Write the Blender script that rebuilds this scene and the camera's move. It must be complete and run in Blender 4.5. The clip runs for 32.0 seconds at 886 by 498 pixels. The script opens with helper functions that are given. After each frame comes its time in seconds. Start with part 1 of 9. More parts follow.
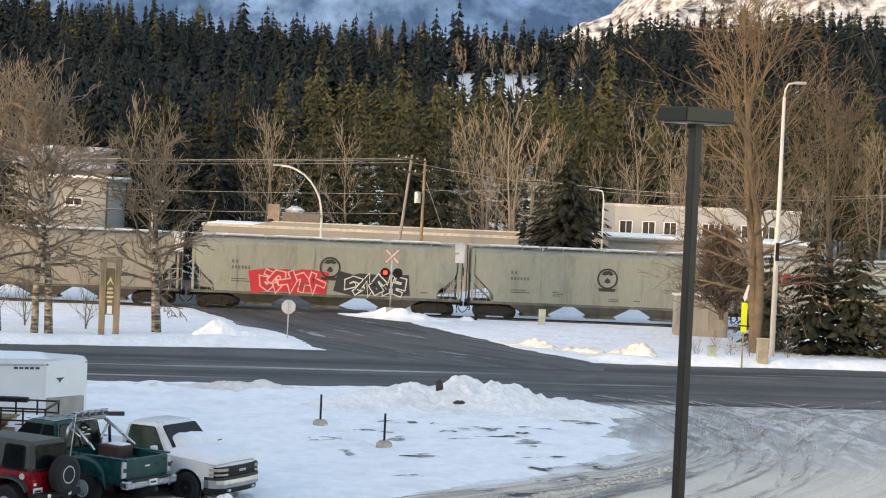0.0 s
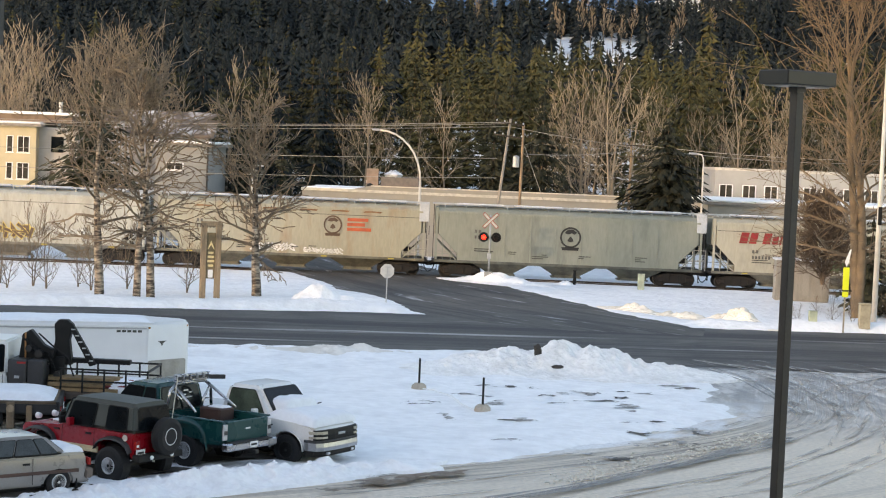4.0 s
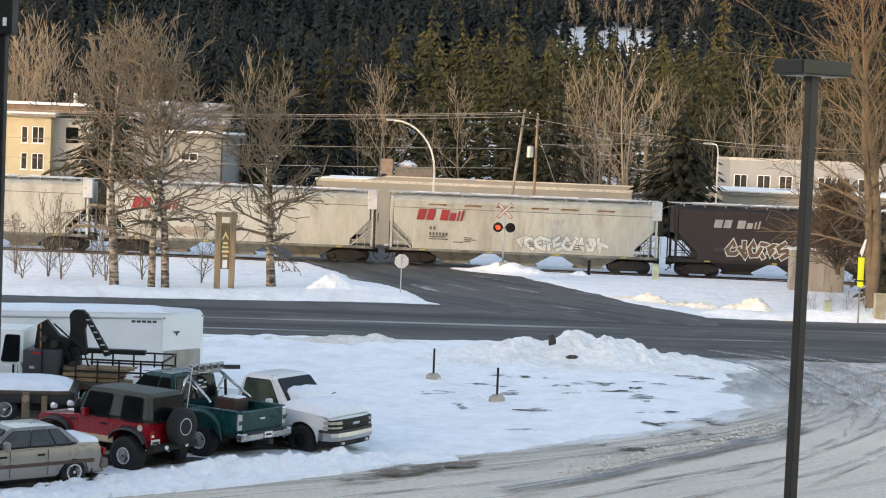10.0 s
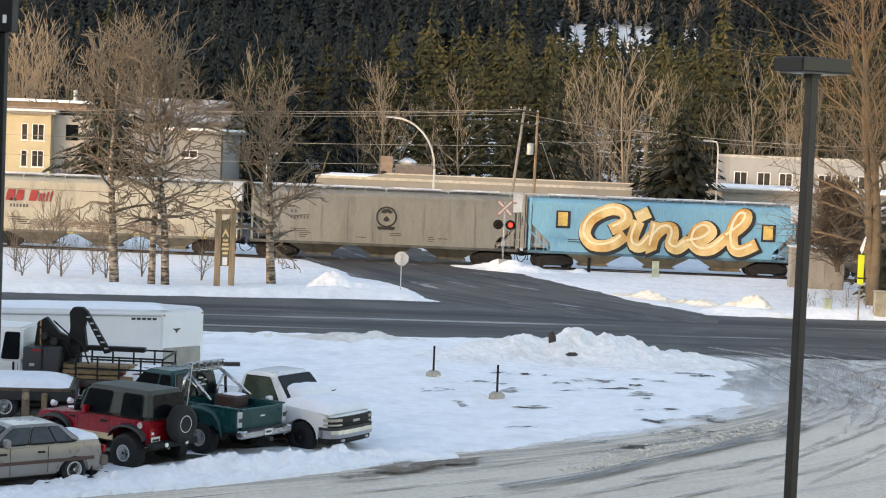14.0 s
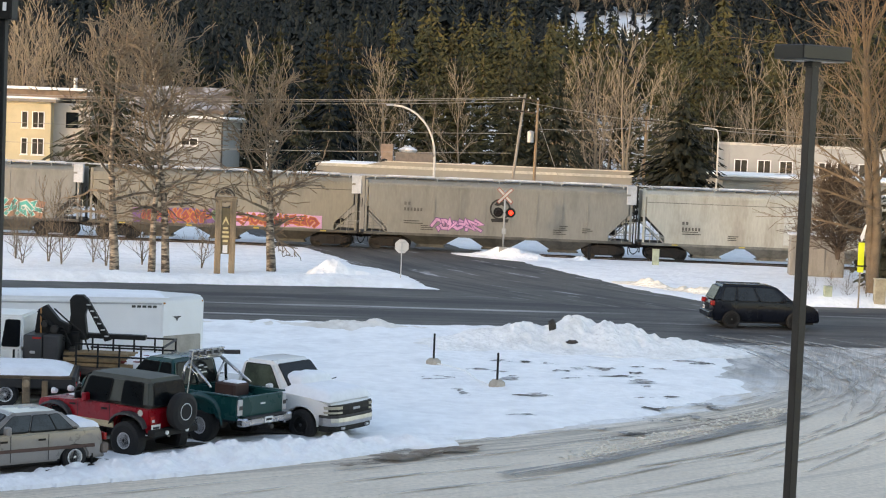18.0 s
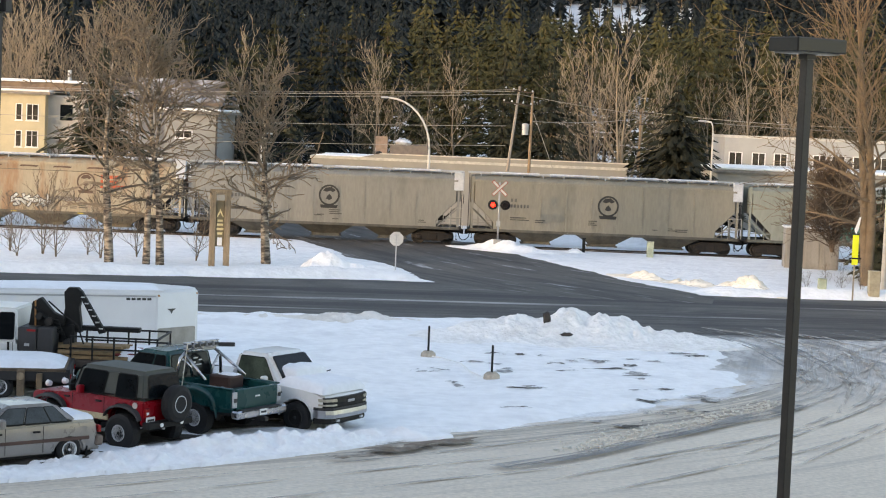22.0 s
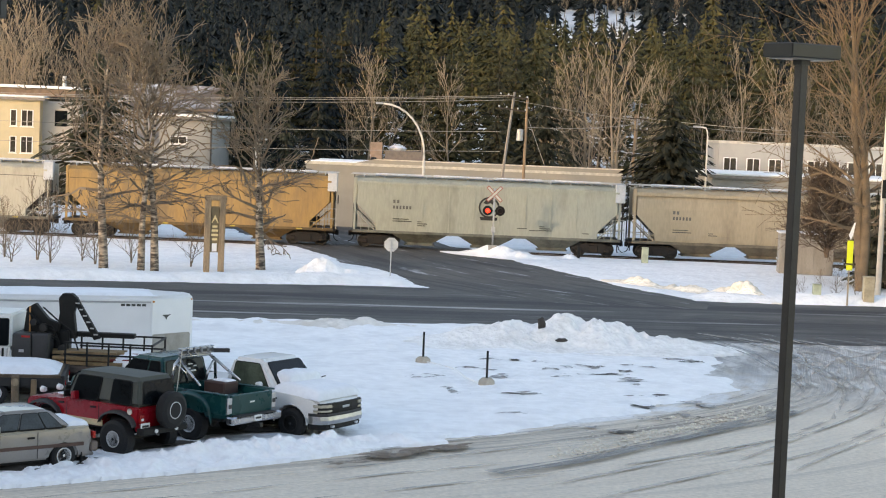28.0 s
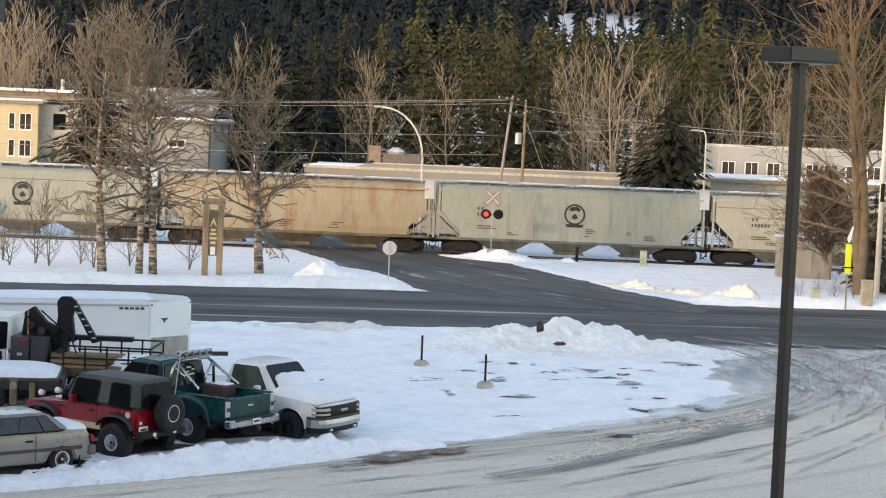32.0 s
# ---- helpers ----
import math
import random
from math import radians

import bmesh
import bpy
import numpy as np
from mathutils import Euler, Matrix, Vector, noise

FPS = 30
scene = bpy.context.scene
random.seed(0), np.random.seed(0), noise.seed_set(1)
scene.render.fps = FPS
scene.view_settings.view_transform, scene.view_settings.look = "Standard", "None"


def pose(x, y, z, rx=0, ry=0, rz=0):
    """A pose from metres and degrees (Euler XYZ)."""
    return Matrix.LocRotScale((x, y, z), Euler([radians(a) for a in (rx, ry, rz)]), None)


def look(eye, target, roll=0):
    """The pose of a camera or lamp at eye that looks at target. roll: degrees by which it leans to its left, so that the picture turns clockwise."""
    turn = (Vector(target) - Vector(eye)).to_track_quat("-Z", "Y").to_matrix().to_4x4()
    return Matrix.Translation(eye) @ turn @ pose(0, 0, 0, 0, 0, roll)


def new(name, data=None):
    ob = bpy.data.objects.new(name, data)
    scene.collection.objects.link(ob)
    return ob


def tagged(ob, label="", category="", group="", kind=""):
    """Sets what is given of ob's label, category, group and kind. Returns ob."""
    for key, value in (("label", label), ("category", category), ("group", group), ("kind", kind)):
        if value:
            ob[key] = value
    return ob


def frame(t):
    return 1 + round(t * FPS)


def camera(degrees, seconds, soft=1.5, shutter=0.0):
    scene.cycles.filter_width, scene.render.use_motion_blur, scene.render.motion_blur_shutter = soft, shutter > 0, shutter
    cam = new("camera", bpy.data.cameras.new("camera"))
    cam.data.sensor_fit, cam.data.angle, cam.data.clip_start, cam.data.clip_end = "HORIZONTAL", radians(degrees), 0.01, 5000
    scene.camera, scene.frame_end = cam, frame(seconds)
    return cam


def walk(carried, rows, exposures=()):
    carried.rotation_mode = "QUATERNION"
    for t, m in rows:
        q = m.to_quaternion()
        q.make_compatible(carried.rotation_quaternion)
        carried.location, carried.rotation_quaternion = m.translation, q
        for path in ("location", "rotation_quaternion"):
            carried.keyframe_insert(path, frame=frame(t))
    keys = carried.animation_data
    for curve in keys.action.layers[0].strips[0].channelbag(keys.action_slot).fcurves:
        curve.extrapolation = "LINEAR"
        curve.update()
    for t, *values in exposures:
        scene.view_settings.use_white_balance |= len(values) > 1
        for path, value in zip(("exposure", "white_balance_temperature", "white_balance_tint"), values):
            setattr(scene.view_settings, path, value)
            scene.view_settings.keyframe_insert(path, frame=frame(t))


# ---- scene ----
# ---------------------------------------------------------------- camera
cam = camera(26.73, 32.0, soft=1.1)
EYE = 7.86
PATH = [
    (0.0, 88.258, -2.528, -3.341),
    (0.5, 87.660, -2.539, -2.863),
    (1.0, 86.980, -2.502, -2.257),
    (1.5, 86.351, -2.479, -1.677),
    (2.0, 85.985, -2.410, -1.207),
    (2.5, 86.018, -2.445, -0.865),
    (3.0, 86.420, -2.366, -0.635),
    (3.5, 86.905, -2.385, -0.483),
    (5.5, 87.119, -2.355, 0.095),
    (6.0, 86.997, -2.347, 0.123),
    (6.5, 86.889, -2.365, 0.137),
    (7.0, 86.801, -2.384, 0.128),
    (7.5, 86.755, -2.358, 0.136),
    (8.0, 86.732, -2.349, 0.128),
    (8.5, 86.732, -2.345, 0.120),
    (9.0, 86.732, -2.345, 0.120),
    (9.5, 86.732, -2.345, 0.120),
    (10.0, 86.714, -2.345, 0.120),
    (10.5, 86.679, -2.345, 0.122),
    (11.0, 86.653, -2.344, 0.119),
    (11.5, 86.626, -2.342, 0.119),
    (12.0, 86.604, -2.368, 0.121),
    (12.5, 86.626, -2.342, 0.119),
    (13.0, 86.640, -2.338, 0.119),
    (13.5, 86.653, -2.344, 0.119),
    (14.0, 86.631, -2.347, 0.120),
    (14.5, 86.628, -2.370, 0.121),
    (16.5, 86.489, -2.343, 0.119),
    (17.0, 86.366, -2.365, 0.120),
    (17.5, 86.281, -2.349, 0.127),
    (18.0, 86.255, -2.351, 0.127),
    (18.5, 86.335, -2.359, 0.098),
    (19.0, 86.357, -2.316, 0.127),
    (19.5, 86.280, -2.325, 0.131),
    (20.0, 86.010, -2.303, 0.223),
    (20.5, 85.936, -2.350, 0.147),
    (21.0, 85.967, -2.343, 0.060),
    (21.5, 85.996, -2.390, -0.008),
    (22.0, 86.031, -2.364, -0.038),
    (22.5, 86.022, -2.334, -0.062),
    (23.0, 85.998, -2.369, -0.088),
    (23.5, 85.968, -2.339, -0.095),
    (24.0, 85.935, -2.381, -0.114),
    (24.5, 85.915, -2.353, -0.113),
    (25.0, 85.885, -2.333, -0.119),
    (25.5, 85.841, -2.355, -0.118),
    (27.5, 86.077, -2.358, -0.178),
    (28.0, 86.215, -2.346, -0.199),
    (28.5, 86.295, -2.363, -0.222),
    (29.0, 86.292, -2.322, -0.224),
    (29.5, 86.249, -2.351, -0.246),
    (30.0, 86.243, -2.366, -0.248),
    (30.5, 86.270, -2.368, -0.248),
    (31.0, 86.296, -2.366, -0.248),
    (31.5, 86.323, -2.367, -0.248),
    (32.0, 86.323, -2.367, -0.248),
]
walk(cam, [(t, pose(0, 0, EYE, a, b, c)) for t, a, b, c in PATH], exposures=[(0, 1.76, 8000, 18), (32, 1.76, 8000, 18)])

# ---------------------------------------------------------------- sky and sun
SUN_AZ = radians(228)      # clockwise from +Y: the sun stands behind the camera, to its left
SUN_EL = radians(10.5)
world = bpy.data.worlds.new("sky")
scene.world = world
world.use_nodes = True
wn = world.node_tree
sky = wn.nodes.new("ShaderNodeTexSky")
sky.sky_type = "NISHITA"
sky.sun_disc = False
sky.sun_elevation, sky.sun_rotation = SUN_EL, SUN_AZ
sky.air_density, sky.dust_density, sky.ozone_density = 1.0, 0.6, 1.2
wn.links.new(sky.outputs["Color"], wn.nodes["Background"].inputs["Color"])
wn.nodes["Background"].inputs["Strength"].default_value = 0.15
sun_data = bpy.data.lights.new("sun", "SUN")
sun_data.energy, sun_data.angle, sun_data.color = 0.52, radians(1.5), (1.0, 0.82, 0.60)
sun = new("sun", sun_data)
to_sun = Vector((math.sin(SUN_AZ) * math.cos(SUN_EL), math.cos(SUN_AZ) * math.cos(SUN_EL), math.sin(SUN_EL)))
sun.matrix_world = look((0, 0, 60), Vector((0, 0, 60)) - to_sun)


# ---------------------------------------------------------------- materials
MATS = {}


def mat(name, color, rough=0.6, metal=0.0, vary=0.25, scale=3.0, bump=0.15, fine=40.0, second=None, amount=0.45,
        stretch=(1, 1, 1), sheen=0.0, turn=0.0, objrand=0.0, coords="Object", emit=None, spec=0.5, depth=0.02, coat=0.0):
    """A surface: base colour, a second colour in patches at one scale, grain at another, relief and uneven gloss."""
    if name in MATS:
        return MATS[name]
    m = bpy.data.materials.new(name)
    m.use_nodes = True
    nt = m.node_tree
    n, l = nt.nodes, nt.links
    bs = n["Principled BSDF"]
    tc = n.new("ShaderNodeTexCoord")
    mp = n.new("ShaderNodeMapping")
    mp.inputs["Scale"].default_value = stretch
    mp.inputs["Rotation"].default_value = (0, 0, turn)
    l.new(tc.outputs[coords], mp.inputs["Vector"])
    n1 = n.new("ShaderNodeTexNoise")
    n1.inputs["Scale"].default_value, n1.inputs["Detail"].default_value, n1.inputs["Roughness"].default_value = scale, 5, 0.6
    n2 = n.new("ShaderNodeTexNoise")
    n2.inputs["Scale"].default_value, n2.inputs["Detail"].default_value = fine, 3
    l.new(mp.outputs["Vector"], n1.inputs["Vector"])
    l.new(mp.outputs["Vector"], n2.inputs["Vector"])
    ramp = n.new("ShaderNodeValToRGB")
    ramp.color_ramp.elements[0].position, ramp.color_ramp.elements[1].position = amount - 0.08, amount + 0.14
    l.new(n1.outputs["Fac"], ramp.inputs["Fac"])
    mix = n.new("ShaderNodeMix")
    mix.data_type = "RGBA"
    dark = second or tuple(c * (1 - vary) for c in color)
    mix.inputs["A"].default_value = (*dark, 1)
    mix.inputs["B"].default_value = (*color, 1)
    l.new(ramp.outputs["Color"], mix.inputs["Factor"])
    hs = n.new("ShaderNodeHueSaturation")
    mr = n.new("ShaderNodeMapRange")
    mr.inputs["From Min"].default_value, mr.inputs["From Max"].default_value = 0.3, 0.7
    mr.inputs["To Min"].default_value, mr.inputs["To Max"].default_value = 1 - vary * 0.5, 1 + vary * 0.5
    l.new(n2.outputs["Fac"], mr.inputs["Value"])
    val = mr.outputs["Result"]
    if objrand:
        oi = n.new("ShaderNodeObjectInfo")
        m2 = n.new("ShaderNodeMapRange")
        m2.inputs["To Min"].default_value, m2.inputs["To Max"].default_value = 1 - objrand, 1 + objrand
        l.new(oi.outputs["Random"], m2.inputs["Value"])
        mm = n.new("ShaderNodeMath")
        mm.operation = "MULTIPLY"
        l.new(val, mm.inputs[0])
        l.new(m2.outputs["Result"], mm.inputs[1])
        val = mm.outputs["Value"]
    l.new(val, hs.inputs["Value"])
    l.new(mix.outputs["Result"], hs.inputs["Color"])
    l.new(hs.outputs["Color"], bs.inputs["Base Color"])
    rr = n.new("ShaderNodeMapRange")
    rr.inputs["To Min"].default_value, rr.inputs["To Max"].default_value = max(0.02, rough - 0.12), min(1, rough + 0.12)
    l.new(n1.outputs["Fac"], rr.inputs["Value"])
    l.new(rr.outputs["Result"], bs.inputs["Roughness"])
    bs.inputs["Metallic"].default_value = metal
    bs.inputs["Specular IOR Level"].default_value = spec
    bs.inputs["Coat Weight"].default_value, bs.inputs["Coat Roughness"].default_value = coat, 0.06
    if bump:
        bp = n.new("ShaderNodeBump")
        bp.inputs["Strength"].default_value, bp.inputs["Distance"].default_value = bump, depth
        l.new(n2.outputs["Fac"], bp.inputs["Height"])
        l.new(bp.outputs["Normal"], bs.inputs["Normal"])
    if emit:
        bs.inputs["Emission Color"].default_value = (*emit[0], 1)
        bs.inputs["Emission Strength"].default_value = emit[1]
    MATS[name] = m
    return m


def leafy(name, c1, c2, c3):
    """Foliage: colour varies from clump to clump and, more broadly, from tree to tree."""
    m = bpy.data.materials.new(name)
    m.use_nodes = True
    n, l = m.node_tree.nodes, m.node_tree.links
    bs = n["Principled BSDF"]
    geo = n.new("ShaderNodeNewGeometry")
    nz = n.new("ShaderNodeTexNoise")
    nz.inputs["Scale"].default_value, nz.inputs["Detail"].default_value = 0.16, 3
    l.new(geo.outputs["Position"], nz.inputs["Vector"])
    r1 = n.new("ShaderNodeValToRGB")
    r1.color_ramp.elements[0].position, r1.color_ramp.elements[1].position = 0.43, 0.57
    r1.color_ramp.elements[0].color, r1.color_ramp.elements[1].color = (*c1, 1), (*c2, 1)
    l.new(nz.outputs["Fac"], r1.inputs["Fac"])
    mix = n.new("ShaderNodeMix")
    mix.data_type = "RGBA"
    mix.inputs["B"].default_value = (*c3, 1)
    mul = n.new("ShaderNodeMath")
    mul.operation = "MULTIPLY"
    mul.inputs[1].default_value = 0.5
    l.new(geo.outputs["Random Per Island"], mul.inputs[0])
    l.new(mul.outputs["Value"], mix.inputs["Factor"])
    l.new(r1.outputs["Color"], mix.inputs["A"])
    oi = n.new("ShaderNodeObjectInfo")
    tone = n.new("ShaderNodeMapRange")
    tone.inputs["To Min"].default_value, tone.inputs["To Max"].default_value = 0.55, 1.45
    l.new(oi.outputs["Random"], tone.inputs["Value"])
    hs = n.new("ShaderNodeHueSaturation")
    l.new(tone.outputs["Result"], hs.inputs["Value"])
    l.new(mix.outputs["Result"], hs.inputs["Color"])
    l.new(hs.outputs["Color"], bs.inputs["Base Color"])
    bs.inputs["Roughness"].default_value = 0.75
    bs.inputs["Specular IOR Level"].default_value = 0.2
    MATS[name] = m
    return m


SNOW = mat("snow", (0.90, 0.905, 0.92), 0.7, vary=0.10, scale=0.7, bump=0.8, fine=2.6, second=(0.80, 0.805, 0.825), amount=0.40, coords="Object", spec=0.25, depth=0.12)
DIRTY_SNOW = mat("ploughed_snow", (0.89, 0.88, 0.87), 0.75, vary=0.14, scale=1.3, bump=0.9, fine=4.0, second=(0.76, 0.745, 0.73), amount=0.38, spec=0.2, depth=0.14)
ASPHALT = mat("winter_asphalt", (0.085, 0.083, 0.085), 0.75, vary=0.3, scale=1.0, bump=0.3, fine=25, second=(0.30, 0.30, 0.31), amount=0.345, stretch=(0.10, 0.9, 1), turn=0.0, spec=0.3)
SIDE_ASPHALT = mat("side_asphalt", (0.10, 0.098, 0.098), 0.75, vary=0.3, scale=1.0, bump=0.3, fine=25, second=(0.20, 0.20, 0.205), amount=0.36, stretch=(1.6, 0.12, 1), turn=radians(-19), spec=0.3)
STEEL = mat("dark_steel", (0.024, 0.022, 0.021), 0.6, 0.2, 0.3)
RUST = mat("rusty_underframe", (0.018, 0.014, 0.012), 0.8, 0.1, 0.4, second=(0.009, 0.008, 0.008))
RAIL = mat("rail_steel", (0.10, 0.08, 0.07), 0.5, 0.7, 0.3)
TIE = mat("creosote_tie", (0.06, 0.045, 0.035), 0.9, 0, 0.4)
GALV = mat("galvanised_steel", (0.45, 0.46, 0.47), 0.45, 0.6, 0.15)
PALE_POLE = mat("pale_pole", (0.62, 0.58, 0.52), 0.5, 0.1, 0.12)
BLACK = mat("black_paint", (0.014, 0.014, 0.014), 0.6, 0, 0.3, spec=0.2)
BRONZE = mat("bronze_paint", (0.036, 0.029, 0.023), 0.45, 0.1, 0.2)
RUBBER = mat("tyre_rubber", (0.012, 0.012, 0.013), 0.85, 0, 0.3, bump=0.4)
GLASS = mat("dark_glass", (0.006, 0.008, 0.010), 0.08, 0, 0.3, scale=2.5, bump=0, spec=0.16)
CHROME = mat("chrome", (0.50, 0.50, 0.52), 0.28, 1.0, 0.1, bump=0)
WHITE = mat("white_paint", (0.78, 0.78, 0.78), 0.4, 0, 0.06)
WOOD = mat("weathered_wood", (0.30, 0.22, 0.14), 0.8, 0, 0.35, stretch=(1, 1, 0.15), scale=6)
POLE_WOOD = mat("utility_pole_wood", (0.30, 0.20, 0.12), 0.85, 0, 0.35, stretch=(4, 4, 0.3), scale=4)


# ---------------------------------------------------------------- mesh helpers
def part(name, bm, material, parent=None, label="", smooth=False, m=None):
    """Links a bmesh as one mesh object, under a thing or a part."""
    me = bpy.data.meshes.new(name)
    bm.normal_update()
    bm.to_mesh(me)
    bm.free()
    if smooth:
        me.shade_smooth()
    mats = material if isinstance(material, (list, tuple)) else [material]
    for mt in mats:
        me.materials.append(mt)
    ob = new(name, me)
    if parent:
        ob.parent = parent
    if m is not None:
        ob.matrix_basis = m
    if label:
        tagged(ob, label)
    return ob


def share(name, me, parent, m):
    ob = new(name, me)
    ob.parent = parent
    ob.matrix_basis = m
    return ob


def thing(name, m, label, category, group="", kind=""):
    ob = new(name)
    ob.empty_display_size = 0.3
    ob.matrix_basis = m
    return tagged(ob, label, category, group, kind)


def box(bm, x0, y0, z0, x1, y1, z1, m=None):
    vs = [bm.verts.new((x, y, z)) for z in (z0, z1) for x, y in ((x0, y0), (x1, y0), (x1, y1), (x0, y1))]
    if m is not None:
        for v in vs:
            v.co = m @ v.co
    for f in ((3, 2, 1, 0), (4, 5, 6, 7), (0, 1, 5, 4), (1, 2, 6, 5), (2, 3, 7, 6), (3, 0, 4, 7)):
        bm.faces.new([vs[i] for i in f])
    return bm


def bx(*a, bevel=0.0, m=None):
    bm = bmesh.new()
    box(bm, *a, m=m)
    if bevel:
        bev(bm, bevel)
    return bm


def bev(bm, w, seg=1, angle=30):
    bm.normal_update()
    es = [e for e in bm.edges if len(e.link_faces) == 2 and e.calc_face_angle(0) > radians(angle)]
    bmesh.ops.bevel(bm, geom=es, offset=w, segments=seg, affect="EDGES", clamp_overlap=True)
    return bm


def prism(bm, poly, y0, y1, axis="y"):
    """A polygon of (a, b) pairs drawn out from y0 to y1 along an axis."""
    def at(a, b, c):
        return {"y": (a, c, b), "x": (c, a, b), "z": (a, b, c)}[axis]
    lo = [bm.verts.new(at(a, b, y0)) for a, b in poly]
    hi = [bm.verts.new(at(a, b, y1)) for a, b in poly]
    n = len(poly)
    bm.faces.new(lo)
    bm.faces.new(hi[::-1])
    for i in range(n):
        bm.faces.new((lo[i], hi[i], hi[(i + 1) % n], lo[(i + 1) % n]))
    bmesh.ops.recalc_face_normals(bm, faces=bm.faces[:])
    return bm


def tube(bm, p, q, r, r2=None, n=8, cap=True):
    p, q = Vector(p), Vector(q)
    r2 = r if r2 is None else r2
    d = (q - p).normalized()
    u = d.orthogonal().normalized()
    w = d.cross(u)
    rings = []
    for c, s in ((p, r), (q, r2)):
        rings.append([bm.verts.new(c + (u * math.cos(2 * math.pi * i / n) + w * math.sin(2 * math.pi * i / n)) * s) for i in range(n)])
    for i in range(n):
        bm.faces.new((rings[0][i], rings[0][(i + 1) % n], rings[1][(i + 1) % n], rings[1][i]))
    if cap:
        bm.faces.new(rings[0][::-1])
        bm.faces.new(rings[1])
    return bm


def pipe(bm, pts, r, n=8):
    """One tube swept along points."""
    pts = [Vector(p) for p in pts]
    rings, u = [], None
    for i, p in enumerate(pts):
        d = (pts[min(i + 1, len(pts) - 1)] - pts[max(i - 1, 0)]).normalized()
        u = d.orthogonal().normalized() if u is None else (u - d * u.dot(d)).normalized()
        w = d.cross(u)
        rings.append([p + (u * math.cos(2 * math.pi * k / n) + w * math.sin(2 * math.pi * k / n)) * r for k in range(n)])
    return loft(bm, rings)


def lathe(bm, prof, n=20, axis="y"):
    """A closed profile of (along, radius) pairs turned about an axis."""
    rings = []
    for a, r in prof:
        ring = []
        for i in range(n):
            c, s = math.cos(2 * math.pi * i / n) * r, math.sin(2 * math.pi * i / n) * r
            ring.append(bm.verts.new({"y": (c, a, s), "x": (a, c, s), "z": (c, s, a)}[axis]))
        rings.append(ring)
    for a, b in zip(rings, rings[1:]):
        for i in range(n):
            bm.faces.new((a[i], a[(i + 1) % n], b[(i + 1) % n], b[i]))
    bm.faces.new(rings[0])
    bm.faces.new(rings[-1][::-1])
    bmesh.ops.recalc_face_normals(bm, faces=bm.faces[:])
    return bm


def loft(bm, rings, closed=True, caps=True):
    vs = [[bm.verts.new(p) for p in ring] for ring in rings]
    n = len(vs[0])
    for a, b in zip(vs, vs[1:]):
        for i in range(n if closed else n - 1):
            bm.faces.new((a[i], a[(i + 1) % n], b[(i + 1) % n], b[i]))
    if caps:
        bm.faces.new(vs[0][::-1])
        bm.faces.new(vs[-1])
    bmesh.ops.recalc_face_normals(bm, faces=bm.faces[:])
    return bm


def mesh_np(name, verts, faces, material, smooth=False):
    """A mesh of triangles or quads from arrays."""
    me = bpy.data.meshes.new(name)
    verts, faces = np.asarray(verts, np.float32), np.asarray(faces, np.int32)
    k = faces.shape[1]
    me.vertices.add(len(verts))
    me.vertices.foreach_set("co", verts.ravel())
    me.loops.add(faces.size)
    me.loops.foreach_set("vertex_index", faces.ravel())
    me.polygons.add(len(faces))
    me.polygons.foreach_set("loop_start", np.arange(len(faces), dtype=np.int32) * k)
    me.polygons.foreach_set("use_smooth", np.full(len(faces), smooth, bool))
    me.update(calc_edges=True)
    me.materials.append(material)
    return me


TABLES = {}


def value_noise(x, y, seed, size):
    """Smooth noise between 0 and 1 on arrays, with lumps of the given size."""
    if seed not in TABLES:
        TABLES[seed] = np.random.RandomState(seed).rand(256, 256)
    table = TABLES[seed]
    u, v = np.asarray(x) / size, np.asarray(y) / size
    i, j = np.floor(u).astype(int), np.floor(v).astype(int)
    a, b = u - i, v - j
    a, b = a * a * (3 - 2 * a), b * b * (3 - 2 * b)
    g = lambda p, q: table[p % 256, q % 256]
    return (g(i, j) * (1 - a) + g(i + 1, j) * a) * (1 - b) + (g(i, j + 1) * (1 - a) + g(i + 1, j + 1) * a) * b


def fractal(x, y, seed, size, octaves=4, gain=0.5):
    s, amp, tot = 0.0, 1.0, 0.0
    for k in range(octaves):
        s = s + amp * value_noise(x, y, seed + k * 7, size / 2 ** k)
        tot += amp
        amp *= gain
    return s / tot - 0.5


def smooth01(t):
    t = np.clip(t, 0, 1)
    return t * t * (3 - 2 * t)


# ---------------------------------------------------------------- the ground and the roads
TRACK_Y = 118.0


def road_near(x):
    return 72.9 + 0.118 * x


def road_far(x):
    return np.interp(x, [-330, -60, -20, -10.6, -5, -2, 5, 12, 330], [46.2, 79.4, 84.9, 87.3, 88.6, 89.4, 87.5, 87.8, 126.6])


def side_left(y):
    return np.interp(y, [84, 88, 91, 92.7, 96.4, 100.5, 103.7, 108.3, 115, 122, 160], [2.6, 1.3, 0.0, -0.6, -1.2, -2.8, -4.3, -5.7, -7.9, -10.6, -24])


def side_right(y):
    return np.interp(y, [84, 88, 93, 104, 122, 160], [17, 12.5, 10.0, 6.6, 0.6, -12])


EDGE = [(-46, 12), (-30, 24), (-12, 38.2), (-9.4, 40.3), (-4, 43.9), (1.3, 47.3), (4.5, 50), (7.7, 53.6), (9.6, 56.2), (10.6, 58.2), (10.75, 60.5), (10.2, 64), (9.5, 66), (8.8, 69), (7.4, 72.3), (5, 76), (2, 80)]


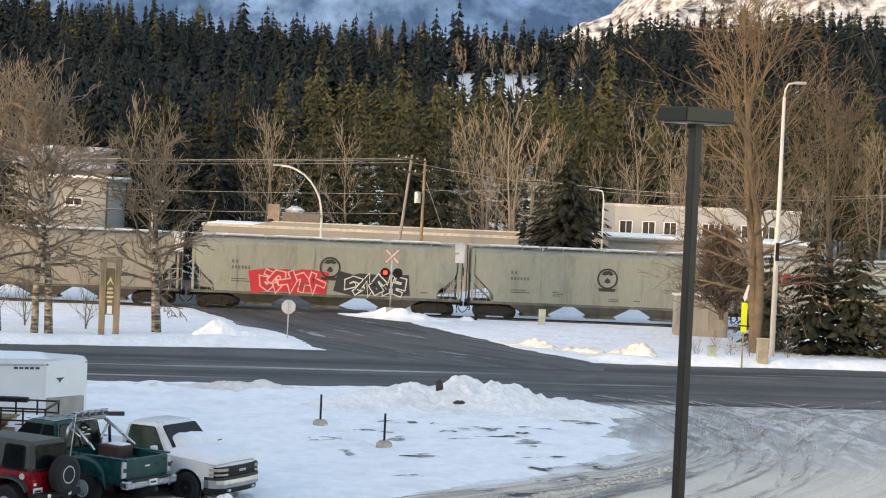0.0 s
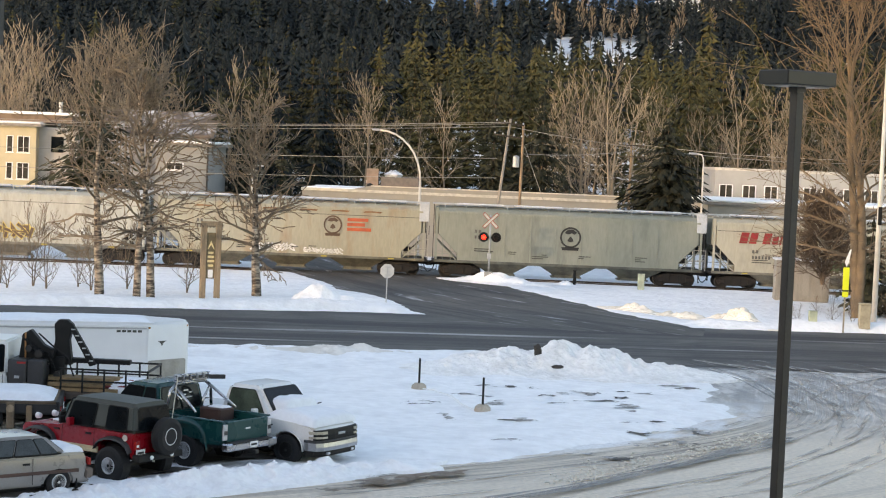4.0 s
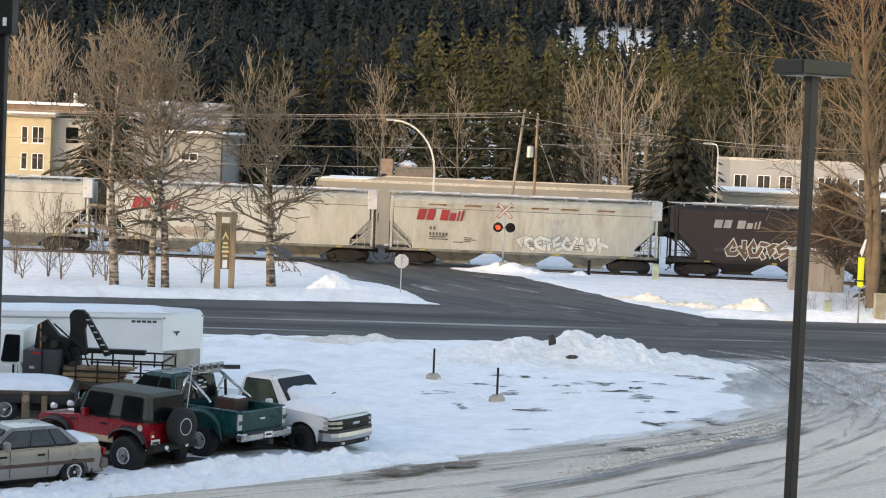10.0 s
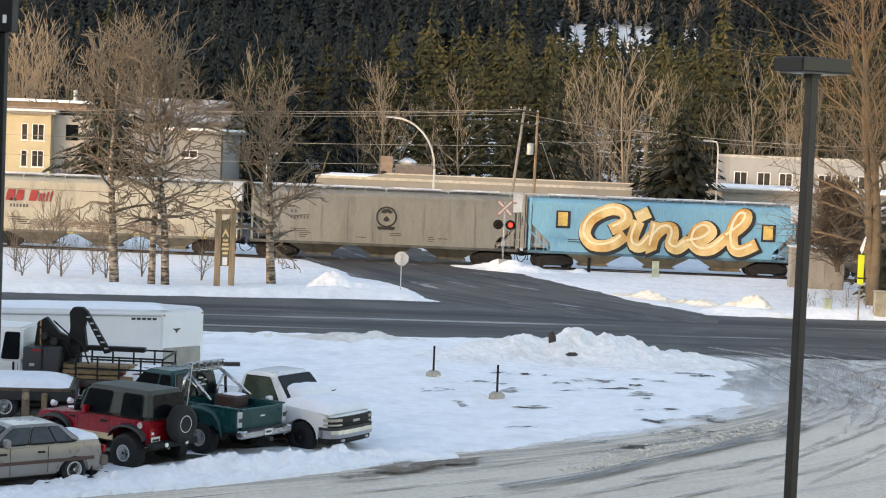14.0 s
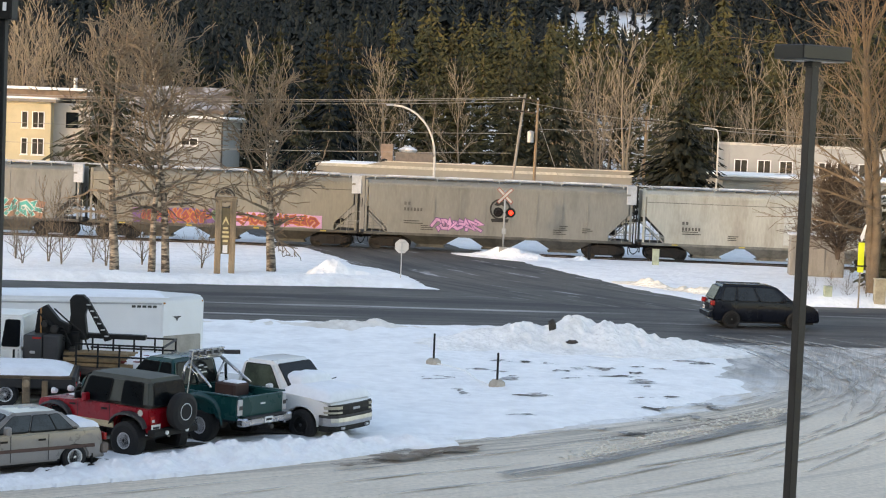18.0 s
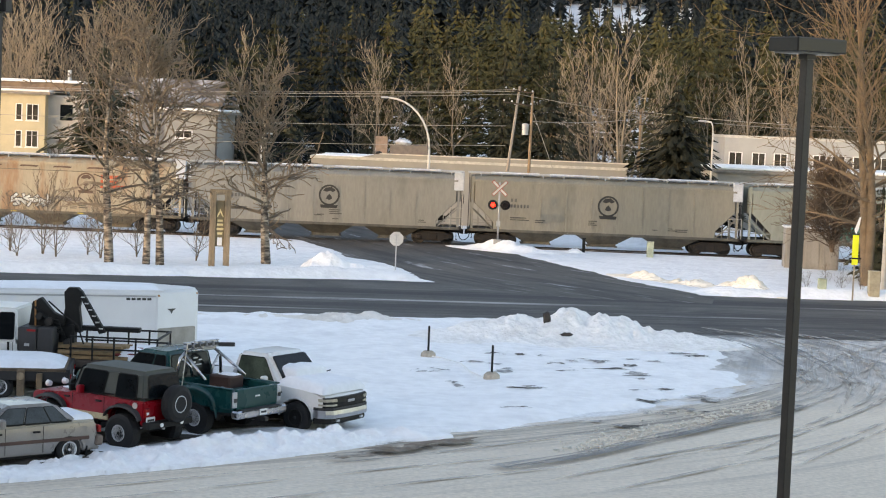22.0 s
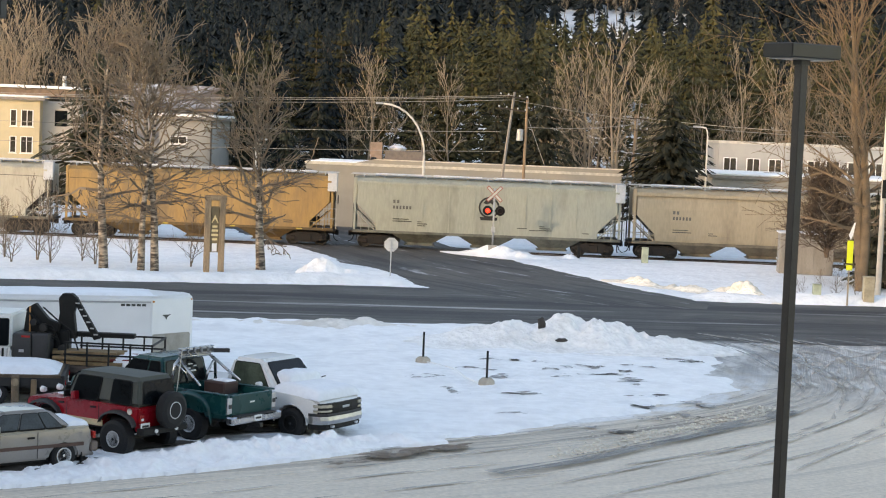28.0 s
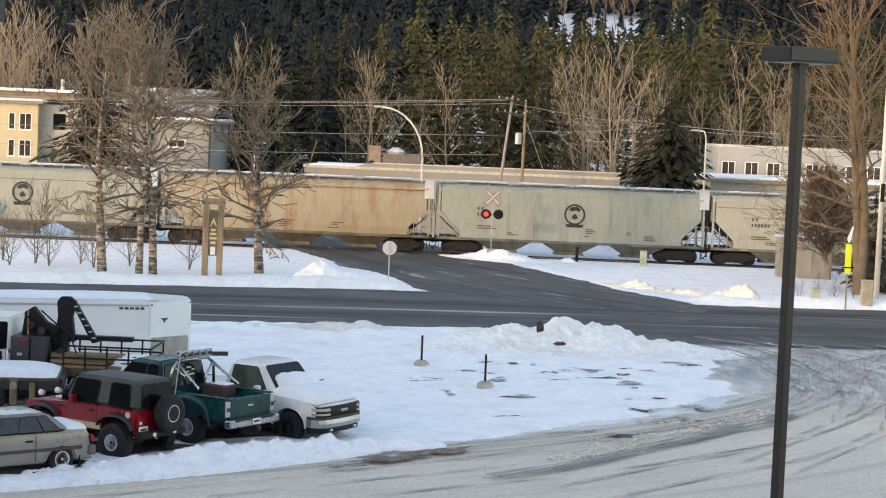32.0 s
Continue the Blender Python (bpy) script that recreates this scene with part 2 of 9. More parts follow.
def spline(pts, n=160, width=9):
    s = np.concatenate([[0], np.cumsum(np.hypot(np.diff([p[0] for p in pts]), np.diff([p[1] for p in pts])))])
    t = np.linspace(0, s[-1], n)
    x, y = np.interp(t, s, [p[0] for p in pts]), np.interp(t, s, [p[1] for p in pts])
    k = np.ones(width) / width
    pad = lambda a: np.convolve(np.concatenate([np.full(width // 2, a[0]), a, np.full(width // 2, a[-1])]), k, "valid")
    return pad(x), pad(y)


def along(pts, X, Y):
    """For each place, the distance to the right of a line of points, and how far along it lies."""
    lx, ly = spline(pts)
    shape = np.shape(X)
    X, Y = np.ravel(X), np.ravel(Y)
    dx, dy = np.diff(lx), np.diff(ly)
    ln = np.hypot(dx, dy)
    start = np.concatenate([[0], np.cumsum(ln)])[:-1]
    best, side, pos = np.full(len(X), 1e9), np.zeros(len(X)), np.zeros(len(X))
    for i in range(len(dx)):
        u = np.clip(((X - lx[i]) * dx[i] + (Y - ly[i]) * dy[i]) / (ln[i] ** 2 + 1e-9), 0, 1)
        d = np.hypot(X - lx[i] - u * dx[i], Y - ly[i] - u * dy[i])
        hit = d < best
        best = np.where(hit, d, best)
        side = np.where(hit, np.sign((X - lx[i]) * dy[i] - (Y - ly[i]) * dx[i]), side)
        pos = np.where(hit, start[i] + u * ln[i], pos)
    return (best * side).reshape(shape), pos.reshape(shape)


def lot_edge(x):
    """The snow's edge over the icy drive: y on its near side, by x."""
    return np.interp(x, [-40, -9.4, -4, 1.3, 4.5, 7.7, 9.6, 10.7], [17, 40.3, 43.9, 47.3, 50, 53.6, 56.2, 60.5])


def hill(x, y):
    """The valley's side behind the railway."""
    up = np.maximum(0, y - 158)
    h = 0.035 * np.minimum(up, 60) + 0.098 * np.maximum(0, up - 60) + 0.03 * np.maximum(0, up - 260)
    h = h + 0.045 * np.maximum(0, up - 230) - 0.34 * np.maximum(0, up - 365)
    h = h + 3.5 * smooth01((y - 400) / 70) * np.exp(-((x / np.maximum(y, 1) - 0.075) / 0.05) ** 2)
    h = h + 9.0 * smooth01((y - 380) / 90) * np.exp(-((x / np.maximum(y, 1) - 0.20) / 0.07) ** 2)
    h = h + 9.0 * smooth01((y - 380) / 90) * np.exp(-((x / np.maximum(y, 1) - 0.29) / 0.06) ** 2)
    lean = np.clip((40 - x) / 260, 0.0, 0.8)
    h = h * (1 + 0.22 * lean)
    return h + smooth01(up / 60) * 7 * fractal(x, y, 11, 90, 3)


def ground_height(x, y):
    x, y = np.asarray(x, float), np.asarray(y, float)
    edge = 0.7 * fractal(x, y, 3, 2.6, 3) + 0.5 * fractal(x, y, 5, 0.9, 2)
    d_road = np.maximum(road_near(x) - y, y - road_far(x)) + edge
    d_side = np.maximum(side_left(y) - x, x - side_right(y)) + edge
    d_side = np.where(y > road_far(x) - 6, d_side, 9.0)
    box_lot = (y > 30) & (y < 82) & (np.abs(x) < 30)
    d_lot = (y - lot_edge(x)) * 0.75
    d_lot = np.where(x > 12, -3.0, d_lot)
    if np.any(box_lot):
        d_lot = np.where(box_lot, 0, d_lot)
        d_lot[box_lot] = 0.7 - 1.0 * smooth01((x[box_lot] - 1) / 5) * smooth01((66 - y[box_lot]) / 5) - along(EDGE, x[box_lot], y[box_lot])[0] + 1.7 * fractal(x[box_lot], y[box_lot], 41, 1.8, 4) * smooth01((x[box_lot] + 1) / 4)
    d_lot = np.where(y < road_near(x) + 3, d_lot + edge * 0.8, 9.0)
    d = np.minimum(np.minimum(d_road, d_side), d_lot)
    rise = smooth01((d + 0.25) / 1.1)
    lot = smooth01((road_near(x) - y) / 4)
    z = -0.07 + rise * (0.15 + 0.10 * fractal(x, y, 21, 4.5, 4) + 0.12 * fractal(x, y, 23, 14, 2))
    z = z + rise * lot * 0.015 + rise * lot * 0.12 * fractal(x, y, 27, 1.3, 4)
    # snow thrown up along the far side of the road and beside the rails
    far = np.exp(-((y - road_far(x) - 1.5) / 1.3) ** 2) * smooth01((d_side - 0.6) / 2)
    z = z + rise * far * (0.34 + 0.45 * fractal(x, y, 31, 1.7, 4))
    near = np.exp(-((y - road_near(x) + 2.2) / 1.9) ** 2) * smooth01((8 - x) / 3)
    z = z + rise * near * (0.16 + 0.30 * fractal(x, y, 33, 1.3, 3))
    z = np.where(np.abs(y - TRACK_Y) < 2.4, np.minimum(z, -0.07 + 0.05 * fractal(x, y, 37, 1.1, 2)), z)
    return z + hill(x, y)


def sheet(name, xs, ys, fn, material, label, category):
    X, Y = np.meshgrid(xs, ys)
    Z = fn(X, Y)
    v = np.stack([X, Y, Z], -1).reshape(-1, 3)
    a, b = len(xs), len(ys)
    i = np.arange(a * b).reshape(b, a)
    f = np.stack([i[:-1, :-1], i[:-1, 1:], i[1:, 1:], i[1:, :-1]], -1).reshape(-1, 4)
    return tagged(new(name, mesh_np(name, v, f, material, True)), label, category, kind="structure")


def steps(*runs):
    out = []
    for a, b, d in runs:
        out += list(np.arange(a, b, d))
    return np.array(out + [runs[-1][1]])


sheet("ground", steps((-3000, -400, 400), (-400, -100, 20), (-100, -32, 2.5), (-32, 32, 0.22), (32, 100, 2.5), (100, 400, 20), (400, 3000, 400)),
      steps((-600, -100, 100), (-100, 32, 6), (32, 100, 0.22), (100, 124, 0.4), (124, 165, 2), (165, 700, 8), (700, 4500, 400)),
      ground_height, SNOW, "snow-covered ground rising to a wooded valley side", "ground")
sheet("road", steps((-330, 330, 3)), np.linspace(0, 1, 8), lambda u, v: u * 0, ASPHALT, "grey winter asphalt highway with snow streaks", "road")
road = bpy.data.objects["road"]
for v in road.data.vertices:
    x, k = v.co.x, v.co.y
    v.co.y = (road_near(x) - 3) * (1 - k) + (road_far(x) + 3) * k
    v.co.z = 0.012 + 0.05 * math.sin(math.pi * k)


def strip(name, ys, left, right, z, material, label):
    bm = bmesh.new()
    prev = None
    for y in ys:
        a, b = float(left(y)) - 1.2, float(right(y)) + 1.2
        row = [bm.verts.new((a + (b - a) * i / 8, y, z + 0.03 * math.sin(math.pi * i / 8))) for i in range(9)]
        if prev:
            for i in range(8):
                bm.faces.new((prev[i], prev[i + 1], row[i + 1], row[i]))
        prev = row
    return tagged(part(name, bm, material, smooth=True), label, "road", kind="structure")


strip("side_road", list(np.arange(84.0, 150, 1.5)), side_left, side_right, 0.03, SIDE_ASPHALT, "asphalt side road leading over the level crossing")


def lay(ob, pts):
    """Texture places that run along a line: across it in u, along it in v."""
    me = ob.data
    co = np.empty(len(me.vertices) * 3, np.float32)
    me.vertices.foreach_get("co", co)
    co = co.reshape(-1, 3)
    u, v = along(pts, co[:, 0], co[:, 1])
    li = np.empty(len(me.loops), np.int32)
    me.loops.foreach_get("vertex_index", li)
    me.uv_layers.new(name="along").data.foreach_set("uv", np.stack([u, v], 1)[li].astype(np.float32).ravel())


def streaky(name, light, dark, mid, near_dirt, wide=0.9, long=0.05, cover=0.5, rough=0.55, tangle=0.0, powder=0.0, salt=None):
    """Ground worn in streaks along the traffic's way, dirtier beside the line from which it is laid."""
    m = bpy.data.materials.new(name)
    m.use_nodes = True
    n, l = m.node_tree.nodes, m.node_tree.links
    bs = n["Principled BSDF"]
    tc = n.new("ShaderNodeTexCoord")

    def noise_at(scale, det, warp=0.0, turn=0.0, coords="UV"):
        mp = n.new("ShaderNodeMapping")
        mp.inputs["Scale"].default_value = scale
        mp.inputs["Rotation"].default_value = (0, 0, turn)
        l.new(tc.outputs[coords], mp.inputs["Vector"])
        nz = n.new("ShaderNodeTexNoise")
        nz.inputs["Scale"].default_value, nz.inputs["Detail"].default_value, nz.inputs["Roughness"].default_value = 1.0, det, 0.62
        nz.inputs["Distortion"].default_value = warp
        l.new(mp.outputs["Vector"], nz.inputs["Vector"])
        return nz.outputs["Fac"]

    def ramp(fac, a, b):
        r = n.new("ShaderNodeMapRange")
        r.inputs["From Min"].default_value, r.inputs["From Max"].default_value = a, b
        l.new(fac, r.inputs["Value"])
        return r.outputs["Result"]

    def mixed(fac, a, b):
        x = n.new("ShaderNodeMix")
        x.data_type = "RGBA"
        l.new(fac, x.inputs["Factor"])
        for s, c in (("A", a), ("B", b)):
            if isinstance(c, tuple):
                x.inputs[s].default_value = (*c, 1)
            else:
                l.new(c, x.inputs[s])
        return x.outputs["Result"]

    streak = noise_at((wide, long, 1), 6, 0.05)
    fine = noise_at((wide * 6, long * 4, 1), 5, 0.1)
    blotch = noise_at((0.25, 0.25, 0.25), 5, 0.6, 0, "Object")
    grain = noise_at((7, 7, 7), 4, 0.0, 0, "Object")
    col = mixed(ramp(blotch, 0.35, 0.65), mid, light)
    col = mixed(ramp(streak, cover - 0.02, cover + 0.12), col, dark)
    col = mixed(ramp(fine, 0.56, 0.72), col, dark)
    if salt:
        col = mixed(ramp(noise_at((wide * 1.5, long * 2.6, 1), 7, 0.35), 0.585, 0.67), col, salt)
    if near_dirt:
        sep = n.new("ShaderNodeSeparateXYZ")
        l.new(tc.outputs["UV"], sep.inputs[0])
        hump = n.new("ShaderNodeValToRGB")
        hump.color_ramp.elements[0].position, hump.color_ramp.elements[1].position = 0.04, 0.85
        hump.color_ramp.elements[0].color, hump.color_ramp.elements[1].color = (0.55, 0.55, 0.55, 1), (0, 0, 0, 1)
        e = hump.color_ramp.elements.new(0.42)
        e.color = (1, 1, 1, 1)
        l.new(ramp(sep.outputs["X"], 0.0, near_dirt), hump.inputs["Fac"])
        band = hump.outputs["Color"]
        mul = n.new("ShaderNodeMath")
        mul.operation = "MULTIPLY"
        l.new(band, mul.inputs[0])
        l.new(ramp(noise_at((4.5, 0.10, 1), 5, tangle, 0.03), 0.40, 0.60), mul.inputs[1])
        col = mixed(mul.outputs["Value"], col, tuple(c * 0.46 for c in dark))
        if powder:
            near = n.new("ShaderNodeMath")
            near.operation = "MULTIPLY"
            l.new(ramp(sep.outputs["X"], powder, 0.0), near.inputs[0])
            l.new(ramp(noise_at((1.2, 0.5, 1), 6, 0.2), 0.36, 0.56), near.inputs[1])
            col = mixed(near.outputs["Value"], col, (0.76, 0.765, 0.78))
    hs = n.new("ShaderNodeHueSaturation")
    mr = n.new("ShaderNodeMapRange")
    mr.inputs["From Min"].default_value, mr.inputs["From Max"].default_value = 0.3, 0.7
    mr.inputs["To Min"].default_value, mr.inputs["To Max"].default_value = 0.84, 1.16
    l.new(grain, mr.inputs["Value"])
    l.new(mr.outputs["Result"], hs.inputs["Value"])
    l.new(col, hs.inputs["Color"])
    l.new(hs.outputs["Color"], bs.inputs["Base Color"])
    bs.inputs["Roughness"].default_value = rough
    bs.inputs["Specular IOR Level"].default_value = 0.3
    bp = n.new("ShaderNodeBump")
    bp.inputs["Strength"].default_value, bp.inputs["Distance"].default_value = 0.8, 0.05
    l.new(fine, bp.inputs["Height"])
    l.new(bp.outputs["Normal"], bs.inputs["Normal"])
    MATS[name] = m
    return m


def drive_ice():
    """Packed ice on the drive: beige and streaked where traffic polishes it, churned snow and slush towards the highway."""
    m = streaky("packed_ice_drive", (0.72, 0.625, 0.515), (0.52, 0.452, 0.38), (0.64, 0.553, 0.456), 3.6, 1.6, 0.022, 0.60, tangle=0.3, powder=0.6)
    n, l = m.node_tree.nodes, m.node_tree.links
    bs = n["Principled BSDF"]
    old = bs.inputs["Base Color"].links[0].from_socket
    tc = n.new("ShaderNodeTexCoord")

    def noise_at(scale, turn, det, warp):
        mp = n.new("ShaderNodeMapping")
        mp.inputs["Scale"].default_value, mp.inputs["Rotation"].default_value = (*scale, 1), (0, 0, turn)
        l.new(tc.outputs["Object"], mp.inputs["Vector"])
        nz = n.new("ShaderNodeTexNoise")
        nz.inputs["Scale"].default_value, nz.inputs["Detail"].default_value, nz.inputs["Roughness"].default_value, nz.inputs["Distortion"].default_value = 1.0, det, 0.65, warp
        l.new(mp.outputs["Vector"], nz.inputs["Vector"])
        return nz.outputs["Fac"]

    def ramp(fac, lo, hi):
        r = n.new("ShaderNodeMapRange")
        r.inputs["From Min"].default_value, r.inputs["From Max"].default_value = lo, hi
        l.new(fac, r.inputs["Value"])
        return r.outputs["Result"]

    def mixed(fac, p, q):
        x = n.new("ShaderNodeMix")
        x.data_type = "RGBA"
        l.new(fac, x.inputs["Factor"])
        for k, c in (("A", p), ("B", q)):
            if isinstance(c, tuple):
                x.inputs[k].default_value = (*c, 1)
            else:
                l.new(c, x.inputs[k])
        return x.outputs["Result"]
    churn = mixed(ramp(noise_at((0.9, 0.34), 0.5, 7, 1.1), 0.42, 0.60), (0.25, 0.245, 0.25), (0.58, 0.565, 0.55))
    churn = mixed(ramp(noise_at((2.6, 0.8), -0.6, 6, 0.8), 0.48, 0.62), churn, (0.31, 0.295, 0.28))
    sep = n.new("ShaderNodeSeparateXYZ")
    l.new(tc.outputs["Object"], sep.inputs[0])
    add = n.new("ShaderNodeMath")
    add.operation = "MULTIPLY_ADD"
    l.new(noise_at((0.22, 0.22), 0, 4, 0.3), add.inputs[0])
    add.inputs[1].default_value = 9.0
    lean = n.new("ShaderNodeMath")
    lean.operation = "MULTIPLY_ADD"
    l.new(sep.outputs["X"], lean.inputs[0])
    lean.inputs[1].default_value = 0.45
    l.new(sep.outputs["Y"], lean.inputs[2])
    l.new(lean.outputs["Value"], add.inputs[2])
    l.new(mixed(ramp(add.outputs["Value"], 62.0, 74.0), old, churn), bs.inputs["Base Color"])
    return m


DRIVE_ICE = drive_ice()
drive = sheet("parking_drive", steps((-46, -14, 2.0), (-14, 26, 0.4), (26, 60, 2.0)), steps((10, 36, 2.0), (36, 77, 0.4)), lambda X, Y: 0.004 + 0.03 * fractal(X, Y, 91, 3.0, 3), DRIVE_ICE, "packed grey ice and slush on the parking drive", "driveway")
for v in drive.data.vertices:
    if v.co.y > road_near(v.co.x) - 1.5:
        v.co.z = -0.05 if v.co.y > road_near(v.co.x) + 1 else min(v.co.z, 0.006)
lay(drive, EDGE[:10] + [(11.6, 64), (13, 70), (15, 78)])
lay(road, [(-330, road_near(-330)), (0, road_near(0)), (330, road_near(330))])
road.data.materials.clear()
road.data.materials.append(streaky("highway_asphalt", (0.12, 0.114, 0.108), (0.036, 0.035, 0.038), (0.064, 0.061, 0.061), 0, 0.42, 0.010, 0.49, 0.75, salt=(0.36, 0.355, 0.35)))
side = bpy.data.objects["side_road"]
lay(side, [(14, 82), (10.0, 88), (4.5, 97), (0.9, 105), (-5, 122), (-18, 160)])
side.data.materials.clear()
side.data.materials.append(streaky("side_road_asphalt", (0.11, 0.102, 0.094), (0.042, 0.040, 0.040), (0.07, 0.066, 0.064), 0, 0.75, 0.06, 0.50, 0.75, salt=(0.36, 0.36, 0.37)))

# tyre tracks worn along the drive, broken where the ice has healed
TRACK = streaky("worn_tyre_track", (0.50, 0.46, 0.415), (0.38, 0.35, 0.32), (0.45, 0.415, 0.375), 0, 2.0, 0.2, 0.5)
WET_ICE = streaky("wet_ice", (0.20, 0.195, 0.195), (0.12, 0.12, 0.125), (0.16, 0.158, 0.158), 0, 2.0, 0.2, 0.5, 0.35)
RIDGE = streaky("slush_ridge", (0.68, 0.665, 0.64), (0.56, 0.54, 0.51), (0.62, 0.605, 0.58), 0, 2.0, 0.2, 0.5)


def broken(m, lo, hi):
    """Lets the ground show where a streak has worn away."""
    tn, tl = m.node_tree.nodes, m.node_tree.links
    t_uv, t_map, t_noise = tn.new("ShaderNodeTexCoord"), tn.new("ShaderNodeMapping"), tn.new("ShaderNodeTexNoise")
    t_map.inputs["Scale"].default_value = (3.0, 0.35, 1)
    t_noise.inputs["Scale"].default_value, t_noise.inputs["Detail"].default_value = 1.0, 5
    t_ramp = tn.new("ShaderNodeMapRange")
    t_ramp.inputs["From Min"].default_value, t_ramp.inputs["From Max"].default_value = lo, hi
    tl.new(t_uv.outputs["UV"], t_map.inputs["Vector"])
    tl.new(t_map.outputs["Vector"], t_noise.inputs["Vector"])
    tl.new(t_noise.outputs["Fac"], t_ramp.inputs["Value"])
    tl.new(t_ramp.outputs["Result"], tn["Principled BSDF"].inputs["Alpha"])


broken(TRACK, 0.42, 0.60)
broken(RIDGE, 0.48, 0.64)
broken(WET_ICE, 0.36, 0.68)


def tyre_track(pts, w, z, seed, material=None, wander=0.5):
    x, y = spline(pts, 90)
    dx, dy = np.gradient(x), np.gradient(y)
    ln = np.hypot(dx, dy)
    nx, ny = dy / ln, -dx / ln
    f = np.linspace(0, 1, len(x))
    o = wander * fractal(f * 40, f * 0, seed, 9, 2)
    a = np.stack([x + nx * (o - w / 2), y + ny * (o - w / 2), np.full(len(x), z)], 1)
    b = np.stack([x + nx * (o + w / 2), y + ny * (o + w / 2), np.full(len(x), z)], 1)
    n = len(x)
    i = np.arange(n - 1)
    fc = np.stack([i, i + n, i + n + 1, i + 1], 1)
    ob = tagged(new("tyre_track", mesh_np("tyre_track", np.concatenate([a, b]), fc, material or TRACK)), "pale ridge of slush beside a tyre track" if material is RIDGE else "dark tyre track worn in the packed ice", "slush ridge" if material is RIDGE else "tyre track", kind="structure")
    lay(ob, pts)


DRIVES = [[(-14, 34.6), (-3, 43), (5.8, 50.6), (10.6, 56.5), (13.2, 63), (14.0, 69), (13.4, 73.5)],
          [(-10, 34), (3, 44), (9.5, 51), (13.2, 58), (15.4, 65), (17.6, 71), (20, 74.5)],
          [(2, 40), (9, 48), (13, 55), (15.2, 62), (15.2, 68), (13.8, 73.8)],
          [(7, 44), (12.5, 53), (15.8, 61), (18.6, 68), (22, 74)],
          [(11.6, 52), (13.4, 59), (14, 65), (12.8, 70.5), (10.5, 74)],
          [(12.4, 61), (14.6, 66.5), (18, 71), (23, 75.5)],
          [(9, 55), (12.2, 60.5), (13.4, 66), (12.4, 71), (10.8, 74)]]
for k, pts in enumerate(DRIVES):
    for q, off in enumerate((0.0, 1.55)):
        tyre_track([(x + off * 0.75, y - off * 0.66) for x, y in pts], 0.10 + 0.03 * (k % 3), 0.036 + 0.0012 * (2 * k + q), 500 + 3 * k)
# the wet line where wheels hug the kerb of slush, and the ruts of the turn off the highway
WET = [(1.5, 41.6), (3.81, 43.95), (5.89, 46.8), (7.68, 49.24), (9.65, 51.85), (10.6, 53.6)]
TURN = [(10.2, 72.6), (10.6, 71.2), (11.5, 67.26), (11.77, 62.67), (11.85, 58.64), (11.32, 55.49), (10.18, 53.01)]
tyre_track(WET, 0.55, 0.085, 601, WET_ICE, 0.30)
tyre_track([(x + 0.14, y - 0.1) for x, y in WET], 0.34, 0.087, 602, WET_ICE, 0.35)
for k, off in enumerate((0.0, 0.35, 1.4, 1.75)):
    tyre_track([(x + off, y) for x, y in TURN[:6 - k % 2]], 0.12 + 0.04 * (k % 2), 0.089 + 0.0012 * k, 610 + k, WET_ICE, 0.2)
    tyre_track([(x + off + 0.22, y) for x, y in TURN[:6]], 0.22, 0.095 + 0.0012 * k, 620 + k, RIDGE, 0.3)
for k, pts in enumerate(([(12.2, 73.6), (13.6, 71.5), (15.1, 68.4), (15.3, 63.8)], [(13.2, 73.9), (15.2, 71.2), (17.2, 68.0), (18.6, 64)], [(17, 74.4), (18.6, 71.5), (19, 68)], [(15, 74), (18, 70.5), (22, 69), (26, 70)])):
    tyre_track(pts, 0.12, 0.100 + 0.0012 * k, 630 + k, WET_ICE, 0.3)
    tyre_track([(x - 0.25, y + 0.2) for x, y in pts], 0.30, 0.106 + 0.0012 * k, 640 + k, RIDGE, 0.4)


def slush_crumbs():
    """Sandy lumps of slush pushed up inside the wet line."""
    rs = np.random.RandomState(88)
    lx, ly = spline(WET[1:], 120)
    corner = np.array([(1, 0, 0), (-1, 0, 0), (0, 1, 0), (0, -1, 0), (0, 0, 1), (0, 0, -1)], float)
    tri = np.array([(4, 0, 2), (4, 2, 1), (4, 1, 3), (4, 3, 0), (5, 2, 0), (5, 1, 2), (5, 3, 1), (5, 0, 3)])
    V, F = [], []
    for k in range(700):
        i = rs.randint(0, 120)
        r = rs.uniform(0.015, 0.06)
        c = np.array([lx[i] - abs(rs.normal(0.3, 0.5)) + rs.normal(0, 0.1), ly[i] + abs(rs.normal(0.3, 0.6)) + rs.normal(0, 0.1), 0.06])
        a = rs.uniform(0, 6.28)
        v = corner * rs.uniform(0.6, 1.3, (6, 1)) * np.array([r * 1.3, r, r * 0.55])
        V.append(np.stack([v[:, 0] * math.cos(a) - v[:, 1] * math.sin(a), v[:, 0] * math.sin(a) + v[:, 1] * math.cos(a), v[:, 2]], 1) + c)
        F.append(tri + 6 * k)
    tagged(new("slush_crumbs", mesh_np("slush_crumbs", np.concatenate(V), np.concatenate(F), mat("sandy_slush", (0.74, 0.70, 0.63), 0.8, 0, 0.2, scale=3, bump=0.4), True)), "sandy crumbs of slush along the drive's edge", "slush", kind="stuff")


slush_crumbs()


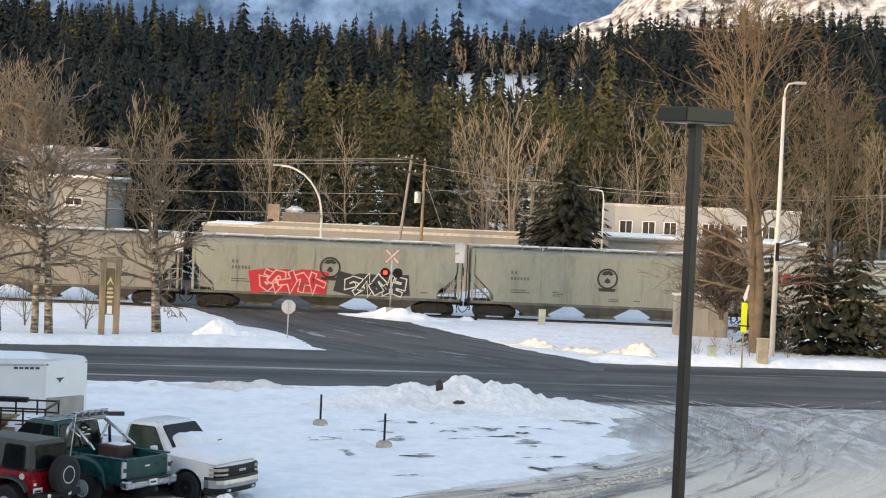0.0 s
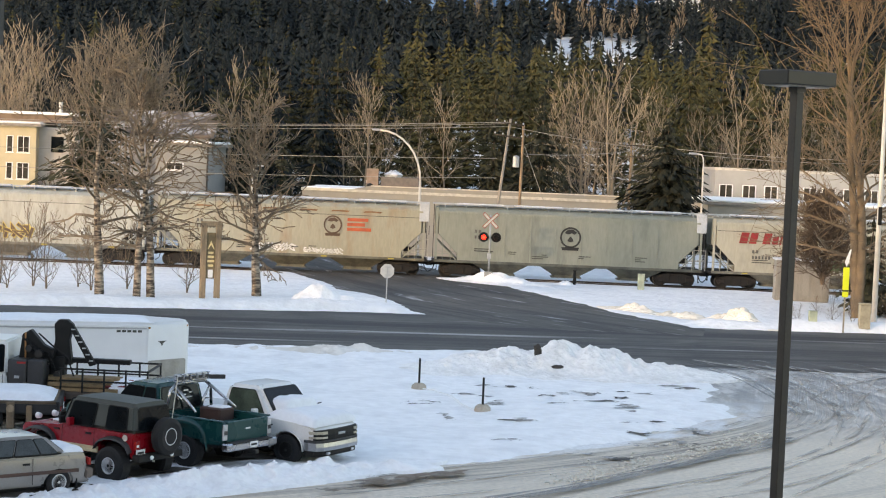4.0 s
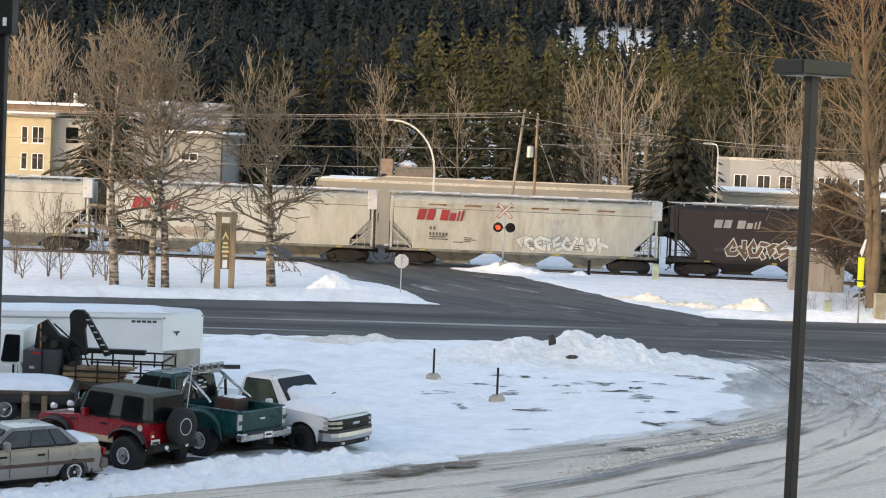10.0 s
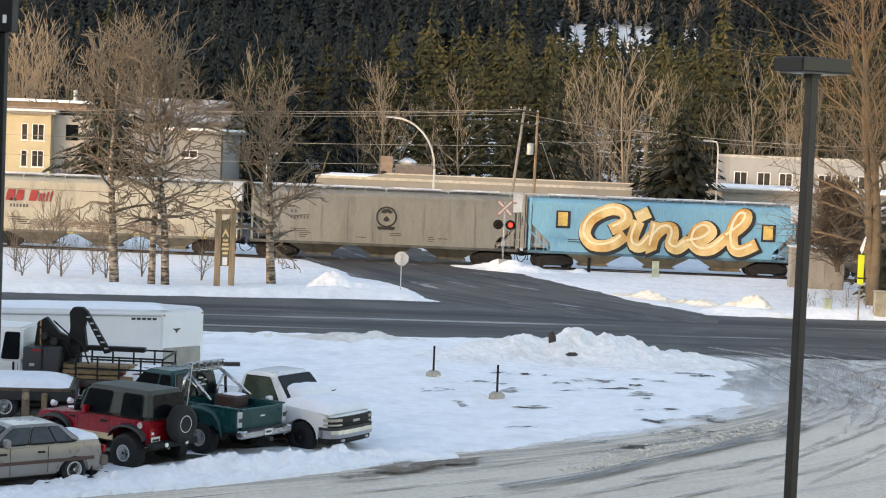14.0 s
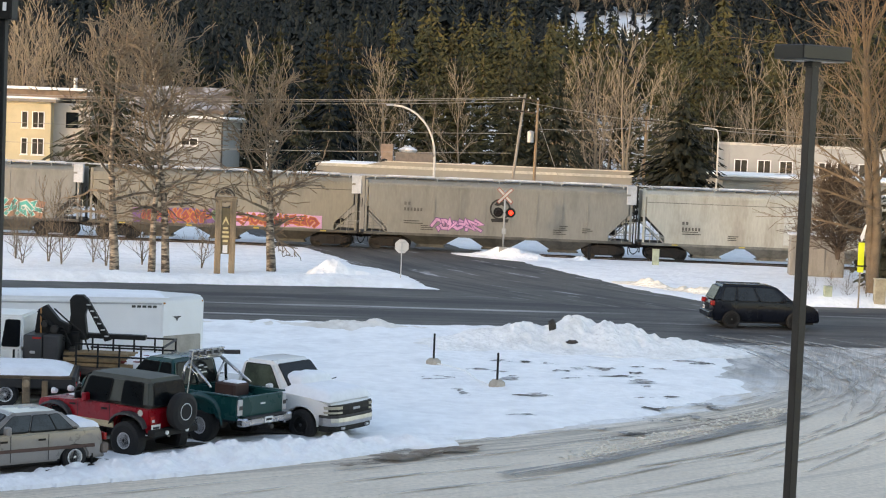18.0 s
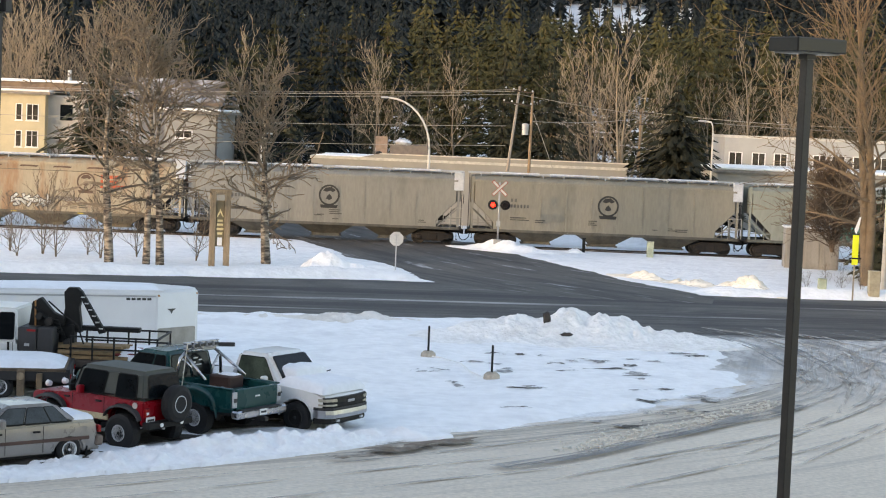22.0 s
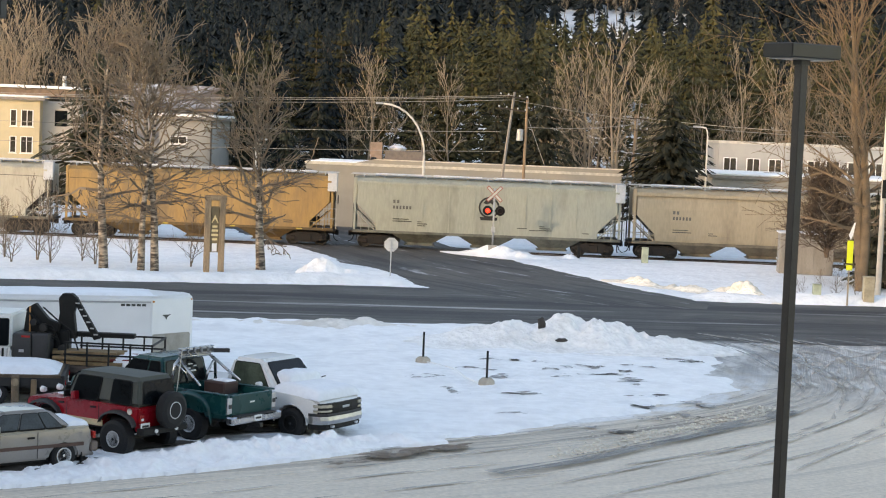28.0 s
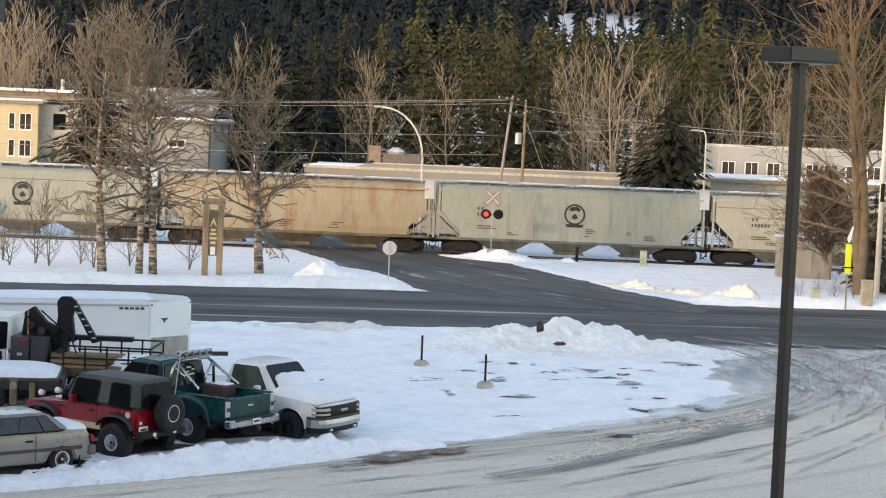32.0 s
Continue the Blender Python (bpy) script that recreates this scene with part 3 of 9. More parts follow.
# ---------------------------------------------------------------- railway
def railway():
    bm = bmesh.new()
    for dy in (-0.75, 0.75):
        y = TRACK_Y + dy
        box(bm, -640, y - 0.035, -0.02, 640, y + 0.035, 0.0 + 0.02)
        box(bm, -640, y - 0.07, -0.16, 640, y + 0.07, -0.12)
        box(bm, -640, y - 0.012, -0.12, 640, y + 0.012, -0.02)
    tagged(part("rail", bm, RAIL), "worn steel rails of a single track", "railway track", kind="structure")
    bed = thing("sleeper_row", pose(0, TRACK_Y, 0), "dark timber sleepers half buried in snow", "sleepers", kind="structure")
    me = bpy.data.meshes.new("sleeper")
    b = bx(-0.12, -1.3, -0.3, 0.12, 1.3, -0.15, bevel=0.02)
    b.to_mesh(me)
    b.free()
    me.materials.append(TIE)
    for i in range(90):
        share("sleeper", me, bed, pose(-27 + i * 0.61, random.uniform(-0.04, 0.04), 0, 0, 0, random.uniform(-1.5, 1.5)))
    # timber planks of the level crossing
    plank = bpy.data.meshes.new("crossing_plank")
    b = bx(-6.2, -0.12, -0.1, 6.2, 0.12, 0.035, bevel=0.015)
    b.to_mesh(plank)
    b.free()
    plank.materials.append(TIE)
    deck = thing("crossing_deck", pose(-4.6, TRACK_Y, 0), "dark timber crossing deck between the rails", "level crossing", kind="structure")
    for y in (-1.35, -1.08, -0.5, -0.24, 0.02, 0.28, 0.52, 1.08, 1.35):
        share("crossing_plank", plank, deck, pose(random.uniform(-0.1, 0.1), y, 0))


railway()

# ---------------------------------------------------------------- the train
CACHE = {}


def cached(key, make, material, smooth=False):
    if key not in CACHE:
        bm = make()
        me = bpy.data.meshes.new(key if isinstance(key, str) else key[0])
        bm.normal_update()
        bm.to_mesh(me)
        bm.free()
        if smooth:
            me.shade_smooth()
        me.materials.append(material)
        CACHE[key] = me
    return CACHE[key]


BODY_OUT = [(-8.15, 4.05), (-8.15, 2.75), (-6.95, 1.55), (-6.95, 1.12), (6.95, 1.12), (6.95, 1.55), (8.15, 2.75), (8.15, 4.05)]


def body_shell():
    bm = prism(bmesh.new(), BODY_OUT, -1.5, 1.5)
    return bev(bm, 0.03)


def body_cylinder():
    """A side that bulges, as on the round-bellied cars."""
    bm = bmesh.new()
    rings = []
    for z, y in ((1.12, 1.40), (1.6, 1.50), (2.4, 1.55), (2.75, 1.55), (3.2, 1.54), (3.7, 1.48), (4.05, 1.36)):
        cut = 8.15 if z >= 2.75 else (6.95 if z <= 1.55 else 6.95 + z - 1.55)
        rings.append([(-cut, -y, z), (cut, -y, z), (cut, y, z), (-cut, y, z)])
    return loft(bm, rings)


def roof_shape():
    prof = [(-1.5, 4.05), (-1.47, 4.2), (-1.2, 4.38), (-0.6, 4.5), (0.6, 4.5), (1.2, 4.38), (1.47, 4.2), (1.5, 4.05)]
    bm = prism(bmesh.new(), prof, -8.2, 8.2, "x")
    return bev(bm, 0.015, angle=50)


def top_chord():
    return bx(-8.22, -1.55, 3.99, 8.22, -1.45, 4.11)


def running_board():
    bm = bx(-8.6, -1.04, 4.60, 8.6, -0.52, 4.64)
    for k in range(13):
        x = -7.8 + k * 1.3
        box(bm, x - 0.03, -1.02, 4.38, x + 0.03, -0.54, 4.61)
    return bm


def hatch_cover():
    bm = bmesh.new()
    box(bm, -1.55, -0.36, 4.5, 1.55, 0.36, 4.68)
    bev(bm, 0.05)
    return bm


def side_sill():
    return bx(-8.4, -1.5, 0.98, 8.4, -1.38, 1.16, bevel=0.012)


def outlet():
    bm = bmesh.new()
    rings = []
    for z, w, d in ((1.12, 1.85, 1.42), (0.98, 1.75, 1.38), (0.42, 0.85, 0.62), (0.25, 0.85, 0.62)):
        rings.append([(-w, -d, z), (w, -d, z), (w, d, z), (-w, d, z)])
    loft(bm, rings)
    box(bm, -0.95, -0.75, 0.25, 0.95, 0.75, 0.31)
    return bm


def side_rib():
    return bx(-0.045, -1.535, 1.16, 0.045, -1.48, 4.0)


def end_frame(e=1):
    """Posts, slope-sheet brace and hand rail on one side over one bogie."""
    bm = bmesh.new()
    y = -1.42
    X = lambda a, b: (min(e * a, e * b), max(e * a, e * b))
    a, b = X(8.22, 8.36)
    box(bm, a, y - 0.06, 1.1, b, y + 0.04, 4.4)
    for k, top in ((7.35, 1.95), (7.85, 2.45)):
        a, b = X(k, k + 0.045)
        box(bm, a, y - 0.03, 1.1, b, y + 0.03, top)
    tube(bm, (e * 7.0, y, 1.15), (e * 8.22, y, 2.3), 0.045, n=6)
    a, b = X(6.95, 8.3)
    box(bm, a, y - 0.02, 1.50, b, y + 0.02, 1.54)
    return bm


def end_wall():
    """The inset end sheet above the platform."""
    return bx(8.15, -1.12, 2.72, 8.42, 1.12, 4.42, bevel=0.05)


def upper_seam():
    return bx(-8.12, -1.514, 3.66, 8.12, -1.498, 3.70)


def corner_plate(e=1):
    """The bright plate high on a wagon's corner."""
    a, b = min(e * 7.98, e * 8.6), max(e * 7.98, e * 8.6)
    return bx(a, -1.53, 3.45, b, -1.1, 4.62, bevel=0.04)


def brake_platform():
    """Hand rails, step and brake wheel at one end."""
    bm = bmesh.new()
    for z in (1.75, 2.35):
        box(bm, 7.75, -1.54, z, 8.6, -1.51, z + 0.04)
    for x in (7.75, 8.57):
        box(bm, x, -1.54, 1.1, x + 0.035, -1.51, 2.38)
    box(bm, 7.6, -1.45, 1.66, 8.5, -1.1, 1.71)
    return bm


def brake_wheel():
    bm = bmesh.new()
    for k in range(12):
        a, b = 2 * math.pi * k / 12, 2 * math.pi * (k + 1) / 12
        tube(bm, (8.62, -0.5 + 0.28 * math.cos(a), 2.9 + 0.28 * math.sin(a)), (8.62, -0.5 + 0.28 * math.cos(b), 2.9 + 0.28 * math.sin(b)), 0.02, n=5)
    return bm


def end_ladder():
    bm = bmesh.new()
    for y in (-1.5, -1.1):
        box(bm, 8.46, y - 0.025, 1.1, 8.5, y + 0.025, 4.6)
    for k in range(10):
        tube(bm, (8.48, -1.5, 1.3 + k * 0.34), (8.48, -1.1, 1.3 + k * 0.34), 0.014, n=5)
    return bm


def slope_sheet():
    bm = bmesh.new()
    v = [bm.verts.new(p) for p in ((6.96, -1.38, 1.56), (6.96, 1.38, 1.56), (8.16, 1.38, 2.75), (8.16, -1.38, 2.75),
                                   (6.5, -1.38, 1.4), (6.5, 1.38, 1.4), (7.8, 1.38, 2.85), (7.8, -1.38, 2.85))]
    for f in ((0, 1, 2, 3), (7, 6, 5, 4), (0, 4, 5, 1), (2, 6, 7, 3), (0, 3, 7, 4), (1, 5, 6, 2)):
        bm.faces.new([v[i] for i in f])
    return bm


def end_platform():
    bm = bx(6.7, -1.45, 0.95, 8.55, 1.45, 1.08, bevel=0.01)
    box(bm, 6.4, -0.25, 0.75, 8.45, 0.25, 0.98)
    box(bm, 8.2, -1.5, 0.35, 8.28, -1.1, 0.39)
    box(bm, 8.2, -1.5, 0.39, 8.23, -1.46, 1.0)
    box(bm, 8.2, -1.14, 0.39, 8.23, -1.1, 1.0)
    return bm


def air_gear():
    bm = lathe(bmesh.new(), [(-0.45, 0.0), (-0.45, 0.2), (0.45, 0.2), (0.45, 0.0)], 12, "y")
    box(bm, -0.25, -0.9, -0.15, 0.2, -0.55, 0.2)
    pipe(bm, [(0.2, -0.7, 0.1), (0.6, -0.7, 0.5), (0.6, 0.8, 0.5)], 0.03, 6)
    return bm


def coupler():
    bm = bx(8.3, -0.09, 0.72, 8.66, 0.09, 0.92, bevel=0.02)
    box(bm, 8.5, -0.17, 0.68, 8.69, 0.15, 0.98)
    pipe(bm, [(8.35, -0.35, 0.8), (8.45, -0.35, 0.45), (8.6, -0.3, 0.32), (8.7, -0.25, 0.3)], 0.03, 6)
    return bm


def sideframe():
    bm = bmesh.new()
    poly = [(-1.25, 0.42), (-1.25, 0.62), (-0.55, 0.86), (0.55, 0.86), (1.25, 0.62), (1.25, 0.42), (0.95, 0.36), (0.5, 0.22), (-0.5, 0.22), (-0.95, 0.36)]
    prism(bm, poly, -1.14, -1.0)
    prism(bm, poly, 1.0, 1.14)
    box(bm, -0.28, -1.2, 0.3, 0.28, 1.2, 0.72)
    for x in (-0.87, 0.87):
        for s in (-1, 1):
            box(bm, x - 0.16, s * 1.07 - 0.14, 0.34, x + 0.16, s * 1.07 + 0.14, 0.6)
    return bev(bm, 0.02)


def rail_wheel():
    return lathe(bmesh.new(), [(0.64, 0.0), (0.64, 0.16), (0.69, 0.36), (0.66, 0.46), (0.78, 0.455), (0.80, 0.44), (0.80, 0.38), (0.74, 0.34), (0.73, 0.16), (0.92, 0.12), (0.92, 0.0)], 20)


def spring_nest():
    bm = bmesh.new()
    for x in (-0.14, 0.0, 0.14):
        tube(bm, (x, -1.13, 0.3), (x, -1.13, 0.58), 0.06, n=7)
    return bm


def ring_emblem(cx, cz, r, col):
    bm = bmesh.new()
    n = 28
    y = -1.552
    rings = [[bm.verts.new((cx + math.cos(2 * math.pi * i / n) * q, y, cz + math.sin(2 * math.pi * i / n) * q)) for i in range(n)] for q in (r, r * 0.83)]
    for i in range(n):
        bm.faces.new((rings[0][i], rings[0][(i + 1) % n], rings[1][(i + 1) % n], rings[1][i]))
    # plain shapes in place of the device: a shield and a crest
    for poly in ([(-0.22, -0.12), (0, 0.12), (0.22, -0.12), (0.30, -0.34), (0, -0.46), (-0.30, -0.34)],
                 [(-0.58, 0.40), (-0.34, 0.70), (0.2, 0.78), (0.60, 0.48), (0.34, 0.28), (0.1, 0.42), (-0.2, 0.30)],
                 [(-0.75, -1.22), (0.75, -1.22), (0.85, -0.92), (-0.85, -0.92)]):
        bm.faces.new([bm.verts.new((cx + a * r, y, cz + b * r)) for a, b in poly])
    bmesh.ops.recalc_face_normals(bm, faces=bm.faces[:])
    return bm


def slant_bars(x, z, h, widths, gap, lean, y=-1.552):
    bm = bmesh.new()
    for w, k in widths:
        bm.faces.new([bm.verts.new((x + a, y, z + b)) for a, b in ((0, 0), (w, 0), (w + lean * h * k, h * k), (lean * h * k, h * k))])
        x += w + gap
    return bm


GLYPHS = ([(0.85, 0.82), (0.45, 0.98), (0.12, 0.65), (0.2, 0.2), (0.6, 0.02), (0.9, 0.3), (0.55, 0.5)],
          [(0.1, 0.98), (0.14, 0.25), (0.5, 0.03), (0.84, 0.25), (0.9, 0.98), (0.6, 0.75)],
          [(0.2, 0.02), (0.15, 0.9), (0.75, 0.8), (0.35, 0.5), (0.9, 0.1)],
          [(0.1, 0.98), (0.5, 0.45), (0.9, 0.95), (0.7, 0.3), (0.3, 0.05)],
          [(0.05, 0.1), (0.45, 0.98), (0.6, 0.4), (0.95, 0.05), (0.95, 0.6)],
          [(0.85, 0.9), (0.3, 0.95), (0.15, 0.65), (0.8, 0.4), (0.7, 0.05), (0.1, 0.08)],
          [(0.15, 0.02), (0.15, 0.98), (0.8, 0.05), (0.85, 0.98)])


def paint(name, c, rough=0.55):
    return mat("spray_" + name, c, rough, vary=0.25, scale=1.5, bump=0.05)


SPRAY = {"red": paint("red", (0.50, 0.02, 0.03)), "white": paint("white", (0.72, 0.72, 0.70)), "black": paint("black", (0.02, 0.02, 0.022)),
         "green": paint("green", (0.10, 0.20, 0.08)), "teal": paint("teal", (0.06, 0.38, 0.33)), "pink": paint("pink", (0.56, 0.30, 0.50)),
         "orange": paint("orange", (0.50, 0.20, 0.04)), "yellow": paint("yellow", (0.62, 0.48, 0.12)), "gold": paint("gold", (0.72, 0.48, 0.14)),
         "blue": paint("blue", (0.13, 0.38, 0.55)), "grey": paint("grey", (0.30, 0.30, 0.29)), "purple": paint("purple", (0.16, 0.08, 0.22)),
         "salmon": paint("salmon", (0.34, 0.17, 0.11)), "brown": paint("brown", (0.12, 0.07, 0.045)), "maroon": paint("maroon", (0.30, 0.06, 0.05)),
         "pale": paint("pale", (0.55, 0.58, 0.55)), "haze": paint("haze", (0.47, 0.50, 0.49)), "taupe": paint("taupe", (0.33, 0.29, 0.24)), "umber": paint("umber", (0.25, 0.19, 0.15)), "blush": paint("blush", (0.66, 0.42, 0.40)), "faded": paint("faded", (0.60, 0.28, 0.16))}


def brush(line, w, y):
    """One flat stroke along a line of (x, z) points, mitred at its bends and cut slantwise at its ends."""
    bm = bmesh.new()
    p = [Vector(q) for q in line]
    d = [(b - a).normalized() for a, b in zip(p, p[1:])]
    prev = None
    for i, q in enumerate(p):
        a, b = d[max(0, i - 1)], d[min(len(d) - 1, i)]
        t = a + b
        t = t.normalized() if t.length > 0.2 else b
        n = Vector((-t.y, t.x))
        k = w / max(0.62, abs(n.dot(Vector((-b.y, b.x)))))
        q = q - a * w * 0.8 * (i == 0) + b * w * 0.8 * (i == len(p) - 1)
        pair = [bm.verts.new((q.x + n.x * k, y, q.y + n.y * k)), bm.verts.new((q.x - n.x * k, y, q.y - n.y * k))]
        if prev:
            bm.faces.new((prev[0], prev[1], pair[1], pair[0]))
        prev = pair
    bmesh.ops.recalc_face_normals(bm, faces=bm.faces[:])
    return bm


def graffiti(car, x0, x1, z0, z1, fill, line, seed, back=None):
    """A sprayed piece: a lumpy cloud behind, then fat crowded brush figures with outlines."""
    rs = random.Random(seed)
    h = z1 - z0
    if back:
        cloud, x = [], x0 - 0.1
        while x < x1 + 0.15:
            q = rs.uniform(0.3, 0.7)
            cloud.append((x, z0 + h * (0.5 + 0.3 * (q - 0.5))))
            x += rs.uniform(0.3, 0.5) * h
        part("graffiti_cloud", brush(cloud, h * 0.50, -1.5400), SPRAY[back], car)
    x, k = x0 + 0.06 * h, 0
    while x < x1 - 0.4 * h:
        w, turn, flip = h * rs.uniform(0.6, 0.85), rs.choice((0.6, 1.0, 2.1, 2.5, 3.8, 4.2)) + rs.uniform(-0.2, 0.2), rs.choice((-1, 1))
        c, sn = math.cos(turn), math.sin(turn)
        spin = lambda u, v: (0.5 + flip * ((u - 0.5) * c - (v - 0.5) * sn), 0.5 + (u - 0.5) * sn + (v - 0.5) * c)
        figure = [(x + (p + rs.uniform(-0.08, 0.08)) * w * 0.9, z0 + h * min(0.88, max(0.12, 0.14 + 0.72 * q + rs.uniform(-0.06, 0.06)))) for p, q in [spin(u, v) for u, v in GLYPHS[rs.randrange(len(GLYPHS))]]]
        y = -1.5480 - 0.0045 * k
        ob = part("graffiti_outline", brush(figure, h * 0.150, y), SPRAY[line], car)
        part("graffiti_fill", brush(figure, h * 0.095, y - 0.0022), SPRAY[fill], ob)
        x += w * rs.uniform(0.62, 0.8)
        k = (k + 1) % 3


def lettering(car, text, x, z, size, width, material, y, spread=0.0, shear=0.0, name="lettering"):
    cu = bpy.data.curves.new(name, "FONT")
    cu.body, cu.size, cu.shear, cu.offset = text, size, shear, spread
    cu.resolution_u = 4
    tmp = new("tmp_text", cu)
    bpy.context.view_layer.update()
    me = bpy.data.meshes.new_from_object(tmp.evaluated_get(bpy.context.evaluated_depsgraph_get()))
    bpy.data.objects.remove(tmp)
    xs = [v.co.x for v in me.vertices]
    k = width / (max(xs) - min(xs))
    lo = min(xs)
    for v in me.vertices:
        v.co = Vector((x + (v.co.x - lo) * k, y, z + v.co.y))
    me.materials.clear()
    me.materials.append(material)
    ob = new(name, me)
    ob.parent = car
    return ob


def car_paint(key, c, second=None, amount=0.36):
    return mat("hopper_" + key, c, 0.55, 0, 0.16, scale=1.1, bump=0.08, fine=9, second=second or tuple(v * 0.72 for v in c), amount=amount, stretch=(1.1, 1, 0.28))


PAINTS = {"sage": car_paint("sage", (0.225, 0.24, 0.205)), "grey": car_paint("grey", (0.20, 0.20, 0.183)), "olive": car_paint("olive", (0.205, 0.192, 0.155)),
          "pale": car_paint("pale", (0.40, 0.405, 0.365), (0.31, 0.30, 0.26), 0.42), "cream": car_paint("cream", (0.385, 0.365, 0.295)), "tan": car_paint("tan", (0.42, 0.34, 0.22)),
          "rusty_tan": car_paint("rusty_tan", (0.32, 0.275, 0.195), (0.26, 0.14, 0.07), 0.40), "stained_sage": car_paint("stained_sage", (0.315, 0.305, 0.24), (0.28, 0.20, 0.13), 0.37), "brown": car_paint("brown", (0.020, 0.012, 0.011)),
          "ochre": car_paint("ochre", (0.31, 0.19, 0.065), (0.20, 0.13, 0.06), 0.44), "blue": car_paint("blue", (0.16, 0.38, 0.52), (0.20, 0.36, 0.44)), "mint": car_paint("mint", (0.29, 0.305, 0.26)),
          "sand": car_paint("sand", (0.33, 0.28, 0.20))}
def grime_and_shade(key):
    """The same paint under a coat of road dirt, darkened also for shade, on the outlets over the rails."""
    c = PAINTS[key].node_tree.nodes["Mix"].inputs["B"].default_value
    return mat("dirty_shaded_hopper_" + key, tuple(0.46 * v + 0.006 for v in c[:3]), 0.75, 0, 0.35, scale=1.5, second=tuple(0.22 * v + 0.008 for v in c[:3]), amount=0.46)


ROOF_SNOW = mat("roof_snow", (0.72, 0.74, 0.78), 0.8, vary=0.1, scale=2, second=(0.40, 0.41, 0.42), amount=0.42)
MARK = mat("dark_marking", (0.06, 0.06, 0.055), 0.6)
FAINT_MARK = mat("worn_dark_marking", (0.11, 0.105, 0.095), 0.6)
EMBLEM = mat("black_emblem", (0.022, 0.022, 0.020), 0.6)
FADED_RED = mat("faded_red", (0.30, 0.022, 0.022), 0.55)
ORANGE_MARK = mat("faded_orange_mark", (0.50, 0.10, 0.04), 0.6)
RUST_STAIN = mat("rust_stain", (0.24, 0.125, 0.065), 0.8, 0, 0.4)
YELLOW_PLATE = mat("reflective_yellow", (0.55, 0.42, 0.06), 0.5)


def hopper_car(n, paint_key, style, label):
    p = PAINTS[paint_key]
    car = thing("hopper_wagon", pose(0, TRACK_Y, 0.02), label, "freight wagon", "wagons of the freight train")
    I = Matrix.Identity(4)
    flip = pose(0, 0, 0, 0, 0, 180)
    shape = body_cylinder if style == "round" else body_shell
    share("body", cached(("body", paint_key, style == "round"), shape, p), car, I)
    share("roof", cached(("roof", paint_key), roof_shape, p), car, I)
    for x in (-5.6, -1.9, 1.9, 5.6):
        share("hatch_cover", cached("hatch_cover", hatch_cover, ROOF_SNOW), car, pose(x, 0, 0))
    xs = (-4.2, 0.0, 4.2)
    for x in xs:
        share("outlet_hopper", cached(("outlet", paint_key), outlet, grime_and_shade("tan" if paint_key == "blue" else paint_key)), car, pose(x, 0, 0))
    if style == "ribbed":
        for k in range(8):
            share("side_rib", cached(("side_rib", paint_key), side_rib, p), car, pose(-5.6 + k * 1.6, 0, 0))
    for m in (I, flip):
        share("end_frame", cached(("end_frame", paint_key), end_frame, p), car, m)
        share("end_frame", cached(("end_frame_rear", paint_key), lambda: end_frame(-1), p), car, m)
        share("top_chord", cached(("top_chord", paint_key), top_chord, p), car, m)
        share("running_board", cached("running_board", running_board, ROOF_SNOW if n % 3 else GALV), car, m)
        share("side_sill", cached(("side_sill", paint_key), side_sill, grime_and_shade(paint_key)), car, m)
        # Dark underframe colour here also stands for shade under the slope.
        share("slope_sheet", cached("slope_sheet", slope_sheet, RUST), car, m)
        share("end_ladder", cached("end_ladder", end_ladder, STEEL), car, m)
        share("end_platform", cached("end_platform", end_platform, RUST), car, m)
        share("coupler", cached("coupler", coupler, RUST), car, m)
        share("end_wall", cached(("end_wall", paint_key), end_wall, p), car, m)
        if style == "plain":
            share("upper_seam", cached(("upper_seam", paint_key), upper_seam, grime_and_shade(paint_key)), car, m)
    share("corner_plate", cached("corner_plate", corner_plate, mat("end_plate_white", (0.50, 0.52, 0.545), 0.6, 0, 0.2)), car, I)
    share("brake_wheel", cached("brake_wheel", brake_wheel, STEEL), car, I)
    share("brake_platform", cached("brake_platform", brake_platform, mat("pale_rail_paint", (0.36, 0.345, 0.30), 0.6, 0, 0.25)), car, I)
    share("air_reservoir", cached("air_gear", air_gear, RUST), car, pose(7.3, 0, 1.6))
    for x in (-6.75, 6.75):
        tr = share("bogie", cached("sideframe", sideframe, RUST), car, pose(x, 0, 0))
        share("springs", cached("springs", spring_nest, RUST), tr, I)
        for dx in (-0.88, 0.88):
            for m in (pose(dx, 0, 0.46), pose(dx, 0, 0.46, 0, 0, 180)):
                share("wheel", cached("rail_wheel", rail_wheel, STEEL, True), tr, m)
    for x in (-6.3, -2.1, 2.1, 6.3) if style == "plain" else ():
        share("reflector", cached("reflector", lambda: bx(-0.18, -1.515, 1.03, 0.18, -1.5, 1.10), YELLOW_PLATE), car, pose(x, 0, 0))
    # small data stencils
    rs = random.Random(500 + n)
    bm = bmesh.new()
    for k in range(5):
        x, z = rs.uniform(-5.5, 6.0), rs.uniform(1.35, 1.7)
        for j in range(rs.randint(1, 3)):
            box(bm, x, -1.556, z + j * 0.12, x + rs.uniform(0.3, 0.8), -1.545, z + j * 0.12 + 0.05)
    for j in range(2):
        box(bm, -5.9, -1.556, 1.75 + j * 0.14, -4.7 - 0.2 * j, -1.545, 1.80 + j * 0.14)
    tagged(part("data_stencil", bm, MARK, car), kind="stuff")
    return car


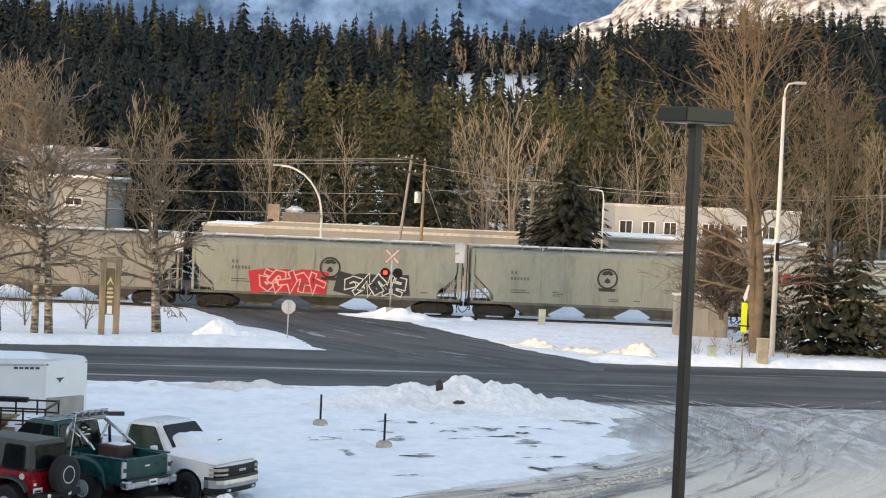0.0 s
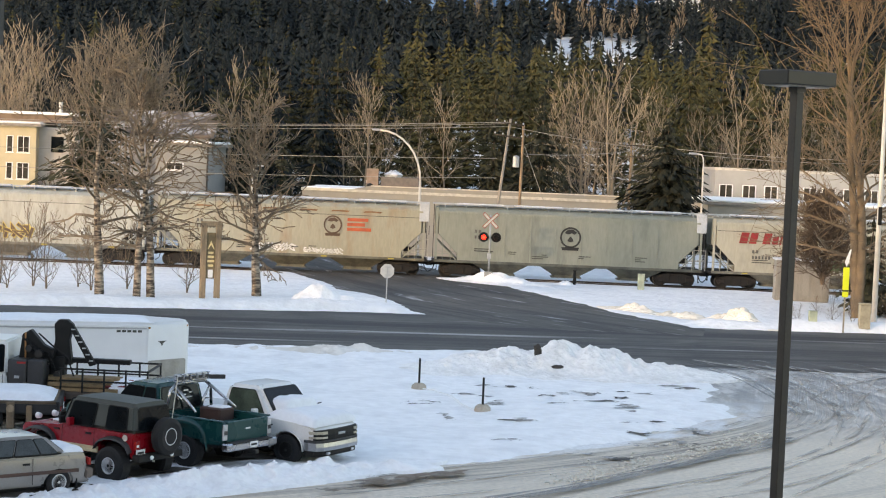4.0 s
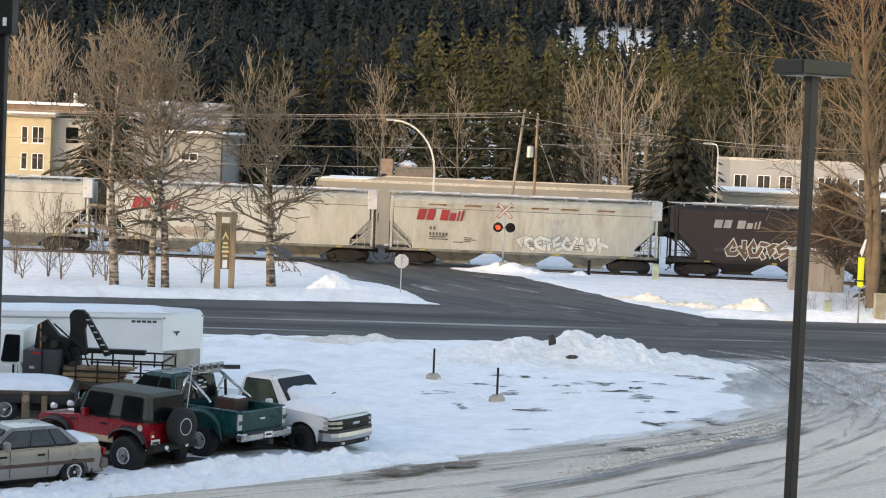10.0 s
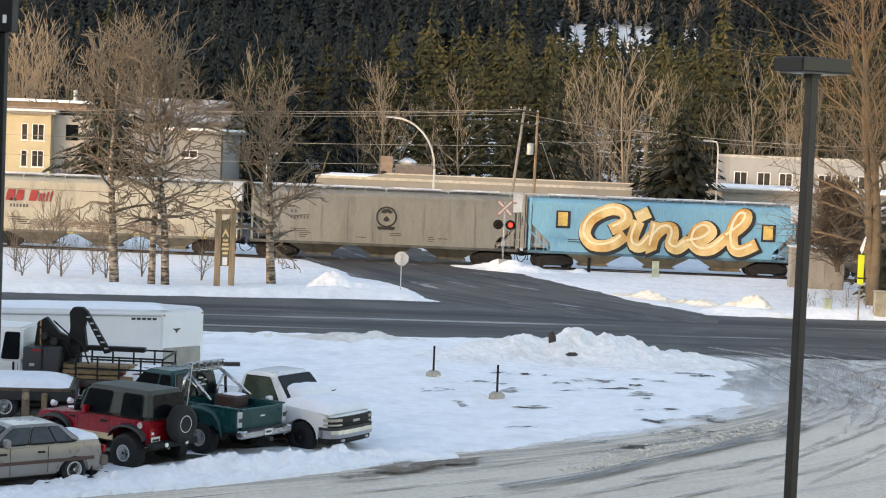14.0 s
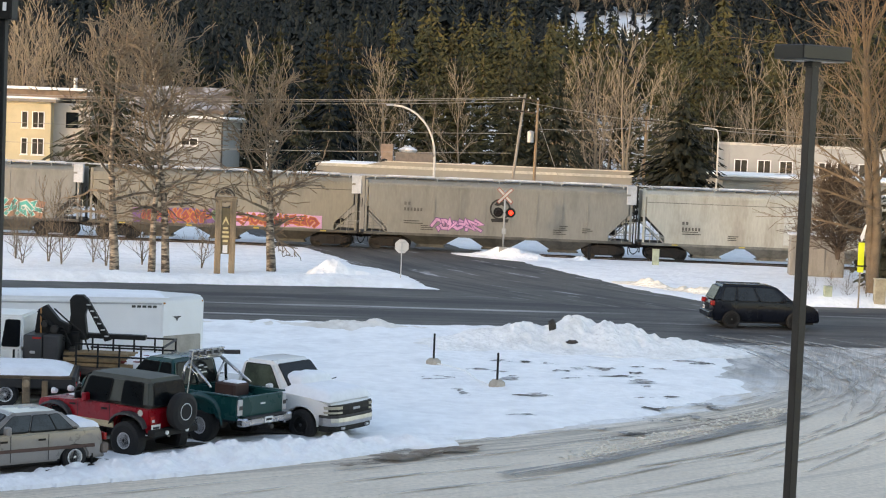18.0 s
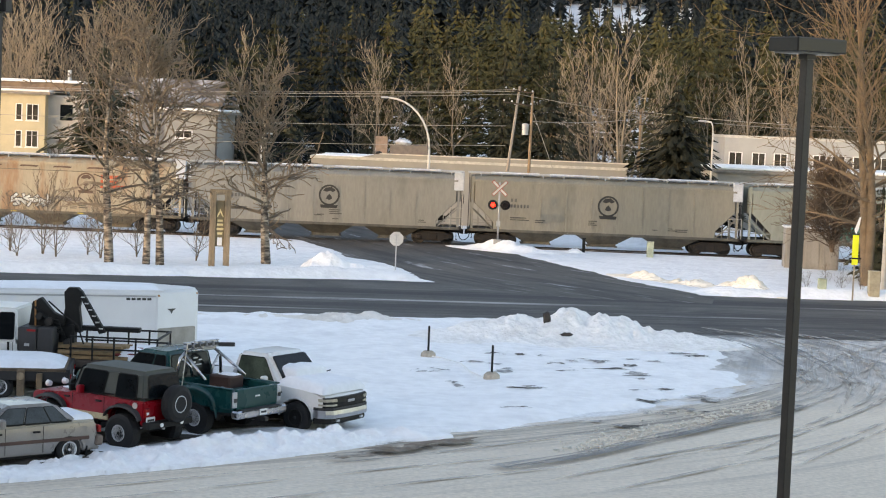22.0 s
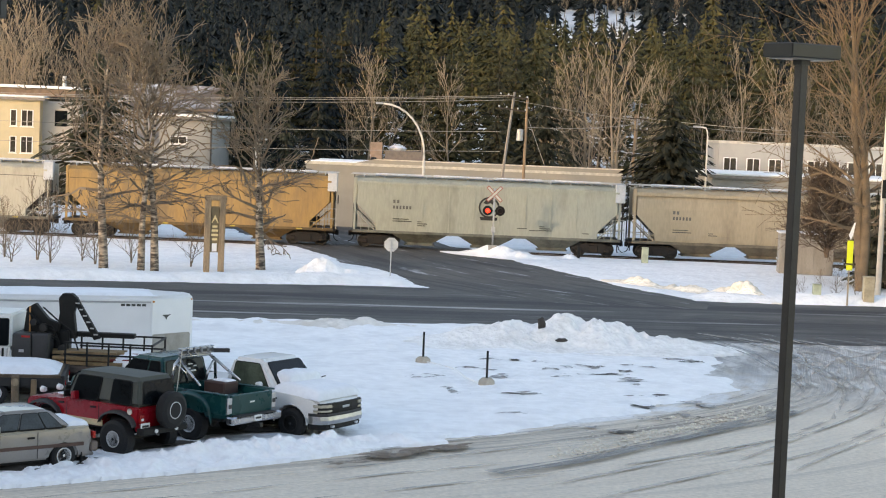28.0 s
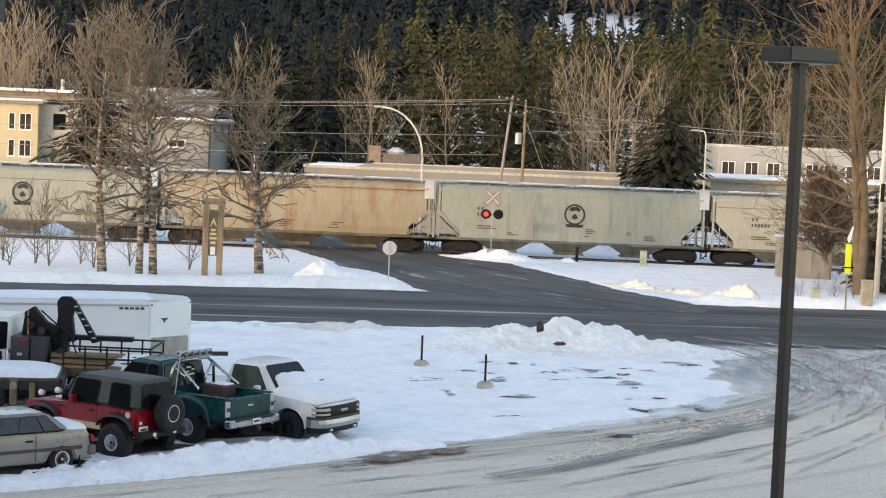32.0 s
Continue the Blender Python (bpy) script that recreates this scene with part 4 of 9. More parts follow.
def reporting_marks(car, x, z, s=0.2):
    for k in range(2):
        part("reporting_mark", slant_bars(x + k * (s * 0.8 + 0.08), z, s, [(s * 0.7, 1)], 0, 0), FAINT_MARK, car)
    for k in range(6):
        part("number_bar", slant_bars(x + k * (s * 0.62 + 0.08), z - s * 1.8, s, [(s * 0.58, 1)], 0, 0), FAINT_MARK, car)


def brand_bars(car, x, z, h=0.62, material=None):
    for w, k, gap in ((0.50, 1, 0.11), (0.46, 1, 0.38), (0.48, 1, 0.11), (0.36, 0.72, 0.11), (0.12, 0.9, 0.11), (0.12, 1, 0)):
        part("brand_bar", slant_bars(x, z, h, [(w, k)], 0, 0.22), material or FADED_RED, car)
        x += w + gap


# centre of the coupling behind each wagon at the start, along the track
COUPLINGS = [-26.5, -9.05, 8.56, 25.85, 43.38, 60.81, 78.15, 95.61, 113.2, 131.0, 148.86, 166.59, 184.52, 202.14, 219.62, 236.88, 254.49, 271.68,
             288.9, 306.5, 323.9, 341.3, 358.81, 376.09, 393.6, 410.9, 429.1, 446.93, 464.13, 481.39, 498.73, 515.81, 533.1]


def train_shift(t):
    return -15.128 * t - 0.01408 * t * t


WAGONS = []


def build_train():
    # paint, shape, wording; then markings
    kinds = [("olive", "ribbed"), ("sage", "ribbed"), ("sage", "ribbed"), ("pale", "plain"), ("stained_sage", "plain"), ("sage", "ribbed"), ("cream", "plain"), ("pale", "plain"),
             ("pale", "plain"), ("pale", "plain"), ("pale", "plain"), ("brown", "plain"), ("cream", "plain"), ("grey", "ribbed"), ("blue", "ribbed"), ("grey", "ribbed"),
             ("olive", "plain"), ("grey", "ribbed"), ("pale", "plain"), ("rusty_tan", "plain"), ("grey", "ribbed"), ("olive", "ribbed"), ("sage", "ribbed"), ("olive", "ribbed"),
             ("cream", "plain"), ("ochre", "plain"), ("mint", "ribbed"), ("sand", "round"), ("mint", "plain"), ("rusty_tan", "round"), ("mint", "ribbed"), ("cream", "plain")]
    words = {"olive": "olive-grey steel grain hopper wagon", "sage": "sage-grey ribbed steel grain hopper wagon", "pale": "pale weathered grain hopper wagon with red marking",
             "rusty_tan": "rust-stained tan grain hopper wagon", "stained_sage": "rust-streaked grey-green grain hopper wagon", "brown": "dark brown grain hopper wagon with white disc", "cream": "cream smooth-sided grain hopper wagon",
             "grey": "grey ribbed steel grain hopper wagon", "blue": "hopper wagon sprayed blue with gold lettering", "ochre": "ochre yellow grain hopper wagon",
             "mint": "pale green-grey grain hopper wagon", "sand": "sandy brown round-sided grain hopper wagon", "tan": "tan grain hopper wagon"}
    for i, (c, s) in enumerate(kinds):
        x = (COUPLINGS[i] + COUPLINGS[i + 1]) / 2
        car = hopper_car(i, c, s, words[c] + " with graffiti" if i in (1, 3, 4, 6, 7, 8, 10, 11, 12, 15, 16, 17, 22, 28) else words[c])
        WAGONS.append((car, x))
        if c not in ("brown", "blue"):
            reporting_marks(car, -5.9, 2.9 if c != "pale" and i != 6 else 2.35)
    W = [w for w, _ in WAGONS]
    for i, cx in ((1, 0.2), (2, 0.2), (5, 0.1), (13, 0.1), (15, 0.2), (16, 0.1), (17, 0.1), (20, 0.2), (21, 0.2), (23, 0.1), (26, 0.1), (28, 0.2), (30, 0.2)):
        part("round_emblem", ring_emblem(cx, 2.85, 0.66, 0), EMBLEM, W[i])
    for i, cx in ((4, 2.6), (19, 2.4)):
        part("round_emblem", ring_emblem(cx, 3.05, 0.58, 0), SPRAY["brown"], W[i])
        part("faded_wording", slant_bars(cx + 0.9, 3.3, 0.2, [(1.3, 1)], 0, 0), ORANGE_MARK, W[i])
        part("faded_wording", slant_bars(cx + 0.9, 3.0, 0.2, [(1.1, 1)], 0, 0), ORANGE_MARK, W[i])
        part("faded_wording", slant_bars(cx + 0.9, 2.7, 0.2, [(1.5, 1)], 0, 0), ORANGE_MARK, W[i])
    for i in (3, 6, 7, 8, 9, 10, 12):
        brand_bars(W[i], -6.75 if i != 12 else -6.2, 2.95, 0.68)
    part("brand_bar", slant_bars(-1.2, 3.15, 0.55, [(0.55, 1), (0.6, 1)], 0.12, 0.05), FADED_RED, W[22])
    brand_bars(W[11], -6.0, 3.2, 0.5, SPRAY["grey"])
    bm = bmesh.new()
    tube(bm, (6.1, -1.546, 2.75), (6.1, -1.5, 2.75), 1.25, n=28)
    part("white_disc", bm, SPRAY["pale"], W[11])
    bm = bmesh.new()
    bm.faces.new([bm.verts.new((x, -1.552, z)) for x, z in ((7.3, 3.95), (5.9, 2.75), (7.3, 1.55))])
    part("rust_triangle", bm, SPRAY["maroon"], W[11])
    G = graffiti
    G(W[1], -4.1, -0.2, 1.2, 2.6, "red", "blush", 1, "red")
    G(W[1], 1.2, 4.6, 1.2, 2.5, "black", "pale", 2, "black")
    G(W[3], -4.0, 1.2, 1.35, 2.35, "brown", "yellow", 3)
    G(W[3], 1.8, 5.0, 1.6, 2.2, "pale", "grey", 4)
    G(W[4], -2.6, 0.2, 1.25, 1.8, "white", "grey", 5)
    G(W[4], 0.8, 3.4, 1.2, 1.6, "white", "grey", 6)
    G(W[6], -4.5, 0.2, 1.25, 2.15, "green", "brown", 7)
    G(W[6], 2.0, 5.6, 1.2, 2.0, "taupe", "green", 8)
    G(W[7], -4.2, 1.6, 1.2, 2.5, "salmon", "umber", 9)
    G(W[7], 1.8, 3.4, 1.3, 1.9, "pale", "teal", 10)
    G(W[8], -4.0, 0.6, 1.25, 1.9, "pale", "grey", 11)
    G(W[8], 1.4, 4.4, 1.2, 2.0, "grey", "pale", 12)
    G(W[9], -4.9, -2.1, 1.35, 1.95, "taupe", "umber", 13)
    G(W[10], -0.4, 5.2, 1.25, 2.3, "pale", "grey", 14)
    G(W[11], -5.2, -0.3, 1.3, 2.5, "brown", "pale", 15)
    G(W[11], 0.2, 5.0, 1.3, 2.1, "brown", "pale", 16)
    G(W[12], -4.6, 0.6, 1.25, 1.9, "taupe", "brown", 17)
    G(W[12], 1.4, 5.0, 1.2, 1.9, "taupe", "umber", 18)
    G(W[15], -4.8, -0.8, 1.25, 2.1, "teal", "pale", 19, "salmon")
    G(W[15], 0.4, 5.8, 1.2, 2.3, "teal", "pale", 20, "salmon")
    G(W[16], -5.2, -0.9, 1.2, 2.1, "maroon", "orange", 21, "purple")
    G(W[16], 0.8, 5.8, 1.2, 2.0, "maroon", "orange", 22, "pink")
    G(W[16], -0.7, 0.6, 1.3, 2.2, "green", "grey", 23)
    G(W[17], -4.1, -1.0, 1.35, 2.2, "pink", "purple", 24)
    G(W[19], -2.3, 0.3, 1.35, 2.2, "pale", "black", 25)
    G(W[19], 0.6, 2.0, 1.8, 2.1, "brown", "grey", 26)
    G(W[22], -4.6, 4.4, 1.25, 2.35, "teal", "black", 27)
    G(W[28], -4.4, -1.2, 1.35, 2.15, "blue", "teal", 28)
    # big faded block shapes on one pale wagon
    for x, ln in ((0.8, [(0, 1.6), (0, 3.5), (1.6, 3.4), (1.7, 2.9), (0.9, 2.5), (2.0, 1.6)]), (4.2, [(0, 3.5), (2.2, 3.5), (0.1, 1.7), (2.3, 1.7)])):
        part("faded_block_shape", brush([(x + a, b) for a, b in ln], 0.34, -1.55), SPRAY["haze"], W[18])
    # the gold wording on the blue wagon
    t = W[14]
    script = (("C", ((-3.35, 2.75), (-2.75, 3.2), (-2.9, 3.75), (-3.6, 3.9), (-4.6, 3.3), (-4.95, 2.4), (-4.6, 1.72), (-3.95, 1.58), (-3.35, 1.8), (-2.95, 2.15))),
              ("i", ((-2.15, 2.95), (-2.35, 2.2), (-2.25, 1.72), (-1.85, 1.68), (-1.45, 2.2))), ("i_dot", ((-2.0, 3.55), (-1.75, 3.7))),
              ("n", ((-1.15, 2.95), (-1.35, 1.7), (-1.2, 2.3), (-0.75, 2.85), (-0.3, 2.85), (-0.2, 2.4), (-0.3, 1.85), (0.05, 1.62), (0.5, 2.0))),
              ("e", ((0.65, 2.05), (1.4, 2.25), (1.85, 2.7), (1.55, 3.05), (1.05, 2.75), (0.9, 2.05), (1.3, 1.62), (1.95, 1.7), (2.6, 2.35))),
              ("l", ((2.75, 2.5), (3.55, 3.3), (3.7, 3.85), (3.35, 3.8), (3.0, 2.9), (3.05, 1.9), (3.45, 1.62), (4.1, 1.95))))
    golden = mat("gold_fading_to_brown_spray", (0.78, 0.57, 0.27), 0.55, 0, 0.15, scale=0.55, bump=0.05, second=(0.55, 0.27, 0.06), amount=0.44)
    cream = mat("cream_spray", (0.85, 0.74, 0.50), 0.55, 0, 0.12)
    for k, (name, pts) in enumerate(script):
        pts = [(-4.85 + (x + 4.95) * 1.16, z) for x, z in pts]
        ext = [pts[0]] + list(pts) + [pts[-1]]
        line = []
        for a, b, c, d in zip(ext, ext[1:], ext[2:], ext[3:]):
            for q in range(5):
                u = q / 5
                line.append(tuple(0.5 * (2 * b[i] + (c[i] - a[i]) * u + (2 * a[i] - 5 * b[i] + 4 * c[i] - d[i]) * u * u + (3 * b[i] - a[i] - 3 * c[i] + d[i]) * u ** 3) for i in (0, 1)))
        line.append(pts[-1])
        top = None
        for nm, w, dx, dz, y, m in (("letter_shadow", 0.50, 0.10, -0.09, -1.550, SPRAY["black"]), ("gold_letter", 0.37, 0, 0, -1.575, golden), ("cream_shine", 0.07, -0.10, 0.13, -1.600, cream)):
            bm = brush([(x + dx, z + dz) for x, z in line], w, y - 0.0006 * k)
            for i, v in enumerate(bm.verts):
                v.co.y -= 0.0003 * (i // 2)
            top = part(nm, bm, m, top or t) if nm != "cream_shine" else part(nm, bm, m, top.parent)
    for x, z in ((-6.25, 2.7), (6.6, 2.35)):
        part("apostrophe_outline", bx(x - 0.42, -1.556, z - 0.1, x + 0.48, -1.546, z + 1.0, bevel=0.1), SPRAY["black"], t)
        part("apostrophe", bx(x - 0.3, -1.562, z + 0.05, x + 0.3, -1.55, z + 0.9, bevel=0.1), SPRAY["gold"], t)
    # patches of rust along some roofs
    for i in (4, 10, 19):
        for k in range(6):
            x = -6.0 + k * 2.1 + random.uniform(-0.2, 0.2)
            bm = bmesh.new()
            bm.faces.new([bm.verts.new((x + a, -1.556, 3.86 + b)) for a, b in ((0, 0), (0.5, 0.03), (1.1, 0.0), (1.2, 0.10), (0.6, 0.12), (0.1, 0.11))])
            part("rust_patch", bm, RUST_STAIN if i != 19 else SPRAY["brown"], W[i])


build_train()


# ---------------------------------------------------------------- trees
BIRCH = mat("birch_bark", (0.50, 0.41, 0.31), 0.85, 0, 0.25, scale=2.4, bump=0.4, fine=12, second=(0.055, 0.040, 0.030), amount=0.505, stretch=(0.8, 0.8, 2.6))
TWIG = mat("bare_twigs", (0.185, 0.142, 0.10), 0.85, 0, 0.3, scale=0.8)
PALE_TWIG = mat("pale_aspen_bark", (0.225, 0.18, 0.13), 0.85, 0, 0.3, scale=0.6, objrand=0.45)
GOLD_TWIG = mat("cottonwood_bark", (0.18, 0.125, 0.076), 0.85, 0, 0.3, scale=1.5)
BRUSH = mat("brush_twigs", (0.12, 0.085, 0.06), 0.9, 0, 0.3, scale=0.5)
BARK = mat("conifer_bark", (0.12, 0.085, 0.06), 0.9, 0, 0.3, stretch=(3, 3, 0.6))
# Shade of the upper slope put into the colour; the next two carry sunlight.
SHADED_SPRUCE = leafy("shaded_spruce_needles", (0.004, 0.007, 0.010), (0.007, 0.011, 0.013), (0.019, 0.024, 0.022))
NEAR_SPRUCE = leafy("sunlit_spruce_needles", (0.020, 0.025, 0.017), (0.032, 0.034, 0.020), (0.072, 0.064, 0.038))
PINE = leafy("sunlit_pine_needles", (0.022, 0.027, 0.013), (0.046, 0.044, 0.017), (0.085, 0.068, 0.027))


def turned(d, ang, az):
    """A direction that leaves d by ang, on the side az."""
    u = d.orthogonal().normalized()
    w = d.cross(u)
    return (d * math.cos(ang) + (u * math.cos(az) + w * math.sin(az)) * math.sin(ang)).normalized()


def grow(rs, p, d, length, r, level, out, top, kids, curl, up):
    """Segments of one limb and of all that springs from it."""
    n = max(2, int((6, 5, 3, 2, 2)[level]))
    step = length / n
    pts = [p]
    for i in range(n):
        q = p + d * step
        out.append((level, p, q, r * (1 - 0.8 * i / n), r * (1 - 0.8 * (i + 1) / n)))
        d = (d + Vector((rs.gauss(0, curl), rs.gauss(0, curl), rs.gauss(0, curl * 0.6) + up * 0.12))).normalized()
        p = q
        pts.append(p)
    if level >= top:
        return
    for k in range(kids[level]):
        f = rs.uniform(0.15, 1.0)
        i = min(n - 1, int(f * n))
        b = pts[i].lerp(pts[i + 1], f * n - i if f < 1 else 1)
        dd = turned(d, rs.uniform(0.32, 0.80), rs.uniform(0, 6.28))
        dd = (dd + Vector((0, 0, up * 0.3))).normalized()
        grow(rs, b, dd, length * rs.uniform(0.35, 0.62), max(0.006, r * 0.42 * (1 - 0.4 * f)), level + 1, out, top, kids, curl * 1.15, up)


def bare_segments(seed, H, r, low=0.25, kids=(26, 6, 4), top=3, spread=0.42, curl=0.13, up=1.0, forks=1, limb=0.34, steep=1.0, fan=None):
    rs = random.Random(seed)
    out = []
    for fk in range(forks):
        p, d = Vector((0, 0, -0.15)), Vector((rs.gauss(0, 0.05) + (fk - (forks - 1) / 2) * 0.18, rs.gauss(0, 0.05), 1)).normalized()
        n = 12
        hh = H * rs.uniform(0.85, 1.0)
        pts, rad = [p], [r]
        for i in range(n):
            q = p + d * hh / n
            r0, r1 = r * (1 - 0.93 * i / n), r * (1 - 0.93 * (i + 1) / n)
            out.append((0, p, q, r0, r1))
            d = (d + Vector((rs.gauss(0, 0.05), rs.gauss(0, 0.05), 0.06))).normalized()
            p = q
            pts.append(p)
            rad.append(r1)
        for k in range(kids[0]):
            f = low + (1 - low) * (k + rs.random()) / kids[0]
            i = min(n - 1, int(f * n))
            b = pts[i].lerp(pts[i + 1], f * n - i)
            az = k * 2.4 + rs.uniform(-0.5, 0.5)
            ang = rs.uniform(0.6, 1.15) * (1.15 - 0.5 * f) * steep
            if fan:
                ang = (fan[0] + (fan[1] - fan[0]) * min(1, 1.5 * (f - low) / (1 - low))) * rs.uniform(0.8, 1.2)
            dd = turned(Vector((0, 0, 1)), ang, az)
            ln = H * spread * (1.08 - 0.75 * f if not fan else 0.42 + 1.25 * f * (1 - f) + 0.35 * f) * rs.uniform(0.6, 1.1) * (1 - 0.45 * max(0, f - 0.75) / 0.25)
            grow(rs, b, dd, ln, rad[i] * limb + 0.008, 1, out, top, (0,) + kids[1:], curl, up * (0.4 + f) if fan else up)
    return out


def seg_arrays(segs, sides, least=0.0):
    """Tubes of the given number of sides round the segments, as arrays of points and triangles."""
    P = np.array([s[1][:] for s in segs])
    Q = np.array([s[2][:] for s in segs])
    R0 = np.maximum(np.array([s[3] for s in segs]), least)
    R1 = np.maximum(np.array([s[4] for s in segs]), least)
    D = Q - P
    D /= np.linalg.norm(D, axis=1)[:, None] + 1e-9
    A = np.where(np.abs(D[:, 2:3]) < 0.9, np.array([[0, 0, 1.0]]), np.array([[1.0, 0, 0]]))
    U = np.cross(D, A)
    U /= np.linalg.norm(U, axis=1)[:, None]
    V = np.cross(D, U)
    vs, n = [], len(segs)
    for C, R in ((P, R0), (Q, R1)):
        for k in range(sides):
            a = 2 * math.pi * k / sides
            vs.append(C + (U * math.cos(a) + V * math.sin(a)) * R[:, None])
    verts = np.stack(vs, 1).reshape(-1, 3)
    base = np.arange(n)[:, None] * (2 * sides)
    tri = []
    for k in range(sides):
        j = (k + 1) % sides
        tri += [np.concatenate([base + k, base + j, base + sides + j], 1), np.concatenate([base + k, base + sides + j, base + sides + k], 1)]
    return verts, np.concatenate(tri)


def stem_arrays(segs, sides):
    """Trunks as unbroken tubes, one ring at each joint, a new tube where a stem starts."""
    vs, fs, last = [], [], None
    for _, p, q, r0, r1 in segs:
        if last is None or (p - last).length > 1e-6:
            vs += [(p.x + r0 * math.cos(2 * math.pi * k / sides), p.y + r0 * math.sin(2 * math.pi * k / sides), p.z) for k in range(sides)]
        base = len(vs) - sides
        r = max(r1, 0.012)
        vs += [(q.x + r * math.cos(2 * math.pi * k / sides), q.y + r * math.sin(2 * math.pi * k / sides), q.z) for k in range(sides)]
        for k in range(sides):
            j = (k + 1) % sides
            fs += [(base + k, base + j, base + sides + j), (base + k, base + sides + j, base + sides + k)]
        last = q
    return np.array(vs), np.array(fs)


def bare_meshes(key, segs, bark, twig, least=0.006, sides=6):
    thick = [s for s in segs if s[0] == 0]
    limbs = [s for s in segs if s[0] >= 1]
    return (mesh_np(key + "_trunk", *stem_arrays(thick, sides), bark, True), mesh_np(key + "_crown", *seg_arrays(limbs, 3, least), twig, False))


def tree(name, m, meshes, label, category="tree", group=""):
    t = thing(name, m, label, category, group)
    for nm, me in zip(("trunk", "crown"), meshes):
        share(nm, me, t, Matrix.Identity(4))
    return t


def bough_conifer(seed, H, R, levels, per, sub=1, droop=0.35, bare=0.06, ragged=0.3, taper=0.85, up=0.0, wide=1.0):
    """A conifer of whorled boughs; each bough is a row of hanging kite-shaped sprays that face outwards."""
    rs = np.random.RandomState(seed)
    V, F = [], []
    rise = H * (1 - bare) / levels
    for L in range(levels):
        f = min(max((L + rs.uniform(-0.4, 0.4)) / levels, 0), 0.985)
        z = H * (bare + (1 - bare) * f)
        reach = R * (1 - f) ** taper * rs.uniform(0.8, 1.12) + 0.10
        if f < 0.12:
            reach *= 0.65 + 3.0 * f
        k = max(3, int(round(per * (1 - 0.5 * f))))
        for b in range(k):
            az = 2 * math.pi * (b + rs.uniform(-0.4, 0.4)) / k + L * 1.3
            ln = reach * rs.uniform(1 - ragged, 1 + ragged * 0.6)
            c, s = math.cos(az), math.sin(az)
            sag = (-droop * rs.uniform(0.6, 1.3) + up * rs.uniform(0.2, 1)) * ln
            n = max(1, int(round(sub * (0.4 + 0.6 * ln / (R + 0.01)))))
            for q in range(n):
                g0, g1 = max(0.0, q / n - 0.12), (q + 1) / n
                side = rs.normal(0, 0.10) * ln * (n > 1)
                w = (0.30 * ln / n ** 0.45 + 0.09) * rs.uniform(0.7, 1.25) * wide
                h = (0.55 * rise + 0.22 * ln / n) * rs.uniform(0.7, 1.3)
                r0, r1 = ln * g0, ln * g1
                rm = r0 * 0.45 + r1 * 0.55
                zi, zm, zo = z + sag * g0 ** 1.4 + h * 0.75, z + sag * ((g0 + g1) / 2) ** 1.4 + h * 0.1, z + sag * g1 ** 1.4 - h * 0.35
                i = len(V)
                for r, t, zz in ((r0, side * 0.5, zi), (rm, side + w, zm - rs.uniform(0.1, 0.7) * h), (r1, side, zo), (rm, side - w, zm - rs.uniform(0.1, 0.7) * h)):
                    V.append((c * r - s * t, s * r + c * t, zz))
                F += [(i, i + 1, i + 2), (i, i + 2, i + 3)]
    i = len(V)
    V += [(0, 0, H * 1.03), (0.10, 0, H * 0.93), (-0.05, 0.09, H * 0.93), (-0.05, -0.09, H * 0.93)]
    F += [(i, i + 1, i + 2), (i, i + 2, i + 3), (i, i + 3, i + 1)]
    return np.array(V, float), np.array(F)


def trunk_mesh(key, H, r):
    segs = [(0, Vector((0, 0, -0.3)), Vector((0, 0, H * 0.5)), r, r * 0.6), (0, Vector((0, 0, H * 0.5)), Vector((0, 0, H * 0.97)), r * 0.6, 0.02)]
    return mesh_np(key, *seg_arrays(segs, 6), BARK, True)


def G(x, y):
    return float(ground_height(np.array([x]), np.array([y]))[0])


